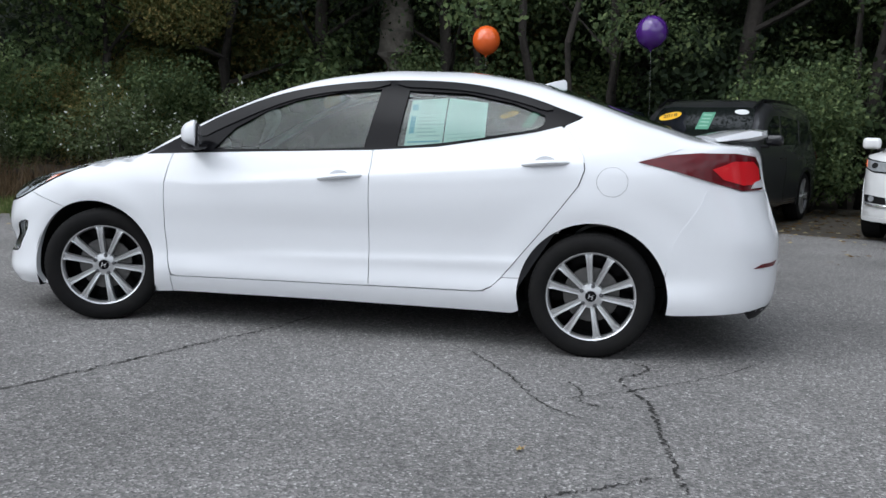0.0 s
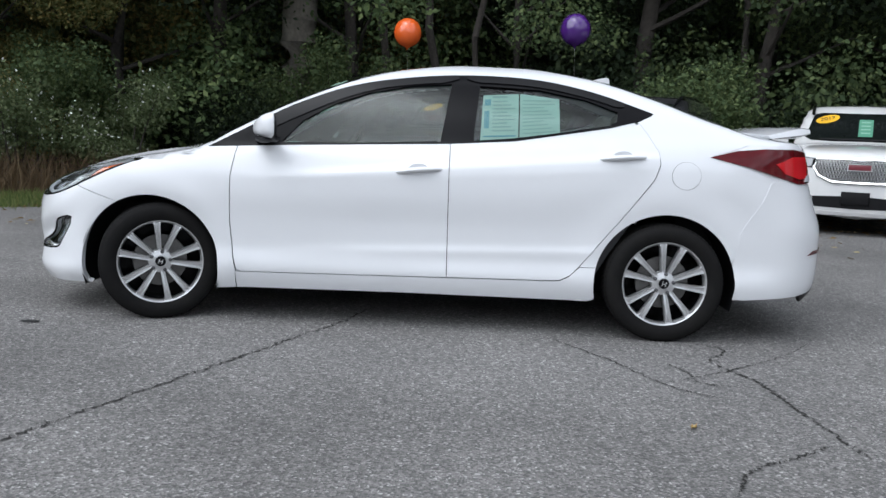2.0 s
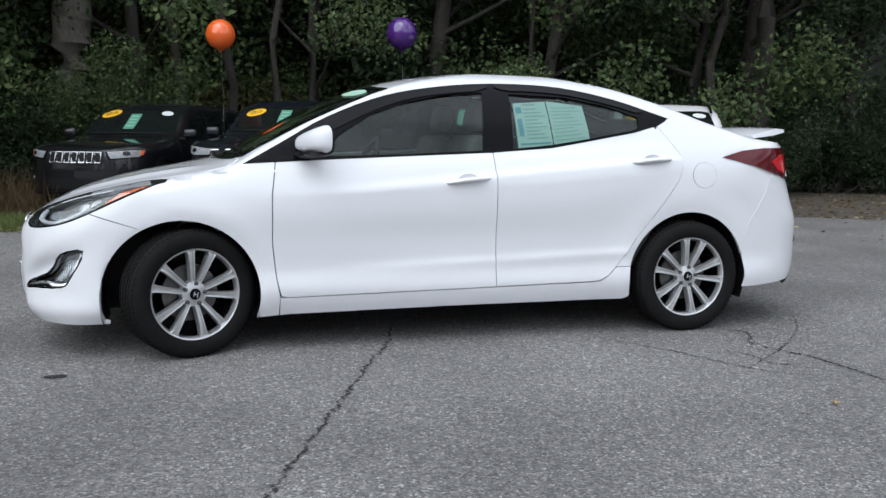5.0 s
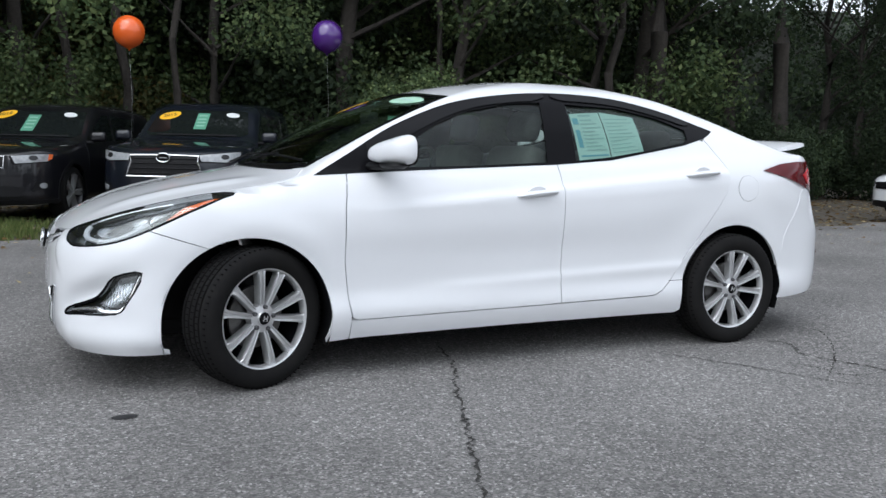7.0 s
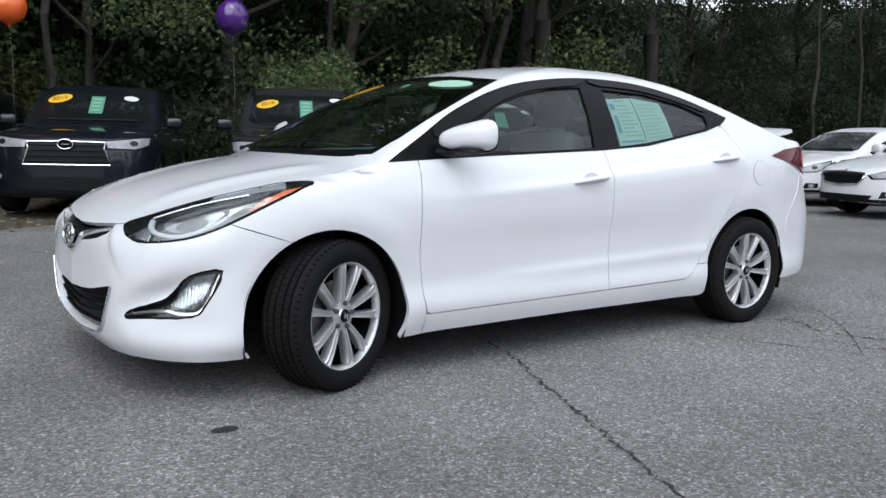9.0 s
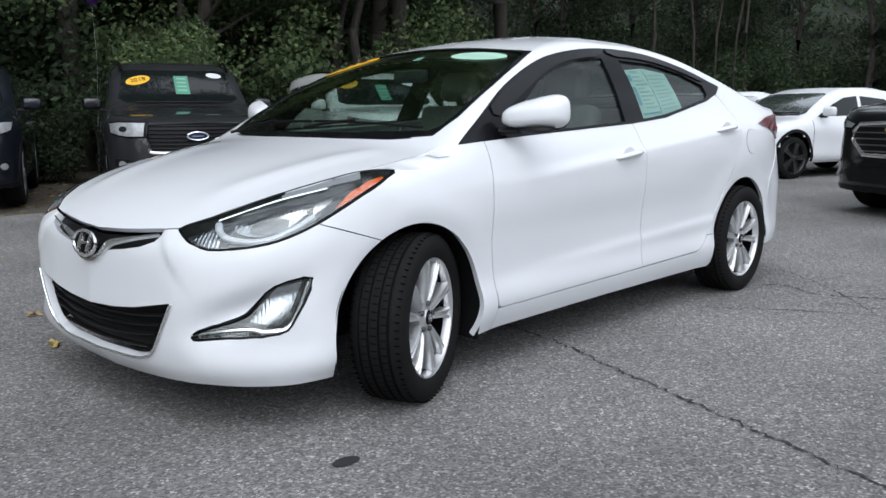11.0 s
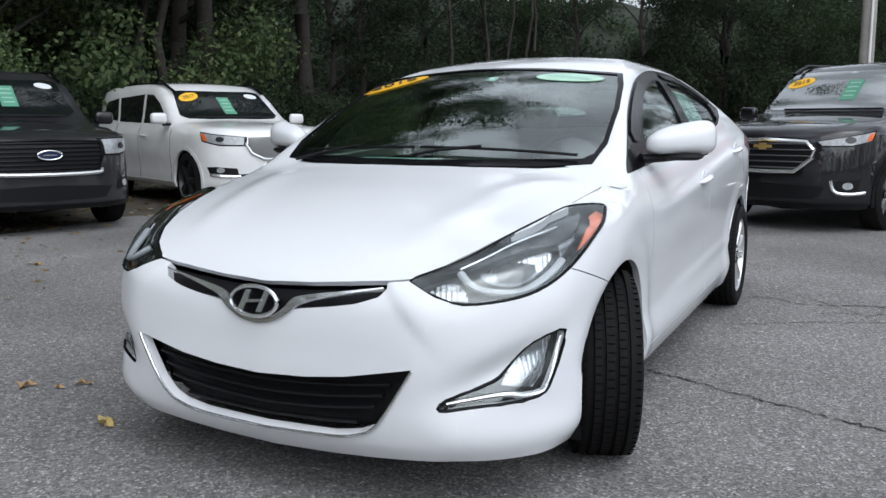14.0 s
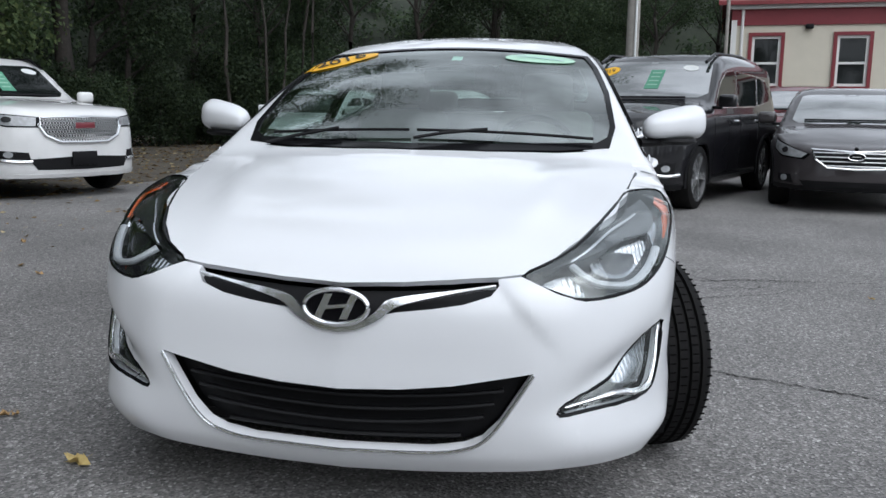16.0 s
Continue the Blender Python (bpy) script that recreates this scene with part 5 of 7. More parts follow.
bm = limb(None, (0, 0, 0), (0.15, 0, 4.0), 0.46, 0.38, rt, 14, 8)
bm = limb(bm, (0.12, 0, 3.6), (-0.7, 0.3, 8.5), 0.27, 0.14, rt, 10, 6)
bm = limb(bm, (0.12, 0, 3.6), (0.9, -0.2, 8.8), 0.26, 0.13, rt, 10, 6)
part("trunk", bm, BARK_PALE, big_trunk)
link("crown", leaves([(0, 0, 8.5), (1.2, 0.5, 9.0), (-1.2, -0.4, 8.8), (0, 0.6, 10)], [1.9, 1.6, 1.6, 1.7], 5000, 0.2, 77), LEAF, big_trunk, smooth=False)
for x, y, h, r in ((-0.2, 13.2, 9, 0.13), (0.9, 13.7, 9, 0.11), (1.7, 13.0, 8.5, 0.09), (7.0, 12.4, 8, 0.09), (11.0, 12.0, 8, 0.12), (-13, 11, 9, 0.2), (20.5, 9.6, 9, 0.06), (22.3, 8.2, 9, 0.05), (21.4, 9.0, 9, 0.045), (21.9, 8.7, 9, 0.04), (22.7, 7.9, 9, 0.05)):
    st = thing("tree", "slender bare tree trunk among the trees", "tree", Matrix.Translation((x, y, -0.1)))
    tagged(st, group="bare trunks")
    part("trunk", limb(None, (0, 0, 0), (rt.uniform(-0.6, 0.6), rt.uniform(-0.6, 0.6), h), r, r * 0.5, rt, 8, 8), BARK, st)
    link("crown", leaves([(0, 0, h), (0.6, 0.4, h - 0.8)], [1.4, 1.1], 900, 0.2, int(x * 7 + 300)), LEAF, st, smooth=False)

# grass strip, leaf litter
def tufts(name, label, spots, count, h, leafm, seed):
    rng = np.random.default_rng(seed)
    pts = np.array(spots, float)
    k = rng.integers(0, len(pts), count)
    base = pts[k] + rng.normal(size=(count, 2)) * 0.28
    a = rng.random(count) * 6.283
    hh = h * (0.4 + 0.9 * rng.random(count))
    w = 0.006 + 0.006 * rng.random(count)
    lean = rng.normal(size=(count, 2)) * 0.4
    z0 = np.full(count, -0.03)
    v = np.stack([np.column_stack([base[:, 0] - np.cos(a) * w, base[:, 1] - np.sin(a) * w, z0]),
                  np.column_stack([base[:, 0] + np.cos(a) * w, base[:, 1] + np.sin(a) * w, z0]),
                  np.column_stack([base[:, 0] + lean[:, 0] * hh, base[:, 1] + lean[:, 1] * hh, z0 + hh])], 1).reshape(-1, 3)
    me = bpy.data.meshes.new(name)
    me.from_pydata([tuple(p) for p in v], [], [(3 * i, 3 * i + 1, 3 * i + 2) for i in range(count)])
    return tagged(link(name, me, leafm, None, smooth=False), label, "grass", kind="stuff")


GRASS = leaf_mat("grass_blades", (0.07, 0.105, 0.03), (0.125, 0.165, 0.05), (0.20, 0.21, 0.08))
DRY = leaf_mat("dry_weeds", (0.10, 0.07, 0.04), (0.15, 0.10, 0.055), (0.20, 0.15, 0.08))
rg = random.Random(8)
spots = [(x, edge_y(x) + rg.uniform(0.15, 2.4)) for x in [rg.uniform(-14, -1.0) for _ in range(420)]]
tufts("grass", "short rough grass beside the asphalt", spots, 26000, 0.10, GRASS, 3)
spots = [(x, edge_y(x) + rg.uniform(2.3, 4.6)) for x in [rg.uniform(-14, -2.0) for _ in range(300)]]
tufts("dry_weeds", "tall dry brown weeds in front of the bushes", spots, 9000, 0.55, DRY, 4)


def litter(name, label, xs, ys, count, size, material, seed, z=0.006):
    rng = np.random.default_rng(seed)
    x = rng.uniform(*xs, count)
    y = ys(x, rng.random(count))
    a = rng.random(count) * 6.283
    s = size * (0.5 + rng.random(count))
    vs, fs = [], []
    for i in range(count):
        c, d = math.cos(a[i]) * s[i], math.sin(a[i]) * s[i]
        zz = z + rng.random() * 0.006
        up = rng.random() * s[i] * 0.5
        vs += [(x[i] - c, y[i] - d, zz), (x[i] - d * 0.45, y[i] + c * 0.45, zz + up), (x[i] + c, y[i] + d, zz + up * 0.3), (x[i] + d * 0.45, y[i] - c * 0.45, zz)]
        fs.append((4 * i, 4 * i + 1, 4 * i + 2, 4 * i + 3))
    me = bpy.data.meshes.new(name)
    me.from_pydata(vs, [], fs)
    return tagged(link(name, me, material, None, smooth=False), label, "leaves", kind="stuff")


FALLEN = leaf_mat("fallen_leaves", (0.09, 0.055, 0.025), (0.20, 0.13, 0.05), (0.42, 0.36, 0.22))
EDGES = np.vectorize(edge_y)
litter("fallen_leaves", "brown fallen leaves on the soil", (-14, 24), lambda x, r: EDGES(x) + 0.1 + 5.5 * r, 9000, 0.045, FALLEN, 9, -0.024)
litter("scattered_leaves", "few pale fallen leaves on the asphalt", (-6, 16), lambda x, r: EDGES(x) - 3.2 * r ** 2.2, 700, 0.035, FALLEN, 10, 0.006)

# ---- parked vehicles in the lot ----
def paint(name, color, rough=0.25):
    return mat(name, color, 0.4, coat=1.0, spec=0.15, vary=0.15, scale=4.0)


FAR_GLASS = mat("dark_window_glass", (0.008, 0.010, 0.010), 0.03, spec=0.35)
SCREEN_GLASS = mat("sky_lit_windscreen", (0.05, 0.06, 0.058), 0.02, spec=1.0, coat=1.0)
SCREEN_GLASS.node_tree.nodes["Principled BSDF"].inputs["IOR"].default_value = 2.2
LAMP_CLEAR = mat("clear_far_lamp", (0.40, 0.415, 0.43), 0.12, coat=1.0, vary=0.5, scale=25)
STEEL_DARK = mat("dark_wheel", (0.05, 0.05, 0.052), 0.35, metal=0.7)


def shape(spec):
    """A smooth vehicle solid from a few profile tables."""
    hw, zs = spec["half"], spec["belt"]
    front, back = spec["front"], spec["back"]
    raise_by = spec.get("raise_by", 0.0)
    top = pwl(spec["top"][0], [z + raise_by * min(1.0, max(0.0, (x - 0.2) / 1.0)) for x, z in zip(*spec["top"])])
    sect = pwl([0.1, 0.22, 0.34, 0.5, 0.72, zs - 0.10, zs, zs + 0.06, spec["height"] - 0.12, spec["height"], spec["height"] + 0.2],
               [-0.12, -0.05, -0.012, -0.02, 0.0, -0.012, -0.055, -0.085, -spec["tumble"], -spec["tumble"] - 0.10, -0.7])
    r = spec.get("round", 0.5)
    nose = pwl([0, 0.4 * hw, 0.68 * hw, 0.84 * hw, 0.95 * hw, hw * 1.02], [front, front + 0.03, front + 0.12 * r * 2, front + 0.25 * r * 2, front + 0.45 * r * 2, front + 0.8])
    nz = pwl([0.1, 0.2, 0.32, 0.6, 0.85, 1.0, 1.2], [0.15, 0.05, 0.0, 0.0, 0.02, 0.06, 0.2] if spec["height"] > 1.6 else [0.12, 0.04, 0.0, 0.01, 0.12, 0.3, 0.5])
    tail = pwl([0, 0.5 * hw, 0.8 * hw, 0.95 * hw, hw * 1.02], [back, back - 0.04, back - 0.14, back - 0.3, back - 0.6])

    def f(x, y, z):
        y = np.abs(y)
        side = y - hw - sect(z)
        up = (z - top(x) + 0.05 * y * y) * 0.8
        fr = (nose(y) + nz(z) - x) * 0.8
        bk = (x - tail(y) + np.maximum(0, z - 0.9) * spec["rake"]) * 0.8
        return smax(smax(smax(smax(side, up, 0.05), fr, 0.04), bk, 0.04), (0.24 - z) * 0.8, 0.03)
    return f


def shell(spec, arches):
    mid0, mid1 = spec["front"] + 0.75, spec["back"] - 0.75
    st = [(mid0, a) for a in np.linspace(2, 88, 16)] + [(x, 90.0) for x in np.linspace(mid0, mid1, 56)] + [(mid1, 180 - a) for a in np.linspace(88, 2, 16)]
    nt = 72
    th = np.linspace(0, 2 * math.pi, nt, endpoint=False) + 0.02
    o, w = [], []
    for x, a in st:
        a = radians(a)
        for t in th:
            o.append((x, 0, 0.72))
            w.append((-math.cos(a), -math.sin(a) * math.cos(t), math.sin(a) * math.sin(t)))
    p = shoot(np.array(o), np.array(w), 2.2)
    g = p.reshape(len(st), nt, 3)
    faces = []
    for i in range(len(st) - 1):
        for j in range(nt):
            k = (j + 1) % nt
            c = (g[i, j] + g[i + 1, k]) / 2
            if abs(c[1]) > 0.55 and any((c[0] - ax) ** 2 + (c[2] - 0.36) ** 2 < ar * ar for ax, ar in arches):
                continue
            faces.append((i * nt + j, (i + 1) * nt + j, (i + 1) * nt + k, i * nt + k))
    me = bpy.data.meshes.new("body")
    me.from_pydata([tuple(v) for v in p], [], faces)
    return me


def far_wheel(car, m, r, rim_mat, spokes=5):
    k = r / 0.316
    tyre = lathe([(0.2 * k, 0.11), (0.23 * k, 0.118), (0.285 * k, 0.118), (0.31 * k, 0.10), (r, 0.07), (r, -0.07), (0.31 * k, -0.10), (0.285 * k, -0.118), (0.245 * k, -0.118), (0.236 * k, -0.10)], 40)
    w = part("wheel", place(tyre, m), RUBBER, car, "black tyre on a cast wheel")
    part("rim", place(lathe([(0.245 * k, -0.112), (0.238 * k, -0.118), (0.225 * k, -0.10), (0.22 * k, -0.03), (0.001, -0.02)], 36), m), STEEL_DARK, w)
    for i in range(spokes):
        a = 2 * math.pi * (i + 0.25) / spokes
        for d in (-0.11, 0.11):
            part("spoke", place(slab([(-0.016, 0.03), (0.016, 0.03), (0.020, 0.232 * k), (-0.020, 0.232 * k)], -0.108, -0.06), m @ Matrix.Rotation(a + d, 4, "Y")), rim_mat, w)
    part("hub", place(lathe([(0.001, -0.115), (0.03, -0.114), (0.05, -0.10), (0.06, -0.05)], 24), m), rim_mat, w)


def words(text, size, m, material, parent, depth=0.001):
    cu = bpy.data.curves.new("lettering", "FONT")
    cu.body, cu.size, cu.extrude = text, size, depth
    cu.align_x, cu.align_y = "CENTER", "CENTER"
    ob = bpy.data.objects.new("lettering", cu)
    scene.collection.objects.link(ob)
    me = bpy.data.meshes.new_from_object(ob.evaluated_get(bpy.context.evaluated_depsgraph_get()))
    bpy.data.objects.remove(ob)
    me.transform(m)
    return link("lettering", me, material, parent, smooth=False)


def ellipse(cx, cy, rx, ry, tilt=0.0, n=28):
    return [(cx + rx * math.cos(a) * math.cos(tilt) - ry * math.sin(a) * math.sin(tilt), cy + rx * math.cos(a) * math.sin(tilt) + ry * math.sin(a) * math.cos(tilt)) for a in np.linspace(0, 2 * math.pi, n, endpoint=False)]


def on_screen(y, z):
    """The point of the vehicle's front glass seen from ahead at (y, z), and its normal."""
    p = shoot(np.array([[1.6, y, z]]), np.array([[-1.0, 0, 0]]), 4.0)
    return p[0], grad(p)[0]


def screen_sheet(outline, out=0.004, thick=0.003):
    """A sheet given in (y, z) and laid on the nose or front glass."""
    def onto(q):
        o = np.column_stack([np.full(len(q), 1.3), q[:, 0], q[:, 1]])
        return shoot(o, np.tile([-1.0, 0.0, 0.0], (len(q), 1)), 3.5)
    return sheet(outline, onto, 0.07, out, thick)


def ring_frame(y0, y1, z0, z1, t, x0, x1):
    """A four-sided frame in one piece, t wide, from x0 to x1 deep."""
    bm = bmesh.new()
    v = {}
    for k, x in enumerate((x0, x1)):
        for n, d in enumerate((0.0, t)):
            v[k, n] = [bm.verts.new((x, y, z)) for y, z in ((y0 + d, z0 + d), (y1 - d, z0 + d), (y1 - d, z1 - d), (y0 + d, z1 - d))]
    for i in range(4):
        j = (i + 1) % 4
        bm.faces.new((v[0, 0][i], v[0, 0][j], v[0, 1][j], v[0, 1][i]))
        bm.faces.new((v[1, 0][i], v[1, 0][j], v[1, 1][j], v[1, 1][i]))
        bm.faces.new((v[0, 0][i], v[0, 0][j], v[1, 0][j], v[1, 0][i]))
        bm.faces.new((v[0, 1][i], v[0, 1][j], v[1, 1][j], v[1, 1][i]))
    return bm


def vehicle(name, label, category, spec, m):
    car = thing(name, label, category)
    SOLID.append(shape(spec))
    r = spec["wheel_r"]
    ar = r + 0.055
    wb = spec["base"]
    me = shell(spec, [(0.0, ar), (wb, ar)])
    bodyob = link("body", me, spec["paint"], car)
    h, zs, fr, bk = spec["height"], spec["belt"], spec["front"], spec["back"]
    clad = spec.get("clad", PLASTIC)
    for x in (0.0, wb):
        ringo = arc(x, 0.36, ar + 0.035, -22, 202, 24) + arc(x, 0.36, ar - 0.012, 202, -22, 24)
        both("arch_trim", lambda: sheet(ringo, on_side, 0.08, 0.006, 0.03), clad, car)
        for s in (1, -1):
            far_wheel(car, Matrix.Translation((x, -s * (spec["half"] - 0.13), r)) @ (Matrix() if s > 0 else Matrix.Rotation(math.pi, 4, "Z")), r, spec.get("rims", ALLOY))
    part("underbody", box(bk - fr - 0.5, spec["half"] * 2 - 0.55, 0.35, ((bk + fr) / 2, 0, 0.40), 0.04), PLASTIC, car)
    sill = [(ar + 0.03, 0.23), (wb - ar - 0.03, 0.23), (wb - ar - 0.03, 0.33), (ar + 0.03, 0.33)]
    both("sill_trim", lambda: sheet(sill, on_side, 0.15, 0.006, 0.02), clad, car)
    # glass
    for k, poly in enumerate(spec["windows"]):
        both("side_window", lambda: sheet(poly, on_side, 0.09, 0.004, 0.008), FAR_GLASS, car)
        if spec.get("bright_edge"):
            both("window_trim", lambda: sheet(grow(poly, 0.022), on_side, 0.09, 0.002, 0.008, [poly]), CHROME if spec["bright_edge"] == 1 else GLOSS_BLACK, car)
    ws = spec["screen"]
    wso = part("windscreen", sheet(ws + [(x, -y) for x, y in ws[::-1]], on_top, 0.10, 0.004, 0.008), SCREEN_GLASS if spec.get("lit") else FAR_GLASS, car)
    # doors as raised joints
    for x0, z0, x1, z1 in spec["joints"]:
        q = on_side(np.array([(x0 + (x1 - x0) * i / 9, z0 + (z1 - z0) * i / 9) for i in range(10)]))
        for s in (1, -1):
            part("door_joint", tube([(v[0], s * v[1], v[2]) for v in q], 0.004, 5), PLASTIC, car)
    for x in spec["handles"]:
        q = on_side(np.array([(x - 0.11 + 0.22 * i / 6, zs - 0.12) for i in range(7)]))
        for s in (1, -1):
            part("door_handle", tube([(v[0], s * (v[1] - 0.025 * math.sin(math.pi * i / 6) ** 0.5), v[2]) for i, v in enumerate(q)], 0.014, 6), spec.get("handle", spec["paint"]), car)
    mx = spec.get("mirror_x", 0.62)
    for s in (1, -1):
        bmm = box(0.11, 0.22, 0.15, (0, 0, 0), 0.045, seg=3)
        dm = part("door_mirror", place(bmm, Matrix.Translation((mx, -s * (spec["half"] + 0.09), zs + 0.12))), spec.get("mirror", spec["paint"]), car)
        part("mirror_foot", box(0.06, 0.14, 0.04, (mx + 0.01, -s * (spec["half"] - 0.04), zs + 0.04), 0.012), PLASTIC, dm)
    # lamps, grille, lower bumper
    for s in (1, -1):
        fl = (lambda b: b) if s > 0 else mirrored
        lp = part("headlamp", fl(sheet(spec["lamp"], on_front_of(spec), (2.5, 0.04), 0.008, 0.02)), LAMP_CLEAR, car, "clear headlamp")
        part("lamp_rim", fl(sheet([(a * 1.0, z) for a, z in scale_poly(spec["lamp"], 1.12)], on_front_of(spec), (2.5, 0.04), 0.004, 0.01)), GLOSS_BLACK, lp)
        cxx = sum(a for a, _ in spec["lamp"]) / len(spec["lamp"])
        czz = sum(z for _, z in spec["lamp"]) / len(spec["lamp"])
        part("projector", fl(sheet(ellipse(cxx, czz, 2.6, 0.032), on_front_of(spec), (2.5, 0.04), 0.012, 0.01)), LAMP_DARK, lp)
        if spec.get("amber"):
            part("amber_corner", fl(sheet(spec["amber"], on_front_of(spec), (2.5, 0.04), 0.012, 0.01)), AMBER, lp)
        if spec.get("fog"):
            fo = part("fog_lamp", fl(sheet(spec["fog"], on_front_of(spec), (2.5, 0.04), 0.006, 0.02)), PLASTIC, car)
            fcx = sum(a for a, _ in spec["fog"]) / len(spec["fog"])
            fcz = sum(z for _, z in spec["fog"]) / len(spec["fog"])
            part("fog_lens", fl(sheet(ellipse(fcx, fcz, 2.4, 0.036), on_front_of(spec), (2.5, 0.04), 0.012, 0.01)), LAMP_CLEAR, fo)
            if spec.get("fog_blade"):
                bl = [tuple(v) for v in on_front_of(spec)(np.array(curve_pts(spec["fog_blade"], 4)))]
                part("fog_blade", fl(tube([(x - 0.015, y, z) for x, y, z in bl], 0.018, 6)), CHROME, fo)
        both_tail = side_tail(spec)
        part("tail_lamp", fl(sheet(both_tail, on_side, 0.1, 0.006, 0.02)), LAMP_RED, car, "red tail lamp")
    gr = part("grille", halved(spec["grille"], on_front_of(spec), (4, 0.05), 0, 0.004, 0.02), PLASTIC, car, "black front grille")
    style = spec.get("style", "bars")
    half = spec["grille"]
    z0, z1 = min(z for _, z in half), max(z for _, z in half)
    span = lambda z: max([0.5] + [a0 + (a1 - a0) * (z - b0) / (b1 - b0) for (a0, b0), (a1, b1) in zip(half, half[1:]) if b0 != b1 and min(b0, b1) <= z <= max(b0, b1)])
    edge_out = on_front_of(spec)(np.array([(-a, z) for a, z in half] + [(a, z) for a, z in half[::-1]]))
    if style in ("bars", "mesh", "crossbar"):
        part("grille_surround", tube([(v[0] - 0.012, v[1], v[2]) for v in edge_out], spec.get("rim_r", 0.016), 6, True), spec.get("grille_rim", CHROME), gr)
    if style in ("bars", "crossbar"):
        for k in range(spec.get("bars", 4)):
            z = z0 + (z1 - z0) * (k + 0.7) / (spec.get("bars", 4) + 0.4)
            a = span(z) * 0.97
            q = on_front_of(spec)(np.array([(a * i / 8, z) for i in range(-8, 9)]))
            part("grille_bar", tube([(v[0] - 0.012, v[1], v[2]) for v in q], 0.008, 6), spec.get("bar_mat", ALLOY), gr)
    if style == "mesh":
        for r_ in range(6):
            z = z0 + (z1 - z0) * (r_ + 0.5) / 6
            a = span(z)
            cnt = int(a / 1.7)
            for i in range(-cnt, cnt + 1):
                aa = (i + (0.5 if r_ % 2 else 0)) * 1.7
                if abs(aa) > a - 0.9:
                    continue
                q = on_front_of(spec)(np.array(ellipse(aa, z, 0.74, 0.021, 0, 8)))
                part("grille_cell", tube([(v[0] - 0.010, v[1], v[2]) for v in q], 0.0034, 4, True), spec.get("bar_mat", ALLOY), gr)
    if style == "slots":
        for i in range(-3, 4):
            q = on_front_of(spec)(np.array([(i * 5.6 + da, zz) for da, zz in ((-1.9, z0 + 0.012), (1.9, z0 + 0.012), (2.0, z1 - 0.012), (-2.0, z1 - 0.012))]))
            part("grille_slot", tube([(v[0] - 0.010, v[1], v[2]) for v in q], 0.010, 6, True), CHROME, gr)
    if spec.get("chin_bar"):
        q = on_front_of(spec)(np.array(curve_pts(spec["chin_bar"], 5)))
        part("grille_strip", tube([(v[0] - 0.014, v[1], v[2]) for v in q], 0.02, 6), ALLOY, gr, "silver strip under the grille")
    if spec.get("badge"):
        kind, zb, bw, bh, bmat = spec["badge"]
        pb, _ = on_screen(0.0, zb)
        if kind == "oval":
            part("badge", place(slab(ellipse(0, zb, bw, bh), -0.02, 0.02, "yz"), Matrix.Translation((pb[0] - 0.02, 0, 0))), bmat, car, "oval maker's badge")
            part("badge_rim", tube([(pb[0] - 0.042, a, b) for a, b in ellipse(0, zb, bw, bh)], 0.007, 6, True), CHROME, car)
            part("badge_bar", box(0.006, bw * 1.1, 0.012, (pb[0] - 0.044, 0, zb)), CHROME, car)
        elif kind == "block":
            part("badge", box(0.02, bw * 2, bh * 2, (pb[0] - 0.03, 0, zb), 0.004), bmat, car, "red block maker's badge")
            part("badge_rim", ring_frame(-bw - 0.012, bw + 0.012, zb - bh - 0.012, zb + bh + 0.012, 0.012, pb[0] - 0.042, pb[0] - 0.02), CHROME, car)
        else:
            part("badge", join(box(0.02, bw * 2, bh * 0.9, (pb[0] - 0.03, 0, zb), 0.004), box(0.02, bw * 0.8, bh * 2, (pb[0] - 0.031, 0, zb), 0.004)), bmat, car, "gold cross-shaped badge")
    low = spec["mouth"]
    part("lower_mouth", halved(low, on_front_of(spec), (5, 0.06), 0, 0.005, 0.02), PLASTIC, car)
    part("chin", halved([(0, 0.20), (30, 0.21), (52, 0.24), (52, 0.31), (30, 0.30), (0, 0.30)], on_front_of(spec), (5, 0.06), 0, 0.004, 0.02), clad, car)
    if spec.get("plate"):
        pp, _ = on_screen(0.0, 0.50)
        part("plate_holder", box(0.02, 0.32, 0.16, (pp[0] - 0.015, spec["plate"], 0.47), 0.006), PLASTIC, car)
    if spec.get("rails"):
        for s in (1, -1):
            z = h - 0.005
            part("roof_rail", tube([(0.98, -s * (spec["half"] - spec["tumble"] - 0.10), z - 0.16), (1.3, -s * (spec["half"] - spec["tumble"] - 0.09), z - 0.045), (2.4, -s * (spec["half"] - spec["tumble"] - 0.09), z - 0.015), (3.3, -s * (spec["half"] - spec["tumble"] - 0.09), z - 0.075)], 0.022, 6), spec["rails"], car)
    part("wiper", tube([tuple(on_screen(y, spec["screen_z"])[0] + Vector((-0.02, 0, 0.01))) for y in np.linspace(-0.6, 0.55, 12)], 0.012, 6), PLASTIC, car)
    # stickers on the front glass
    if spec.get("year"):
        sy, sz = spec.get("year_at", (0.48, zs + 0.42))
        stc = part("year_sticker", screen_sheet(ellipse(sy, sz, 0.155, 0.055, -0.22), 0.009), YELLOW, car, "yellow oval year sticker")
        pc, nc = on_screen(sy, sz)
        nv, right = Vector(nc), Vector((0, -1, 0))
        right = (right - nv * right.dot(nv)).normalized()
        mm = Matrix.Translation(Vector(pc) + nv * 0.016) @ Matrix((right, nv.cross(right), nv)).transposed().to_4x4() @ Matrix.Rotation(0.22, 4, "Z")
        words(spec["year"], 0.10, mm, INK, stc)
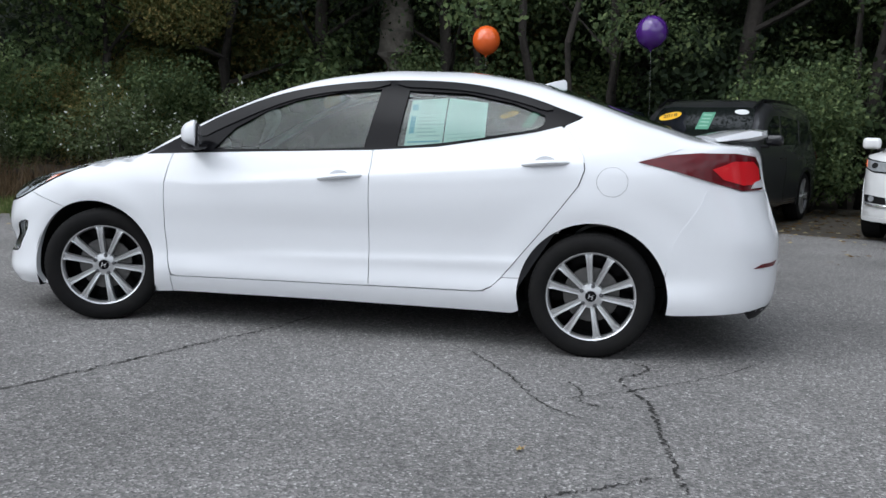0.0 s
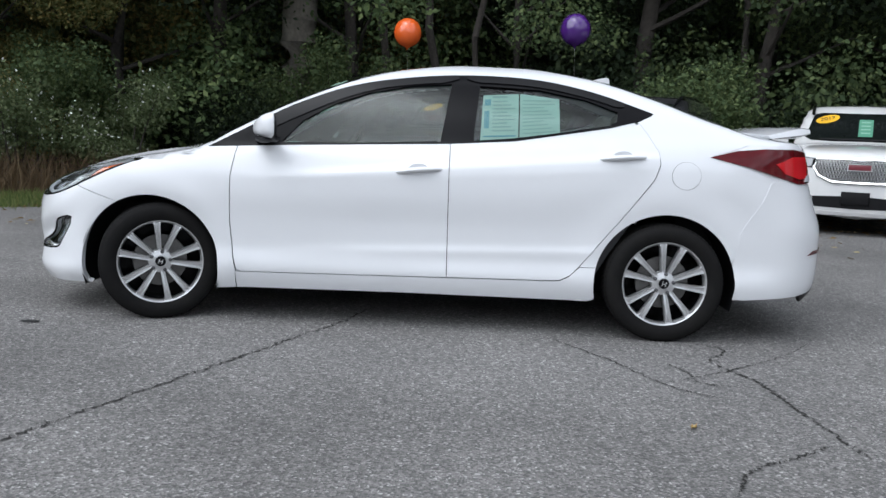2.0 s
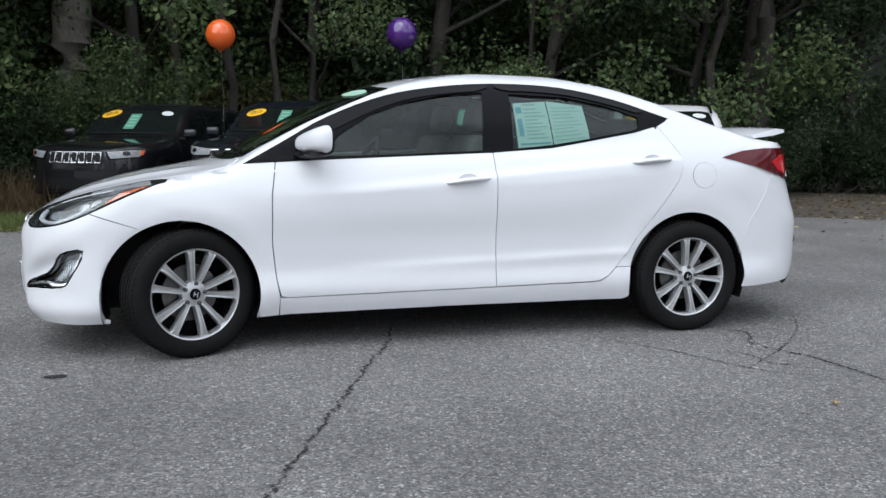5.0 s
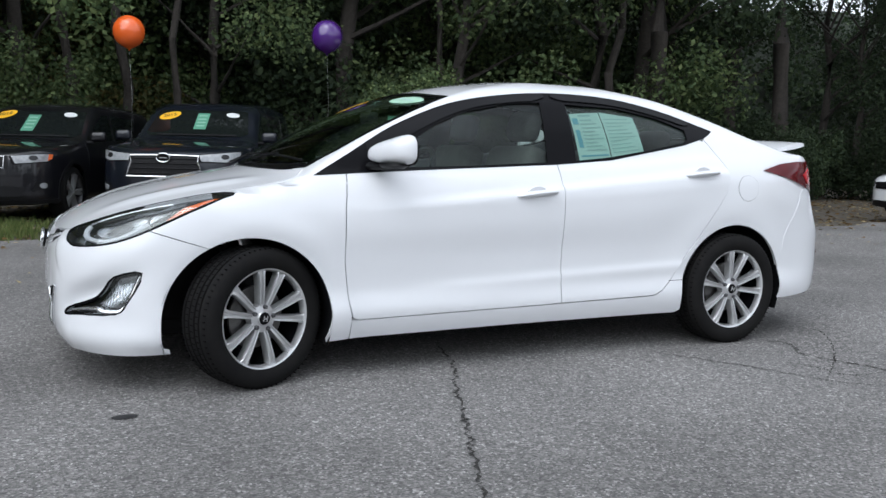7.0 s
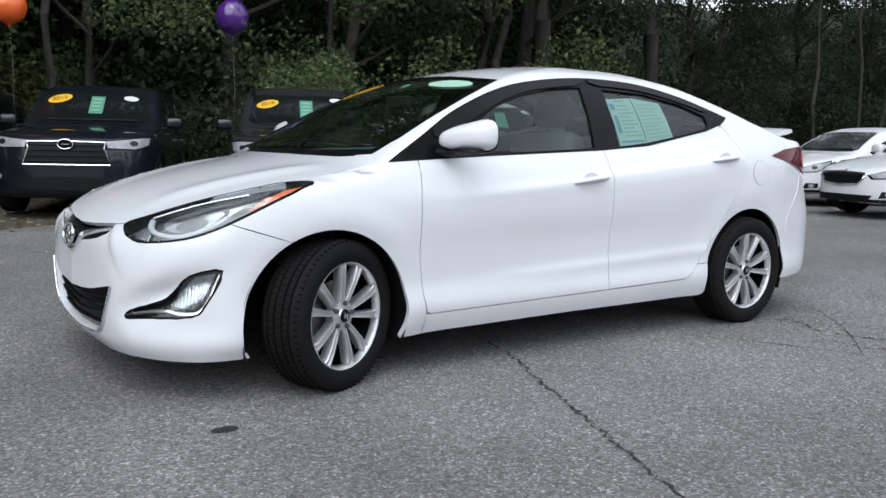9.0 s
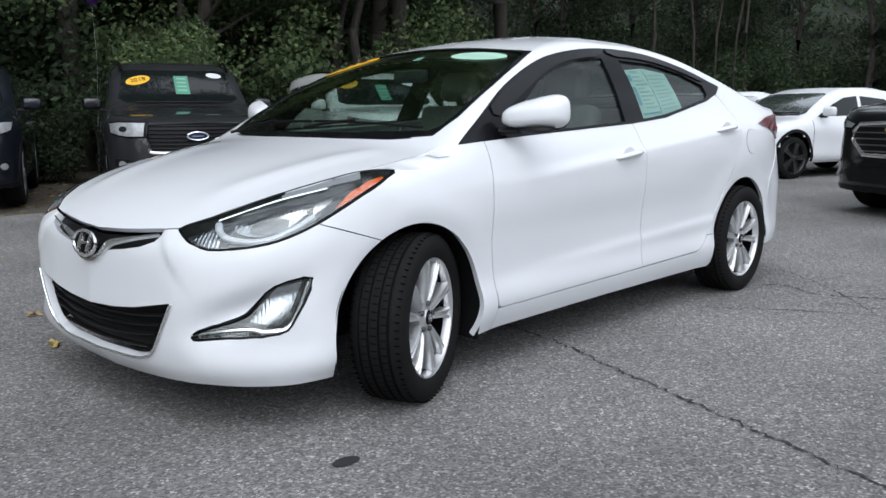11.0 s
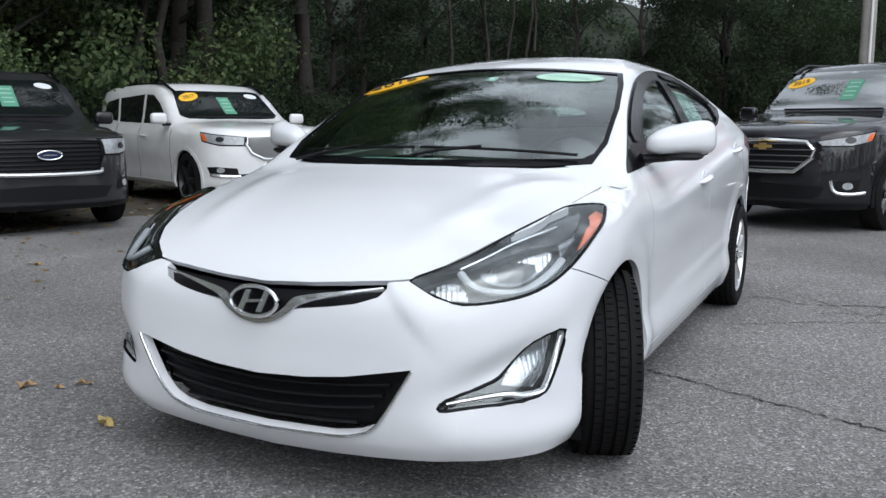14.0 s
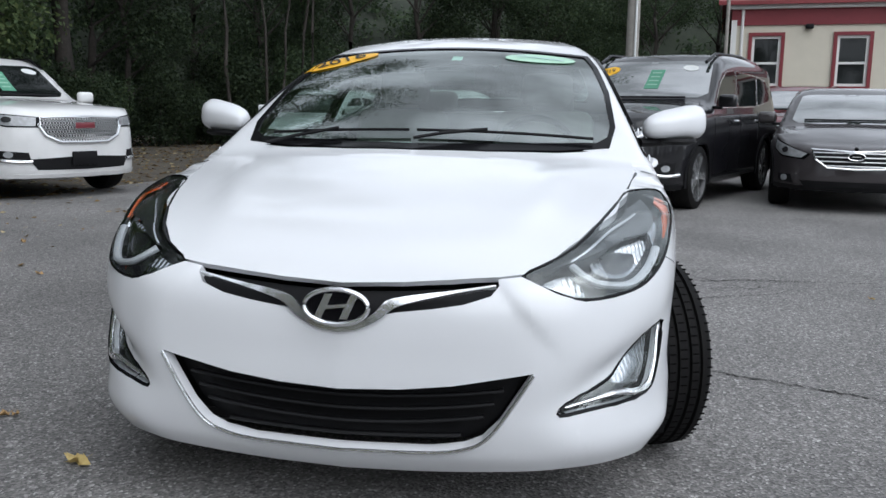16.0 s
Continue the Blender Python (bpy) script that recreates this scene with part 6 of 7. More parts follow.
    if spec.get("price"):
        py, pz = spec["price"]
        pr = part("price_sheet", screen_sheet([(py - 0.09, pz - 0.12), (py + 0.09, pz - 0.12), (py + 0.09, pz + 0.12), (py - 0.09, pz + 0.12)], 0.009), PAPER_PRICE, car, "green price sheet behind the glass")
        for k in range(4):
            part("print_bar", screen_sheet([(py - 0.06, pz + 0.07 - k * 0.05), (py + 0.06, pz + 0.07 - k * 0.05), (py + 0.06, pz + 0.085 - k * 0.05), (py - 0.06, pz + 0.085 - k * 0.05)], 0.014), PAPER_PRINT, pr)
    if spec.get("dealer"):
        dy, dz = spec["dealer"]
        part("dealer_sticker", screen_sheet(ellipse(dy, dz, 0.10, 0.034, 0.1), 0.009), PAPER_WHITE, car, "white oval sticker on the windscreen")
    SOLID.pop()
    car.matrix_basis = m
    return car


PAPER_PRICE = mat("green_price_paper", (0.085, 0.27, 0.175), 0.6)
PAPER_PRINT = mat("pale_print", (0.26, 0.44, 0.34), 0.6)
PAPER_WHITE = mat("white_vinyl", (0.65, 0.67, 0.66), 0.5)
GOLD = mat("gold_badge", (0.75, 0.52, 0.18), 0.3, metal=0.8)
RED_BADGE = mat("red_badge", (0.17, 0.025, 0.035), 0.3, coat=0.6)
BLUE_BADGE = mat("dark_blue_badge", (0.02, 0.03, 0.08), 0.2, coat=0.8)


def on_front_of(spec):
    x0 = spec["front"] + 1.17

    def onto(q):
        a = np.radians(q[:, 0])
        o = np.column_stack([np.full(len(q), x0), np.zeros(len(q)), q[:, 1]])
        return shoot(o, np.column_stack([-np.cos(a), -np.sin(a), 0 * a]), 1.9)
    return onto


def scale_poly(poly, k):
    cx, cz = sum(a for a, _ in poly) / len(poly), sum(z for _, z in poly) / len(poly)
    return [(cx + (a - cx) * k, cz + (z - cz) * (k + 0.12)) for a, z in poly]


def side_tail(spec):
    z, b = spec["belt"], spec["back"]
    return [(b - 0.42, z - 0.02), (b - 0.22, z + 0.03), (b - 0.22, z - 0.16), (b - 0.34, z - 0.14)]


def suv(**over):
    s = dict(half=0.975, front=-0.93, back=3.95, height=1.72, belt=1.06, tumble=0.20, rake=0.35, base=2.86, wheel_r=0.365,
             top=([-1.1, -0.93, -0.80, -0.55, 0.0, 0.42, 0.60, 1.15, 1.45, 2.2, 3.0, 3.6, 3.95, 4.2], [0.78, 0.88, 0.97, 1.04, 1.11, 1.15, 1.22, 1.60, 1.69, 1.73, 1.715, 1.66, 1.58, 1.4]),
             windows=[[(0.72, 1.10), (1.62, 1.12), (1.66, 1.53), (1.42, 1.52), (1.14, 1.40)], [(1.72, 1.12), (2.62, 1.14), (2.72, 1.50), (1.76, 1.535)], [(2.72, 1.15), (3.42, 1.20), (3.30, 1.45), (2.82, 1.50)]],
             screen_z=1.19,
             joints=[(0.52, 0.36, 0.50, 1.04), (1.66, 0.34, 1.68, 1.10), (2.55, 0.75, 2.68, 1.12)], handles=[1.45, 2.48],
             lamp=[(26, 0.86), (44, 0.93), (52, 0.95), (52, 0.86), (40, 0.80), (27, 0.79)],
             grille=[(0, 0.62), (20, 0.63), (23.5, 0.72), (23.5, 0.84), (21, 0.90), (0, 0.91)], mouth=[(0, 0.34), (27, 0.35), (31, 0.47), (0, 0.50)],
             fog=[(34, 0.42), (46, 0.44), (47, 0.55), (36, 0.54)], paint=WHITE)
    s["screen"] = [(0.50, 0.0), (0.50, -0.35), (0.56, -0.66), (0.66, -0.745), (1.10, -0.655), (1.13, -0.55), (1.10, -0.25), (1.09, 0.0)]
    s.update(over)
    return s


def saloon(**over):
    s = suv(half=0.91, front=-0.93, back=3.80, height=1.46, belt=0.93, tumble=0.22, rake=0.2, base=2.80, wheel_r=0.33, round=0.62,
            top=([-1.1, -0.93, -0.80, -0.6, 0.0, 0.30, 0.65, 1.1, 1.5, 2.0, 2.4, 2.8, 3.15, 3.5, 3.8, 4.1], [0.55, 0.66, 0.74, 0.80, 0.93, 0.98, 1.17, 1.37, 1.45, 1.46, 1.42, 1.28, 1.13, 1.09, 1.05, 0.9]),
            windows=[[(0.55, 0.97), (1.55, 0.985), (1.58, 1.30), (1.25, 1.27), (0.95, 1.16)], [(1.64, 0.985), (2.45, 1.02), (2.60, 1.10), (2.25, 1.25), (1.66, 1.30)]],
            screen=[(0.30, 0.0), (0.31, -0.35), (0.37, -0.62), (0.45, -0.69), (1.02, -0.585), (1.06, -0.5), (1.04, -0.25), (1.03, 0.0)], screen_z=1.02,
            joints=[(0.42, 0.32, 0.40, 0.92), (1.60, 0.32, 1.60, 0.97), (2.30, 0.55, 2.55, 0.95)], handles=[1.42, 2.35],
            lamp=[(25, 0.66), (40, 0.74), (54, 0.80), (52, 0.70), (42, 0.63), (28, 0.61)],
            grille=[(0, 0.50), (17, 0.52), (21, 0.60), (22, 0.68), (0, 0.70)], mouth=[(0, 0.24), (24, 0.26), (28, 0.36), (0, 0.36)],
            fog=[(32, 0.32), (44, 0.34), (44, 0.42), (34, 0.42)])
    s.update(over)
    return s


def at(x, y, angle):
    """The pose of a vehicle whose nose is at (x, y) and points along the angle, in degrees from +x."""
    return Matrix.Translation((x, y, 0)) @ Matrix.Rotation(radians(angle - 180), 4, "Z") @ Matrix.Translation((0.93, 0, 0))


BLACK = paint("black_paint", (0.006, 0.006, 0.008))
NAVY = paint("blue_black_paint", (0.006, 0.008, 0.014))
GRAPHITE = paint("dark_grey_paint", (0.025, 0.025, 0.028))
PEARL = paint("pearl_white_paint", (0.74, 0.74, 0.735))
MAROON = paint("maroon_paint", (0.10, 0.012, 0.018))
UMBER = paint("warm_grey_paint", (0.045, 0.040, 0.042))
vehicle("suv", "black compact suv with seven chrome grille slots by the trees", "car", suv(paint=BLACK, half=0.92, height=1.64, belt=1.02, style="slots", grille=[(0, 0.70), (21, 0.705), (21, 0.865), (0, 0.87)], lamp=[(23, 0.86), (38, 0.89), (46, 0.89), (44, 0.80), (25, 0.77)],
        amber=[(44, 0.81), (47, 0.83), (48, 0.89), (45, 0.89)], top=([-1.1, -0.93, -0.80, -0.55, 0.0, 0.42, 0.60, 1.15, 1.45, 2.2, 3.0, 3.6, 3.95, 4.2], [0.72, 0.83, 0.92, 0.985, 1.05, 1.09, 1.16, 1.53, 1.62, 1.65, 1.635, 1.58, 1.50, 1.3]),
        windows=[[(0.72, 1.06), (1.62, 1.08), (1.66, 1.47), (1.42, 1.46), (1.14, 1.34)], [(1.72, 1.08), (2.62, 1.10), (2.72, 1.44), (1.76, 1.475)]], year="2018", year_at=(0.5, 1.44), price=(0.05, 1.32), dealer=(-0.45, 1.45), screen_z=1.13), at(-1.6, 7.9, -115))
vehicle("suv", "black suv with a chrome-barred grille parked by the trees", "car", suv(paint=NAVY, grille=[(0, 0.64), (24, 0.64), (21, 0.84), (22, 0.91), (0, 0.92)], bars=4, bar_mat=PLASTIC, rim_r=0.011, lamp=[(22, 0.92), (44, 0.965), (51, 0.97), (48, 0.88), (38, 0.835), (23, 0.845)],
        badge=("oval", 0.885, 0.085, 0.058, GLOSS_BLACK), year="2015", price=(-0.02, 1.40), dealer=(-0.45, 1.50), handle=CHROME), at(0.62, 7.05, -115))
vehicle("suv", "dark grey suv with a black mesh grille parked by the trees", "car", suv(paint=GRAPHITE, grille=[(0, 0.63), (24, 0.63), (26.5, 0.78), (26.2, 0.93), (0, 0.945)], bars=7, bar_mat=GLOSS_BLACK, grille_rim=GLOSS_BLACK, chin_bar=[(-25, 0.655), (-23, 0.615), (0, 0.605), (23, 0.615), (25, 0.655)], lamp=[(28, 0.945), (44, 0.955), (52, 0.945), (50, 0.84), (38, 0.80), (28.5, 0.80)], clad=PLASTIC,
        badge=("oval", 0.80, 0.115, 0.045, BLUE_BADGE), year="2018", price=(-0.06, 1.42), dealer=(-0.5, 1.55), mirror=BLACK, rails=GLOSS_BLACK, height=1.78, raise_by=0.05), at(3.16, 5.78, -114))
vehicle("suv", "pearl white suv with a chrome mesh grille parked by trees", "car", suv(paint=PEARL, grille=[(0, 0.655), (15, 0.66), (22.5, 0.735), (25.5, 0.85), (24.5, 0.935), (0, 0.95)], style="mesh", top=([-1.1, -0.93, -0.80, -0.55, 0.0, 0.42, 0.60, 1.15, 1.45, 2.2, 3.0, 3.6, 3.95, 4.2], [0.85, 0.96, 1.03, 1.08, 1.125, 1.155, 1.22, 1.60, 1.69, 1.73, 1.715, 1.66, 1.58, 1.4]), rim_r=0.02, badge=("block", 0.85, 0.125, 0.034, RED_BADGE), rims=STEEL_DARK,
        lamp=[(26.5, 0.935), (44, 0.965), (54, 0.99), (52.5, 0.89), (41, 0.845), (27, 0.84)], amber=[(49.5, 0.885), (52.5, 0.895), (54.5, 0.985), (51.5, 0.975)], fog=[(30, 0.46), (48, 0.48), (50, 0.56), (44, 0.565), (31, 0.545)], fog_blade=[(29.5, 0.445), (38, 0.442), (48, 0.462)], plate=0.02, clad=PEARL, year="2017", price=(-0.02, 1.36), dealer=(-0.5, 1.50), bright_edge=0, rails=GLOSS_BLACK), at(6.38, 5.28, -114))
vehicle("suv", "black suv with a chrome-framed grille on the asphalt", "car", suv(paint=BLACK, half=0.99, back=4.20, base=3.07, height=1.88, belt=1.12, raise_by=0.06, top=([-1.1, -0.93, -0.80, -0.55, 0.0, 0.42, 0.60, 1.15, 1.45, 2.2, 3.0, 3.6, 3.95, 4.2], [0.86, 0.96, 1.05, 1.12, 1.19, 1.23, 1.30, 1.69, 1.78, 1.82, 1.80, 1.74, 1.66, 1.5]), grille=[(0, 0.62), (17, 0.625), (25, 0.77), (25.5, 0.85), (22, 0.93), (0, 0.95)], bars=5, rim_r=0.022, badge=("cross", 0.88, 0.10, 0.035, GOLD), bar_mat=ALLOY_DARK,
        lamp=[(27, 0.93), (44, 0.99), (54, 1.03), (52, 0.94), (42, 0.895), (29, 0.89)], amber=[(49, 0.935), (52, 0.945), (54, 1.02), (51, 1.01)], fog_blade=[(33.5, 0.54), (35.5, 0.43), (42, 0.405), (50, 0.42)], year="2019", year_at=(0.58, 1.60), price=(-0.1, 1.50), dealer=(-0.5, 1.64), bright_edge=1, lit=1, handle=CHROME, rails=GLOSS_BLACK, rims=CHROME,
        screen=[(0.50, 0.0), (0.50, -0.38), (0.56, -0.74), (0.66, -0.83), (1.12, -0.74), (1.16, -0.62), (1.13, -0.25), (1.12, 0.0)], screen_z=1.27,
        windows=[[(0.72, 1.16), (1.72, 1.18), (1.76, 1.63), (1.42, 1.61), (1.14, 1.49)], [(1.82, 1.18), (2.75, 1.20), (2.85, 1.60), (1.86, 1.63)], [(2.85, 1.21), (3.60, 1.28), (3.45, 1.54), (2.95, 1.60)]]), at(6.87, -0.54, 157))
vehicle("sedan", "dark grey four-door sedan with a wide barred grille", "car", saloon(paint=UMBER, badge=("oval", 0.64, 0.085, 0.04, GLOSS_BLACK), grille=[(0, 0.50), (14, 0.51), (20, 0.60), (23.5, 0.71), (0, 0.69)], bars=4, lit=1, rim_r=0.014), at(7.25, -3.45, 168))
vehicle("suv", "maroon suv parked behind the black one near the building", "car", suv(paint=MAROON, lit=1), at(15.0, -4.4, 165))
vehicle("sedan", "white four-door sedan with a black grille by the trees", "car", saloon(paint=WHITE, grille=[(0, 0.57), (20, 0.58), (22, 0.66), (0, 0.68)], bars=2, bar_mat=PLASTIC, grille_rim=GLOSS_BLACK, lit=1), at(12.3, 5.45, 168))
vehicle("sedan", "white four-door sedan with dark wheels beside another", "car", saloon(paint=WHITE, rims=STEEL_DARK, lit=1, bar_mat=PLASTIC, bars=2), at(10.9, 3.3, 160))

# ---- things on and round the white sedan ----
def sedan_sheet_thing(name, label, category, poly, onto, out, material, cell=0.06):
    return tagged(part(name, sheet(poly, onto, cell, out, 0.002), material), label, category)


papers = sedan_sheet_thing("window_sticker", "pale green price papers behind the rear door glass", "paper", [(1.690, 1.035), (1.893, 1.050), (1.893, 1.298), (1.700, 1.283)], on_side, -0.018, PAPER_GREEN)
def strip(x0, z0, x1, z1, material, out=-0.0155):
    part("print", sheet([(x0, z0), (x1, z0 + 0.03 * (x1 - x0) * 2), (x1, z1 + 0.03 * (x1 - x0) * 2), (x0, z1)], on_side, 0.05, out, 0.0), material, papers)
strip(1.708, 1.225, 1.742, 1.258, PAPER_BLUE)
strip(1.708, 1.10, 1.735, 1.195, PAPER_BLUE)
for k in range(9):
    strip(1.752, 1.085 + k * 0.020, 1.875 - (k % 3) * 0.022, 1.092 + k * 0.020, PAPER_INK)
strip(1.706, 1.052, 1.88, 1.060, PAPER_BLUE)
strip(1.752, 1.268, 1.83, 1.279, PAPER_INK)
papers2 = sedan_sheet_thing("window_sticker", "second pale green sheet of print behind the glass", "paper", [(1.900, 1.050), (2.115, 1.082), (2.112, 1.278), (1.900, 1.300)], on_side, -0.018, PAPER_GREEN)
for k in range(10):
    part("print", sheet([(1.915, 1.078 + k * 0.020), (2.09 - (k % 4) * 0.02, 1.096 + k * 0.0185), (2.09 - (k % 4) * 0.02, 1.1005 + k * 0.0185), (1.915, 1.0825 + k * 0.020)], on_side, 0.06, -0.0155, 0.0), PAPER_INK, papers2)


def glass_frame(x, y):
    p = on_top(np.array([(x, y)]))
    n = grad(p)[0]
    up = Vector((1, 0, 0)) - Vector(n) * n[0]
    up.normalize()
    right = up.cross(Vector(n))
    rot = Matrix((right, up, Vector(n))).transposed().to_4x4()
    return Matrix.Translation(Vector(p[0]) + Vector(n) * 0.002) @ rot


year = tagged(part("year_sticker", sheet(ellipse(0.858, 0.50, 0.056, 0.165, 0.36), on_top, 0.03, 0.001, 0.002), YELLOW), "yellow oval year sticker on the windscreen", "sticker")
words("2016", 0.115, glass_frame(0.858, 0.50) @ Matrix.Translation((0, 0, 0.003)) @ Matrix.Rotation(0.36, 4, "Z") @ Matrix.Diagonal((1.0, 0.9, 1, 1)), INK, year)
green = tagged(part("sticker", sheet(ellipse(0.865, -0.38, 0.05, 0.15, 0.16), on_top, 0.03, 0.001, 0.002), STICKER_GREEN), "pale green oval sticker on the windscreen", "sticker")
part("sticker_print", sheet([(0.858, -0.48), (0.872, -0.48), (0.872, -0.28), (0.858, -0.28)], on_top, 0.04, 0.0035, 0.0), PAPER_INK, green)
inspect = tagged(part("inspection_sticker", sheet([(0.80, -0.05), (0.85, -0.05), (0.85, -0.005), (0.80, -0.005)], on_top, 0.03, -0.008, 0.0), PAPER_GREEN), "small pale inspection sticker on the glass", "sticker")
tagged(part("paper", place(box(0.20, 0.34, 0.006, (0.50, -0.16, 0.958), 0.002), Matrix()), PAPER_GREEN), "pale green papers lying on the dashboard", "paper")
tagged(part("paper", place(box(0.22, 0.42, 0.006, (0.52, 0.34, 0.960), 0.002), Matrix()), PAPER_GREEN), "pale green sheet lying on the dashboard", "paper")

# balloons on strings
def balloon(x, y, z, r, material, label):
    b = thing("balloon", label, "balloon", Matrix.Translation((x, y, z)))
    prof = [(0.001, 1.0)] + [(math.sin(t) * (1 + 0.0 * t), math.cos(t)) for t in np.linspace(0.12, 2.75, 22)] + [(0.10, -1.04), (0.04, -1.10), (0.07, -1.16), (0.001, -1.165)]
    part("skin", place(lathe([(rr * r, h * r * 1.04) for rr, h in prof], 32, "z"), Matrix()), material, b)
    part("string", tube([(0, 0, -1.16 * r), (0.03, 0.01, -1.0), (0.0, 0.05, -1.9), (0.05, 0.0, -z + 0.9 + 0.6)], 0.0009, 4), PAPER_WHITE, b)
    return b


ORANGE_SKIN = mat("orange_latex", (0.80, 0.13, 0.02), 0.2, coat=0.7)
PURPLE_SKIN = mat("purple_latex", (0.065, 0.015, 0.17), 0.18, coat=0.8)
balloon(0.478, 9.558, 2.736, 0.235, ORANGE_SKIN, "round orange balloon on a string over a parked car")
balloon(3.156, 8.155, 2.714, 0.235, PURPLE_SKIN, "round purple balloon on a string over a parked car")

# utility pole and the low building
pole = thing("utility_pole", "weathered grey wooden utility pole behind the cars", "pole", Matrix.Translation((17.3, -1.32, 0)))
POLE_WOOD = mat("grey_pole_wood", (0.36, 0.34, 0.31), 0.9, vary=0.35, scale=10, bump=0.6, bump_scale=50)
part("shaft", tube([(0, 0, -0.2), (0.02, 0, 3), (0.04, 0.02, 9.5)], lambda t: 0.155 - 0.03 * t, 16), POLE_WOOD, pole)
part("cable_guard", tube([(-0.16, -0.06, 0), (-0.15, -0.05, 6)], 0.025, 8), PAPER_WHITE, pole, "pale conduit up the pole")
thin = thing("flag_pole", "thin grey metal pole near the building corner", "pole", Matrix.Translation((20.4, -3.75, 0)))
part("shaft", tube([(0, 0, 0), (0.05, 0, 7.0)], 0.045, 10), POLE_WOOD, thin)

CREAM = mat("cream_siding", (0.62, 0.58, 0.48), 0.8, vary=0.08, scale=3, bump=0.15, bump_scale=20)
RED_TRIM = mat("dark_red_paint", (0.20, 0.022, 0.03), 0.55, vary=0.15, scale=8)
RED_ROOF = mat("red_metal_roof", (0.22, 0.03, 0.035), 0.45, vary=0.2, scale=5)
WHITE_TRIM = mat("white_trim", (0.72, 0.72, 0.70), 0.6, vary=0.05, scale=5)
house = thing("building", "cream single-storey building with red trim and roof", "building", Matrix.Translation((22.0, -4.07, 0)) @ Matrix.Rotation(radians(-8), 4, "Z"))
# the front wall faces -x and runs along -y; openings are left between its pieces
WINS = [(-0.55, -1.28), (-2.65, -3.42), (-6.4, -7.15), (-9.6, -10.35)]
ys = [0.0] + [v for w in WINS for v in w] + [-13.0]
for a, b in zip(ys[::2], ys[1::2]):
    part("wall", box(0.2, a - b, 3.55, (0.1, (a + b) / 2, 1.775)), CREAM, house)
for a, b in WINS:
    part("wall", box(0.2, a - b, 1.82, (0.1, (a + b) / 2, 0.91)), CREAM, house)
    part("wall", box(0.2, a - b, 0.42, (0.1, (a + b) / 2, 3.34)), CREAM, house)
part("wall", box(8, 0.2, 3.55, (4.2, -0.1, 1.775)), CREAM, house)
part("wall", box(8, 0.2, 3.55, (4.2, -12.9, 1.775)), CREAM, house)
for k, (a, b) in enumerate(WINS):
    c, w = (a + b) / 2, a - b
    win = part("window", ring_frame(b - 0.09, a + 0.09, 1.73, 3.22, 0.09, -0.06, 0.0), RED_TRIM, house, "sash window with a red surround")
    part("sash", ring_frame(b, a, 1.82, 3.13, 0.07, 0.005, 0.055), WHITE_TRIM, win)
    part("meeting_rail", box(0.05, w - 0.14, 0.06, (0.03, c, 2.42)), WHITE_TRIM, win)
    for zz in (2.14, 2.75):
        part("pane", box(0.01, w - 0.12, 0.58, (0.06, c, zz)), FAR_GLASS, win)
part("corner_trim", box(0.06, 0.14, 3.55, (-0.03, -0.07, 1.775)), WHITE_TRIM, house)
part("frieze", box(0.05, 13.0, 0.42, (-0.03, -6.5, 3.62)), RED_TRIM, house)
part("gutter", box(0.14, 13.2, 0.11, (-0.12, -6.5, 3.88), 0.02), WHITE_TRIM, house)
part("downpipe", tube([(-0.06, -0.28, 0.1), (-0.06, -0.28, 3.85)], 0.04, 8), WHITE_TRIM, house)
part("roof", slab([(-0.35, 3.92), (4.1, 5.4), (8.6, 3.92), (8.6, 4.02), (4.1, 5.52), (-0.35, 4.02)], 0.35, -13.3, "xz"), RED_ROOF, house)
part("wall_lamp", box(0.14, 0.20, 0.12, (-0.12, -1.95, 3.36), 0.02), PLASTIC, house, "small outdoor wall lamp")

# leaves and the drain spot on the asphalt
tagged(part("stain", place(lathe([(0.001, 0.0046), (0.035, 0.0046), (0.05, 0.0042)], 20, "z"), Matrix.Translation((-0.609, -1.104, 0)) @ Matrix.Diagonal((1.0, 0.6, 1, 1))), mat("oily_patch", (0.02, 0.02, 0.021), 0.7, vary=0.4, scale=50)), "small dark oily patch on the asphalt", "stain")
YELLOW_LEAF = mat("yellow_fallen_leaf", (0.55, 0.42, 0.16), 0.7, vary=0.4, scale=60)
BROWN_LEAF = mat("brown_fallen_leaf", (0.42, 0.27, 0.12), 0.8, vary=0.4, scale=60)


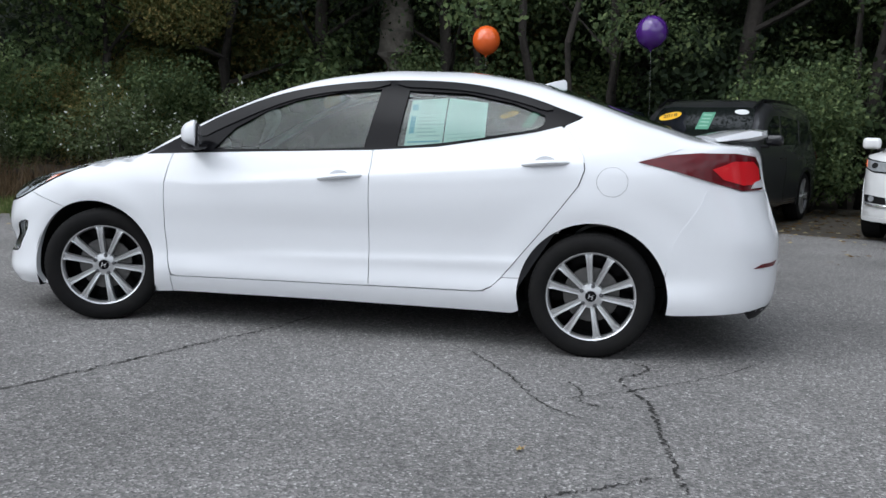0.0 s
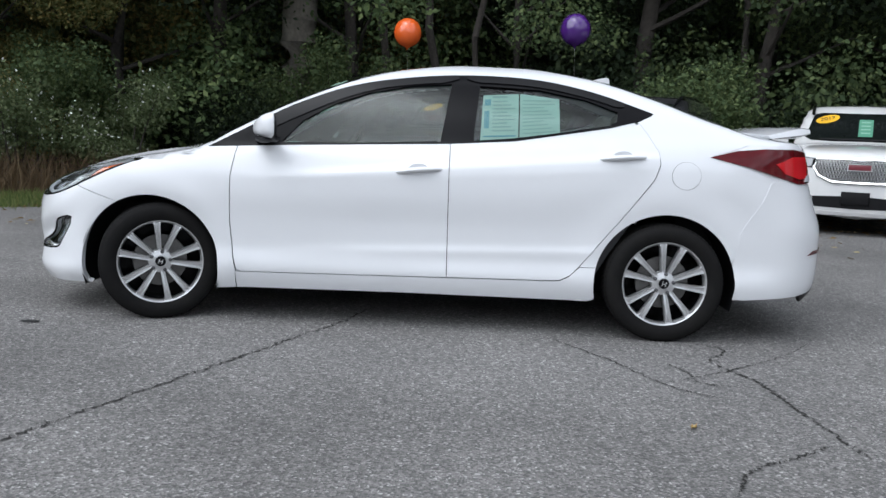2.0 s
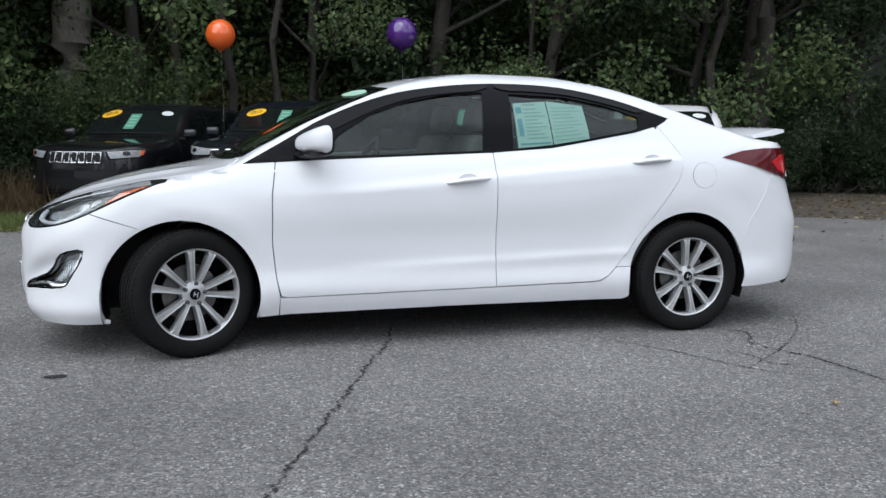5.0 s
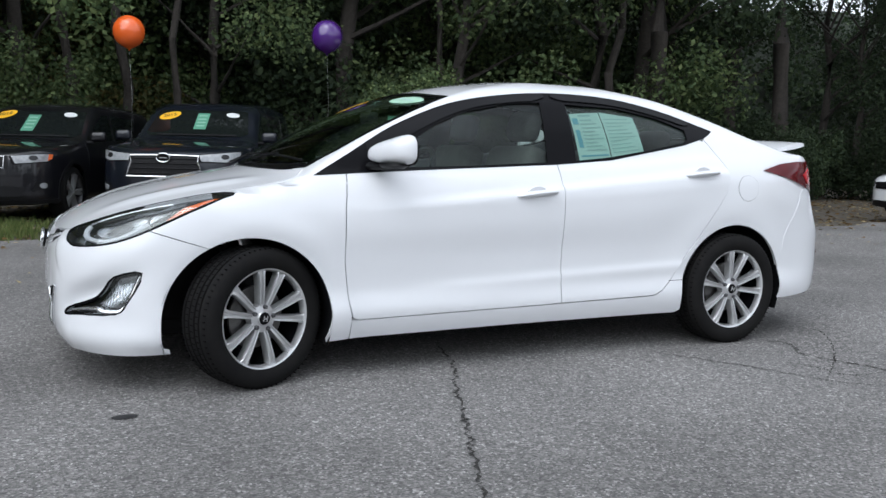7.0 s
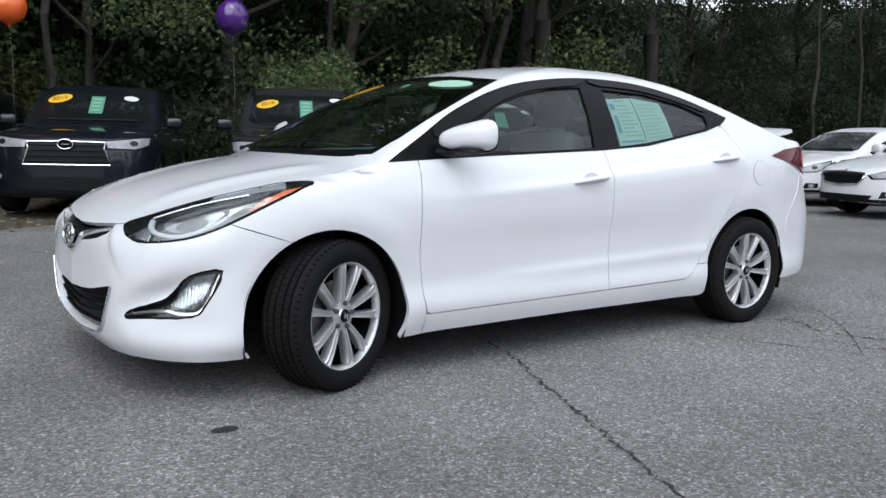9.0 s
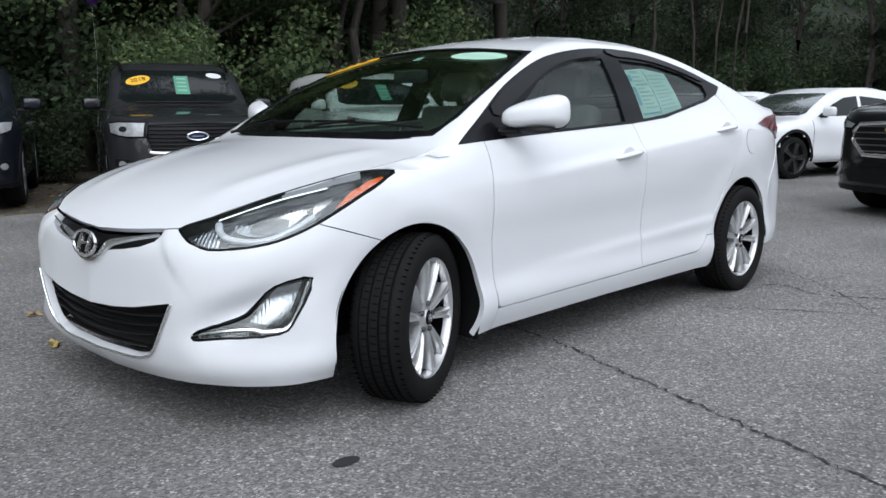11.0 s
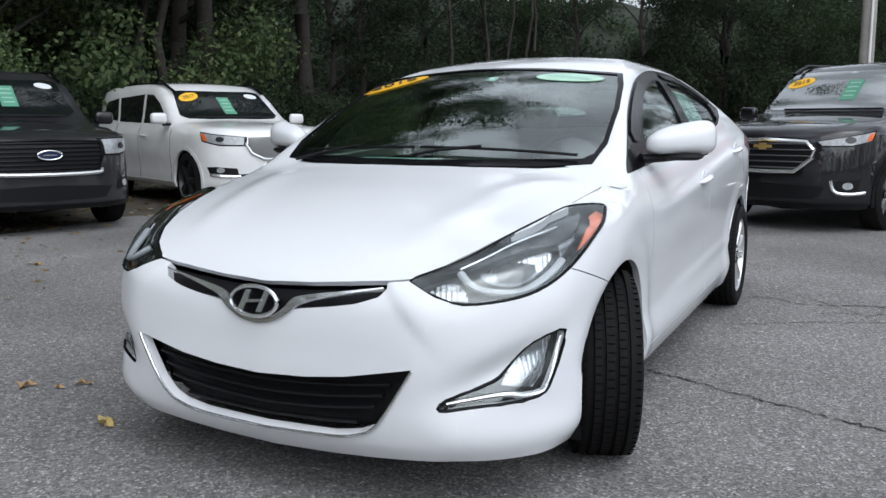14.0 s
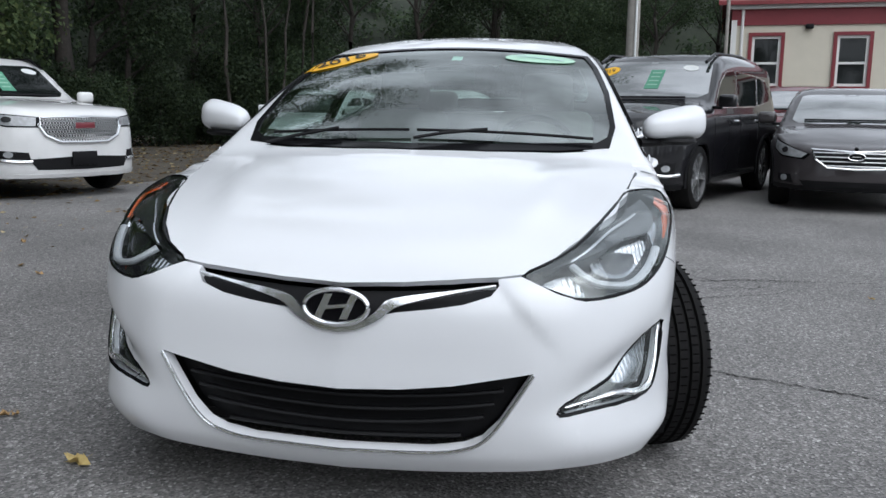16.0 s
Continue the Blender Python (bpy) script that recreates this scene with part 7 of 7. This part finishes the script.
def fallen_leaf(x, y, s, turn, material):
    bm = bmesh.new()
    out = []
    for k in range(10):
        a = 2 * math.pi * k / 10
        r = s * (1.0 if k in (0, 5) else (0.55 if k % 2 else 0.42))
        out.append(bm.verts.new((r * math.cos(a), r * math.sin(a) * 0.8, 0.004 + 0.012 * (k % 3) * s / 0.05)))
    c = bm.verts.new((0, 0, 0.005))
    for k in range(10):
        bm.faces.new((c, out[k], out[(k + 1) % 10]))
    ob = part("leaf", place(bm, Matrix.Translation((x, y, 0.004)) @ Matrix.Rotation(turn, 4, "Z")), material)
    return tagged(ob, "yellow fallen leaf lying on the asphalt" if material is YELLOW_LEAF else "brown fallen leaf lying on the asphalt", "leaf", "fallen leaves")


fallen_leaf(2.517, -2.311, 0.022, 2.0, YELLOW_LEAF)
fallen_leaf(-0.292, -2.644, 0.024, 3.0, YELLOW_LEAF)
fallen_leaf(2.524, -2.300, 0.025, 4.0, BROWN_LEAF)
fallen_leaf(-0.441, 1.589, 0.045, 5.5, BROWN_LEAF)
fallen_leaf(-0.624, 0.913, 0.03, 5.0, YELLOW_LEAF)
fallen_leaf(-0.635, 0.904, 0.05, 4.5, YELLOW_LEAF)
fallen_leaf(-0.629, 0.907, 0.045, 2.0, YELLOW_LEAF)
fallen_leaf(-0.304, 1.363, 0.03, 1.0, BROWN_LEAF)
fallen_leaf(-0.467, 1.582, 0.03, 3.5, BROWN_LEAF)
fallen_leaf(-0.640, 0.909, 0.05, 4.5, YELLOW_LEAF)
fallen_leaf(-0.315, 1.394, 0.04, 2.5, BROWN_LEAF)
fallen_leaf(2.028, 2.890, 0.04, 4.5, BROWN_LEAF)
fallen_leaf(3.176, 3.827, 0.05, 4.0, BROWN_LEAF)
fallen_leaf(-0.402, 1.440, 0.03, 5.0, BROWN_LEAF)
fallen_leaf(2.168, 3.457, 0.04, 1.5, BROWN_LEAF)
fallen_leaf(1.780, 4.279, 0.05, 4.5, BROWN_LEAF)
fallen_leaf(2.557, 5.476, 0.05, 3.5, BROWN_LEAF)
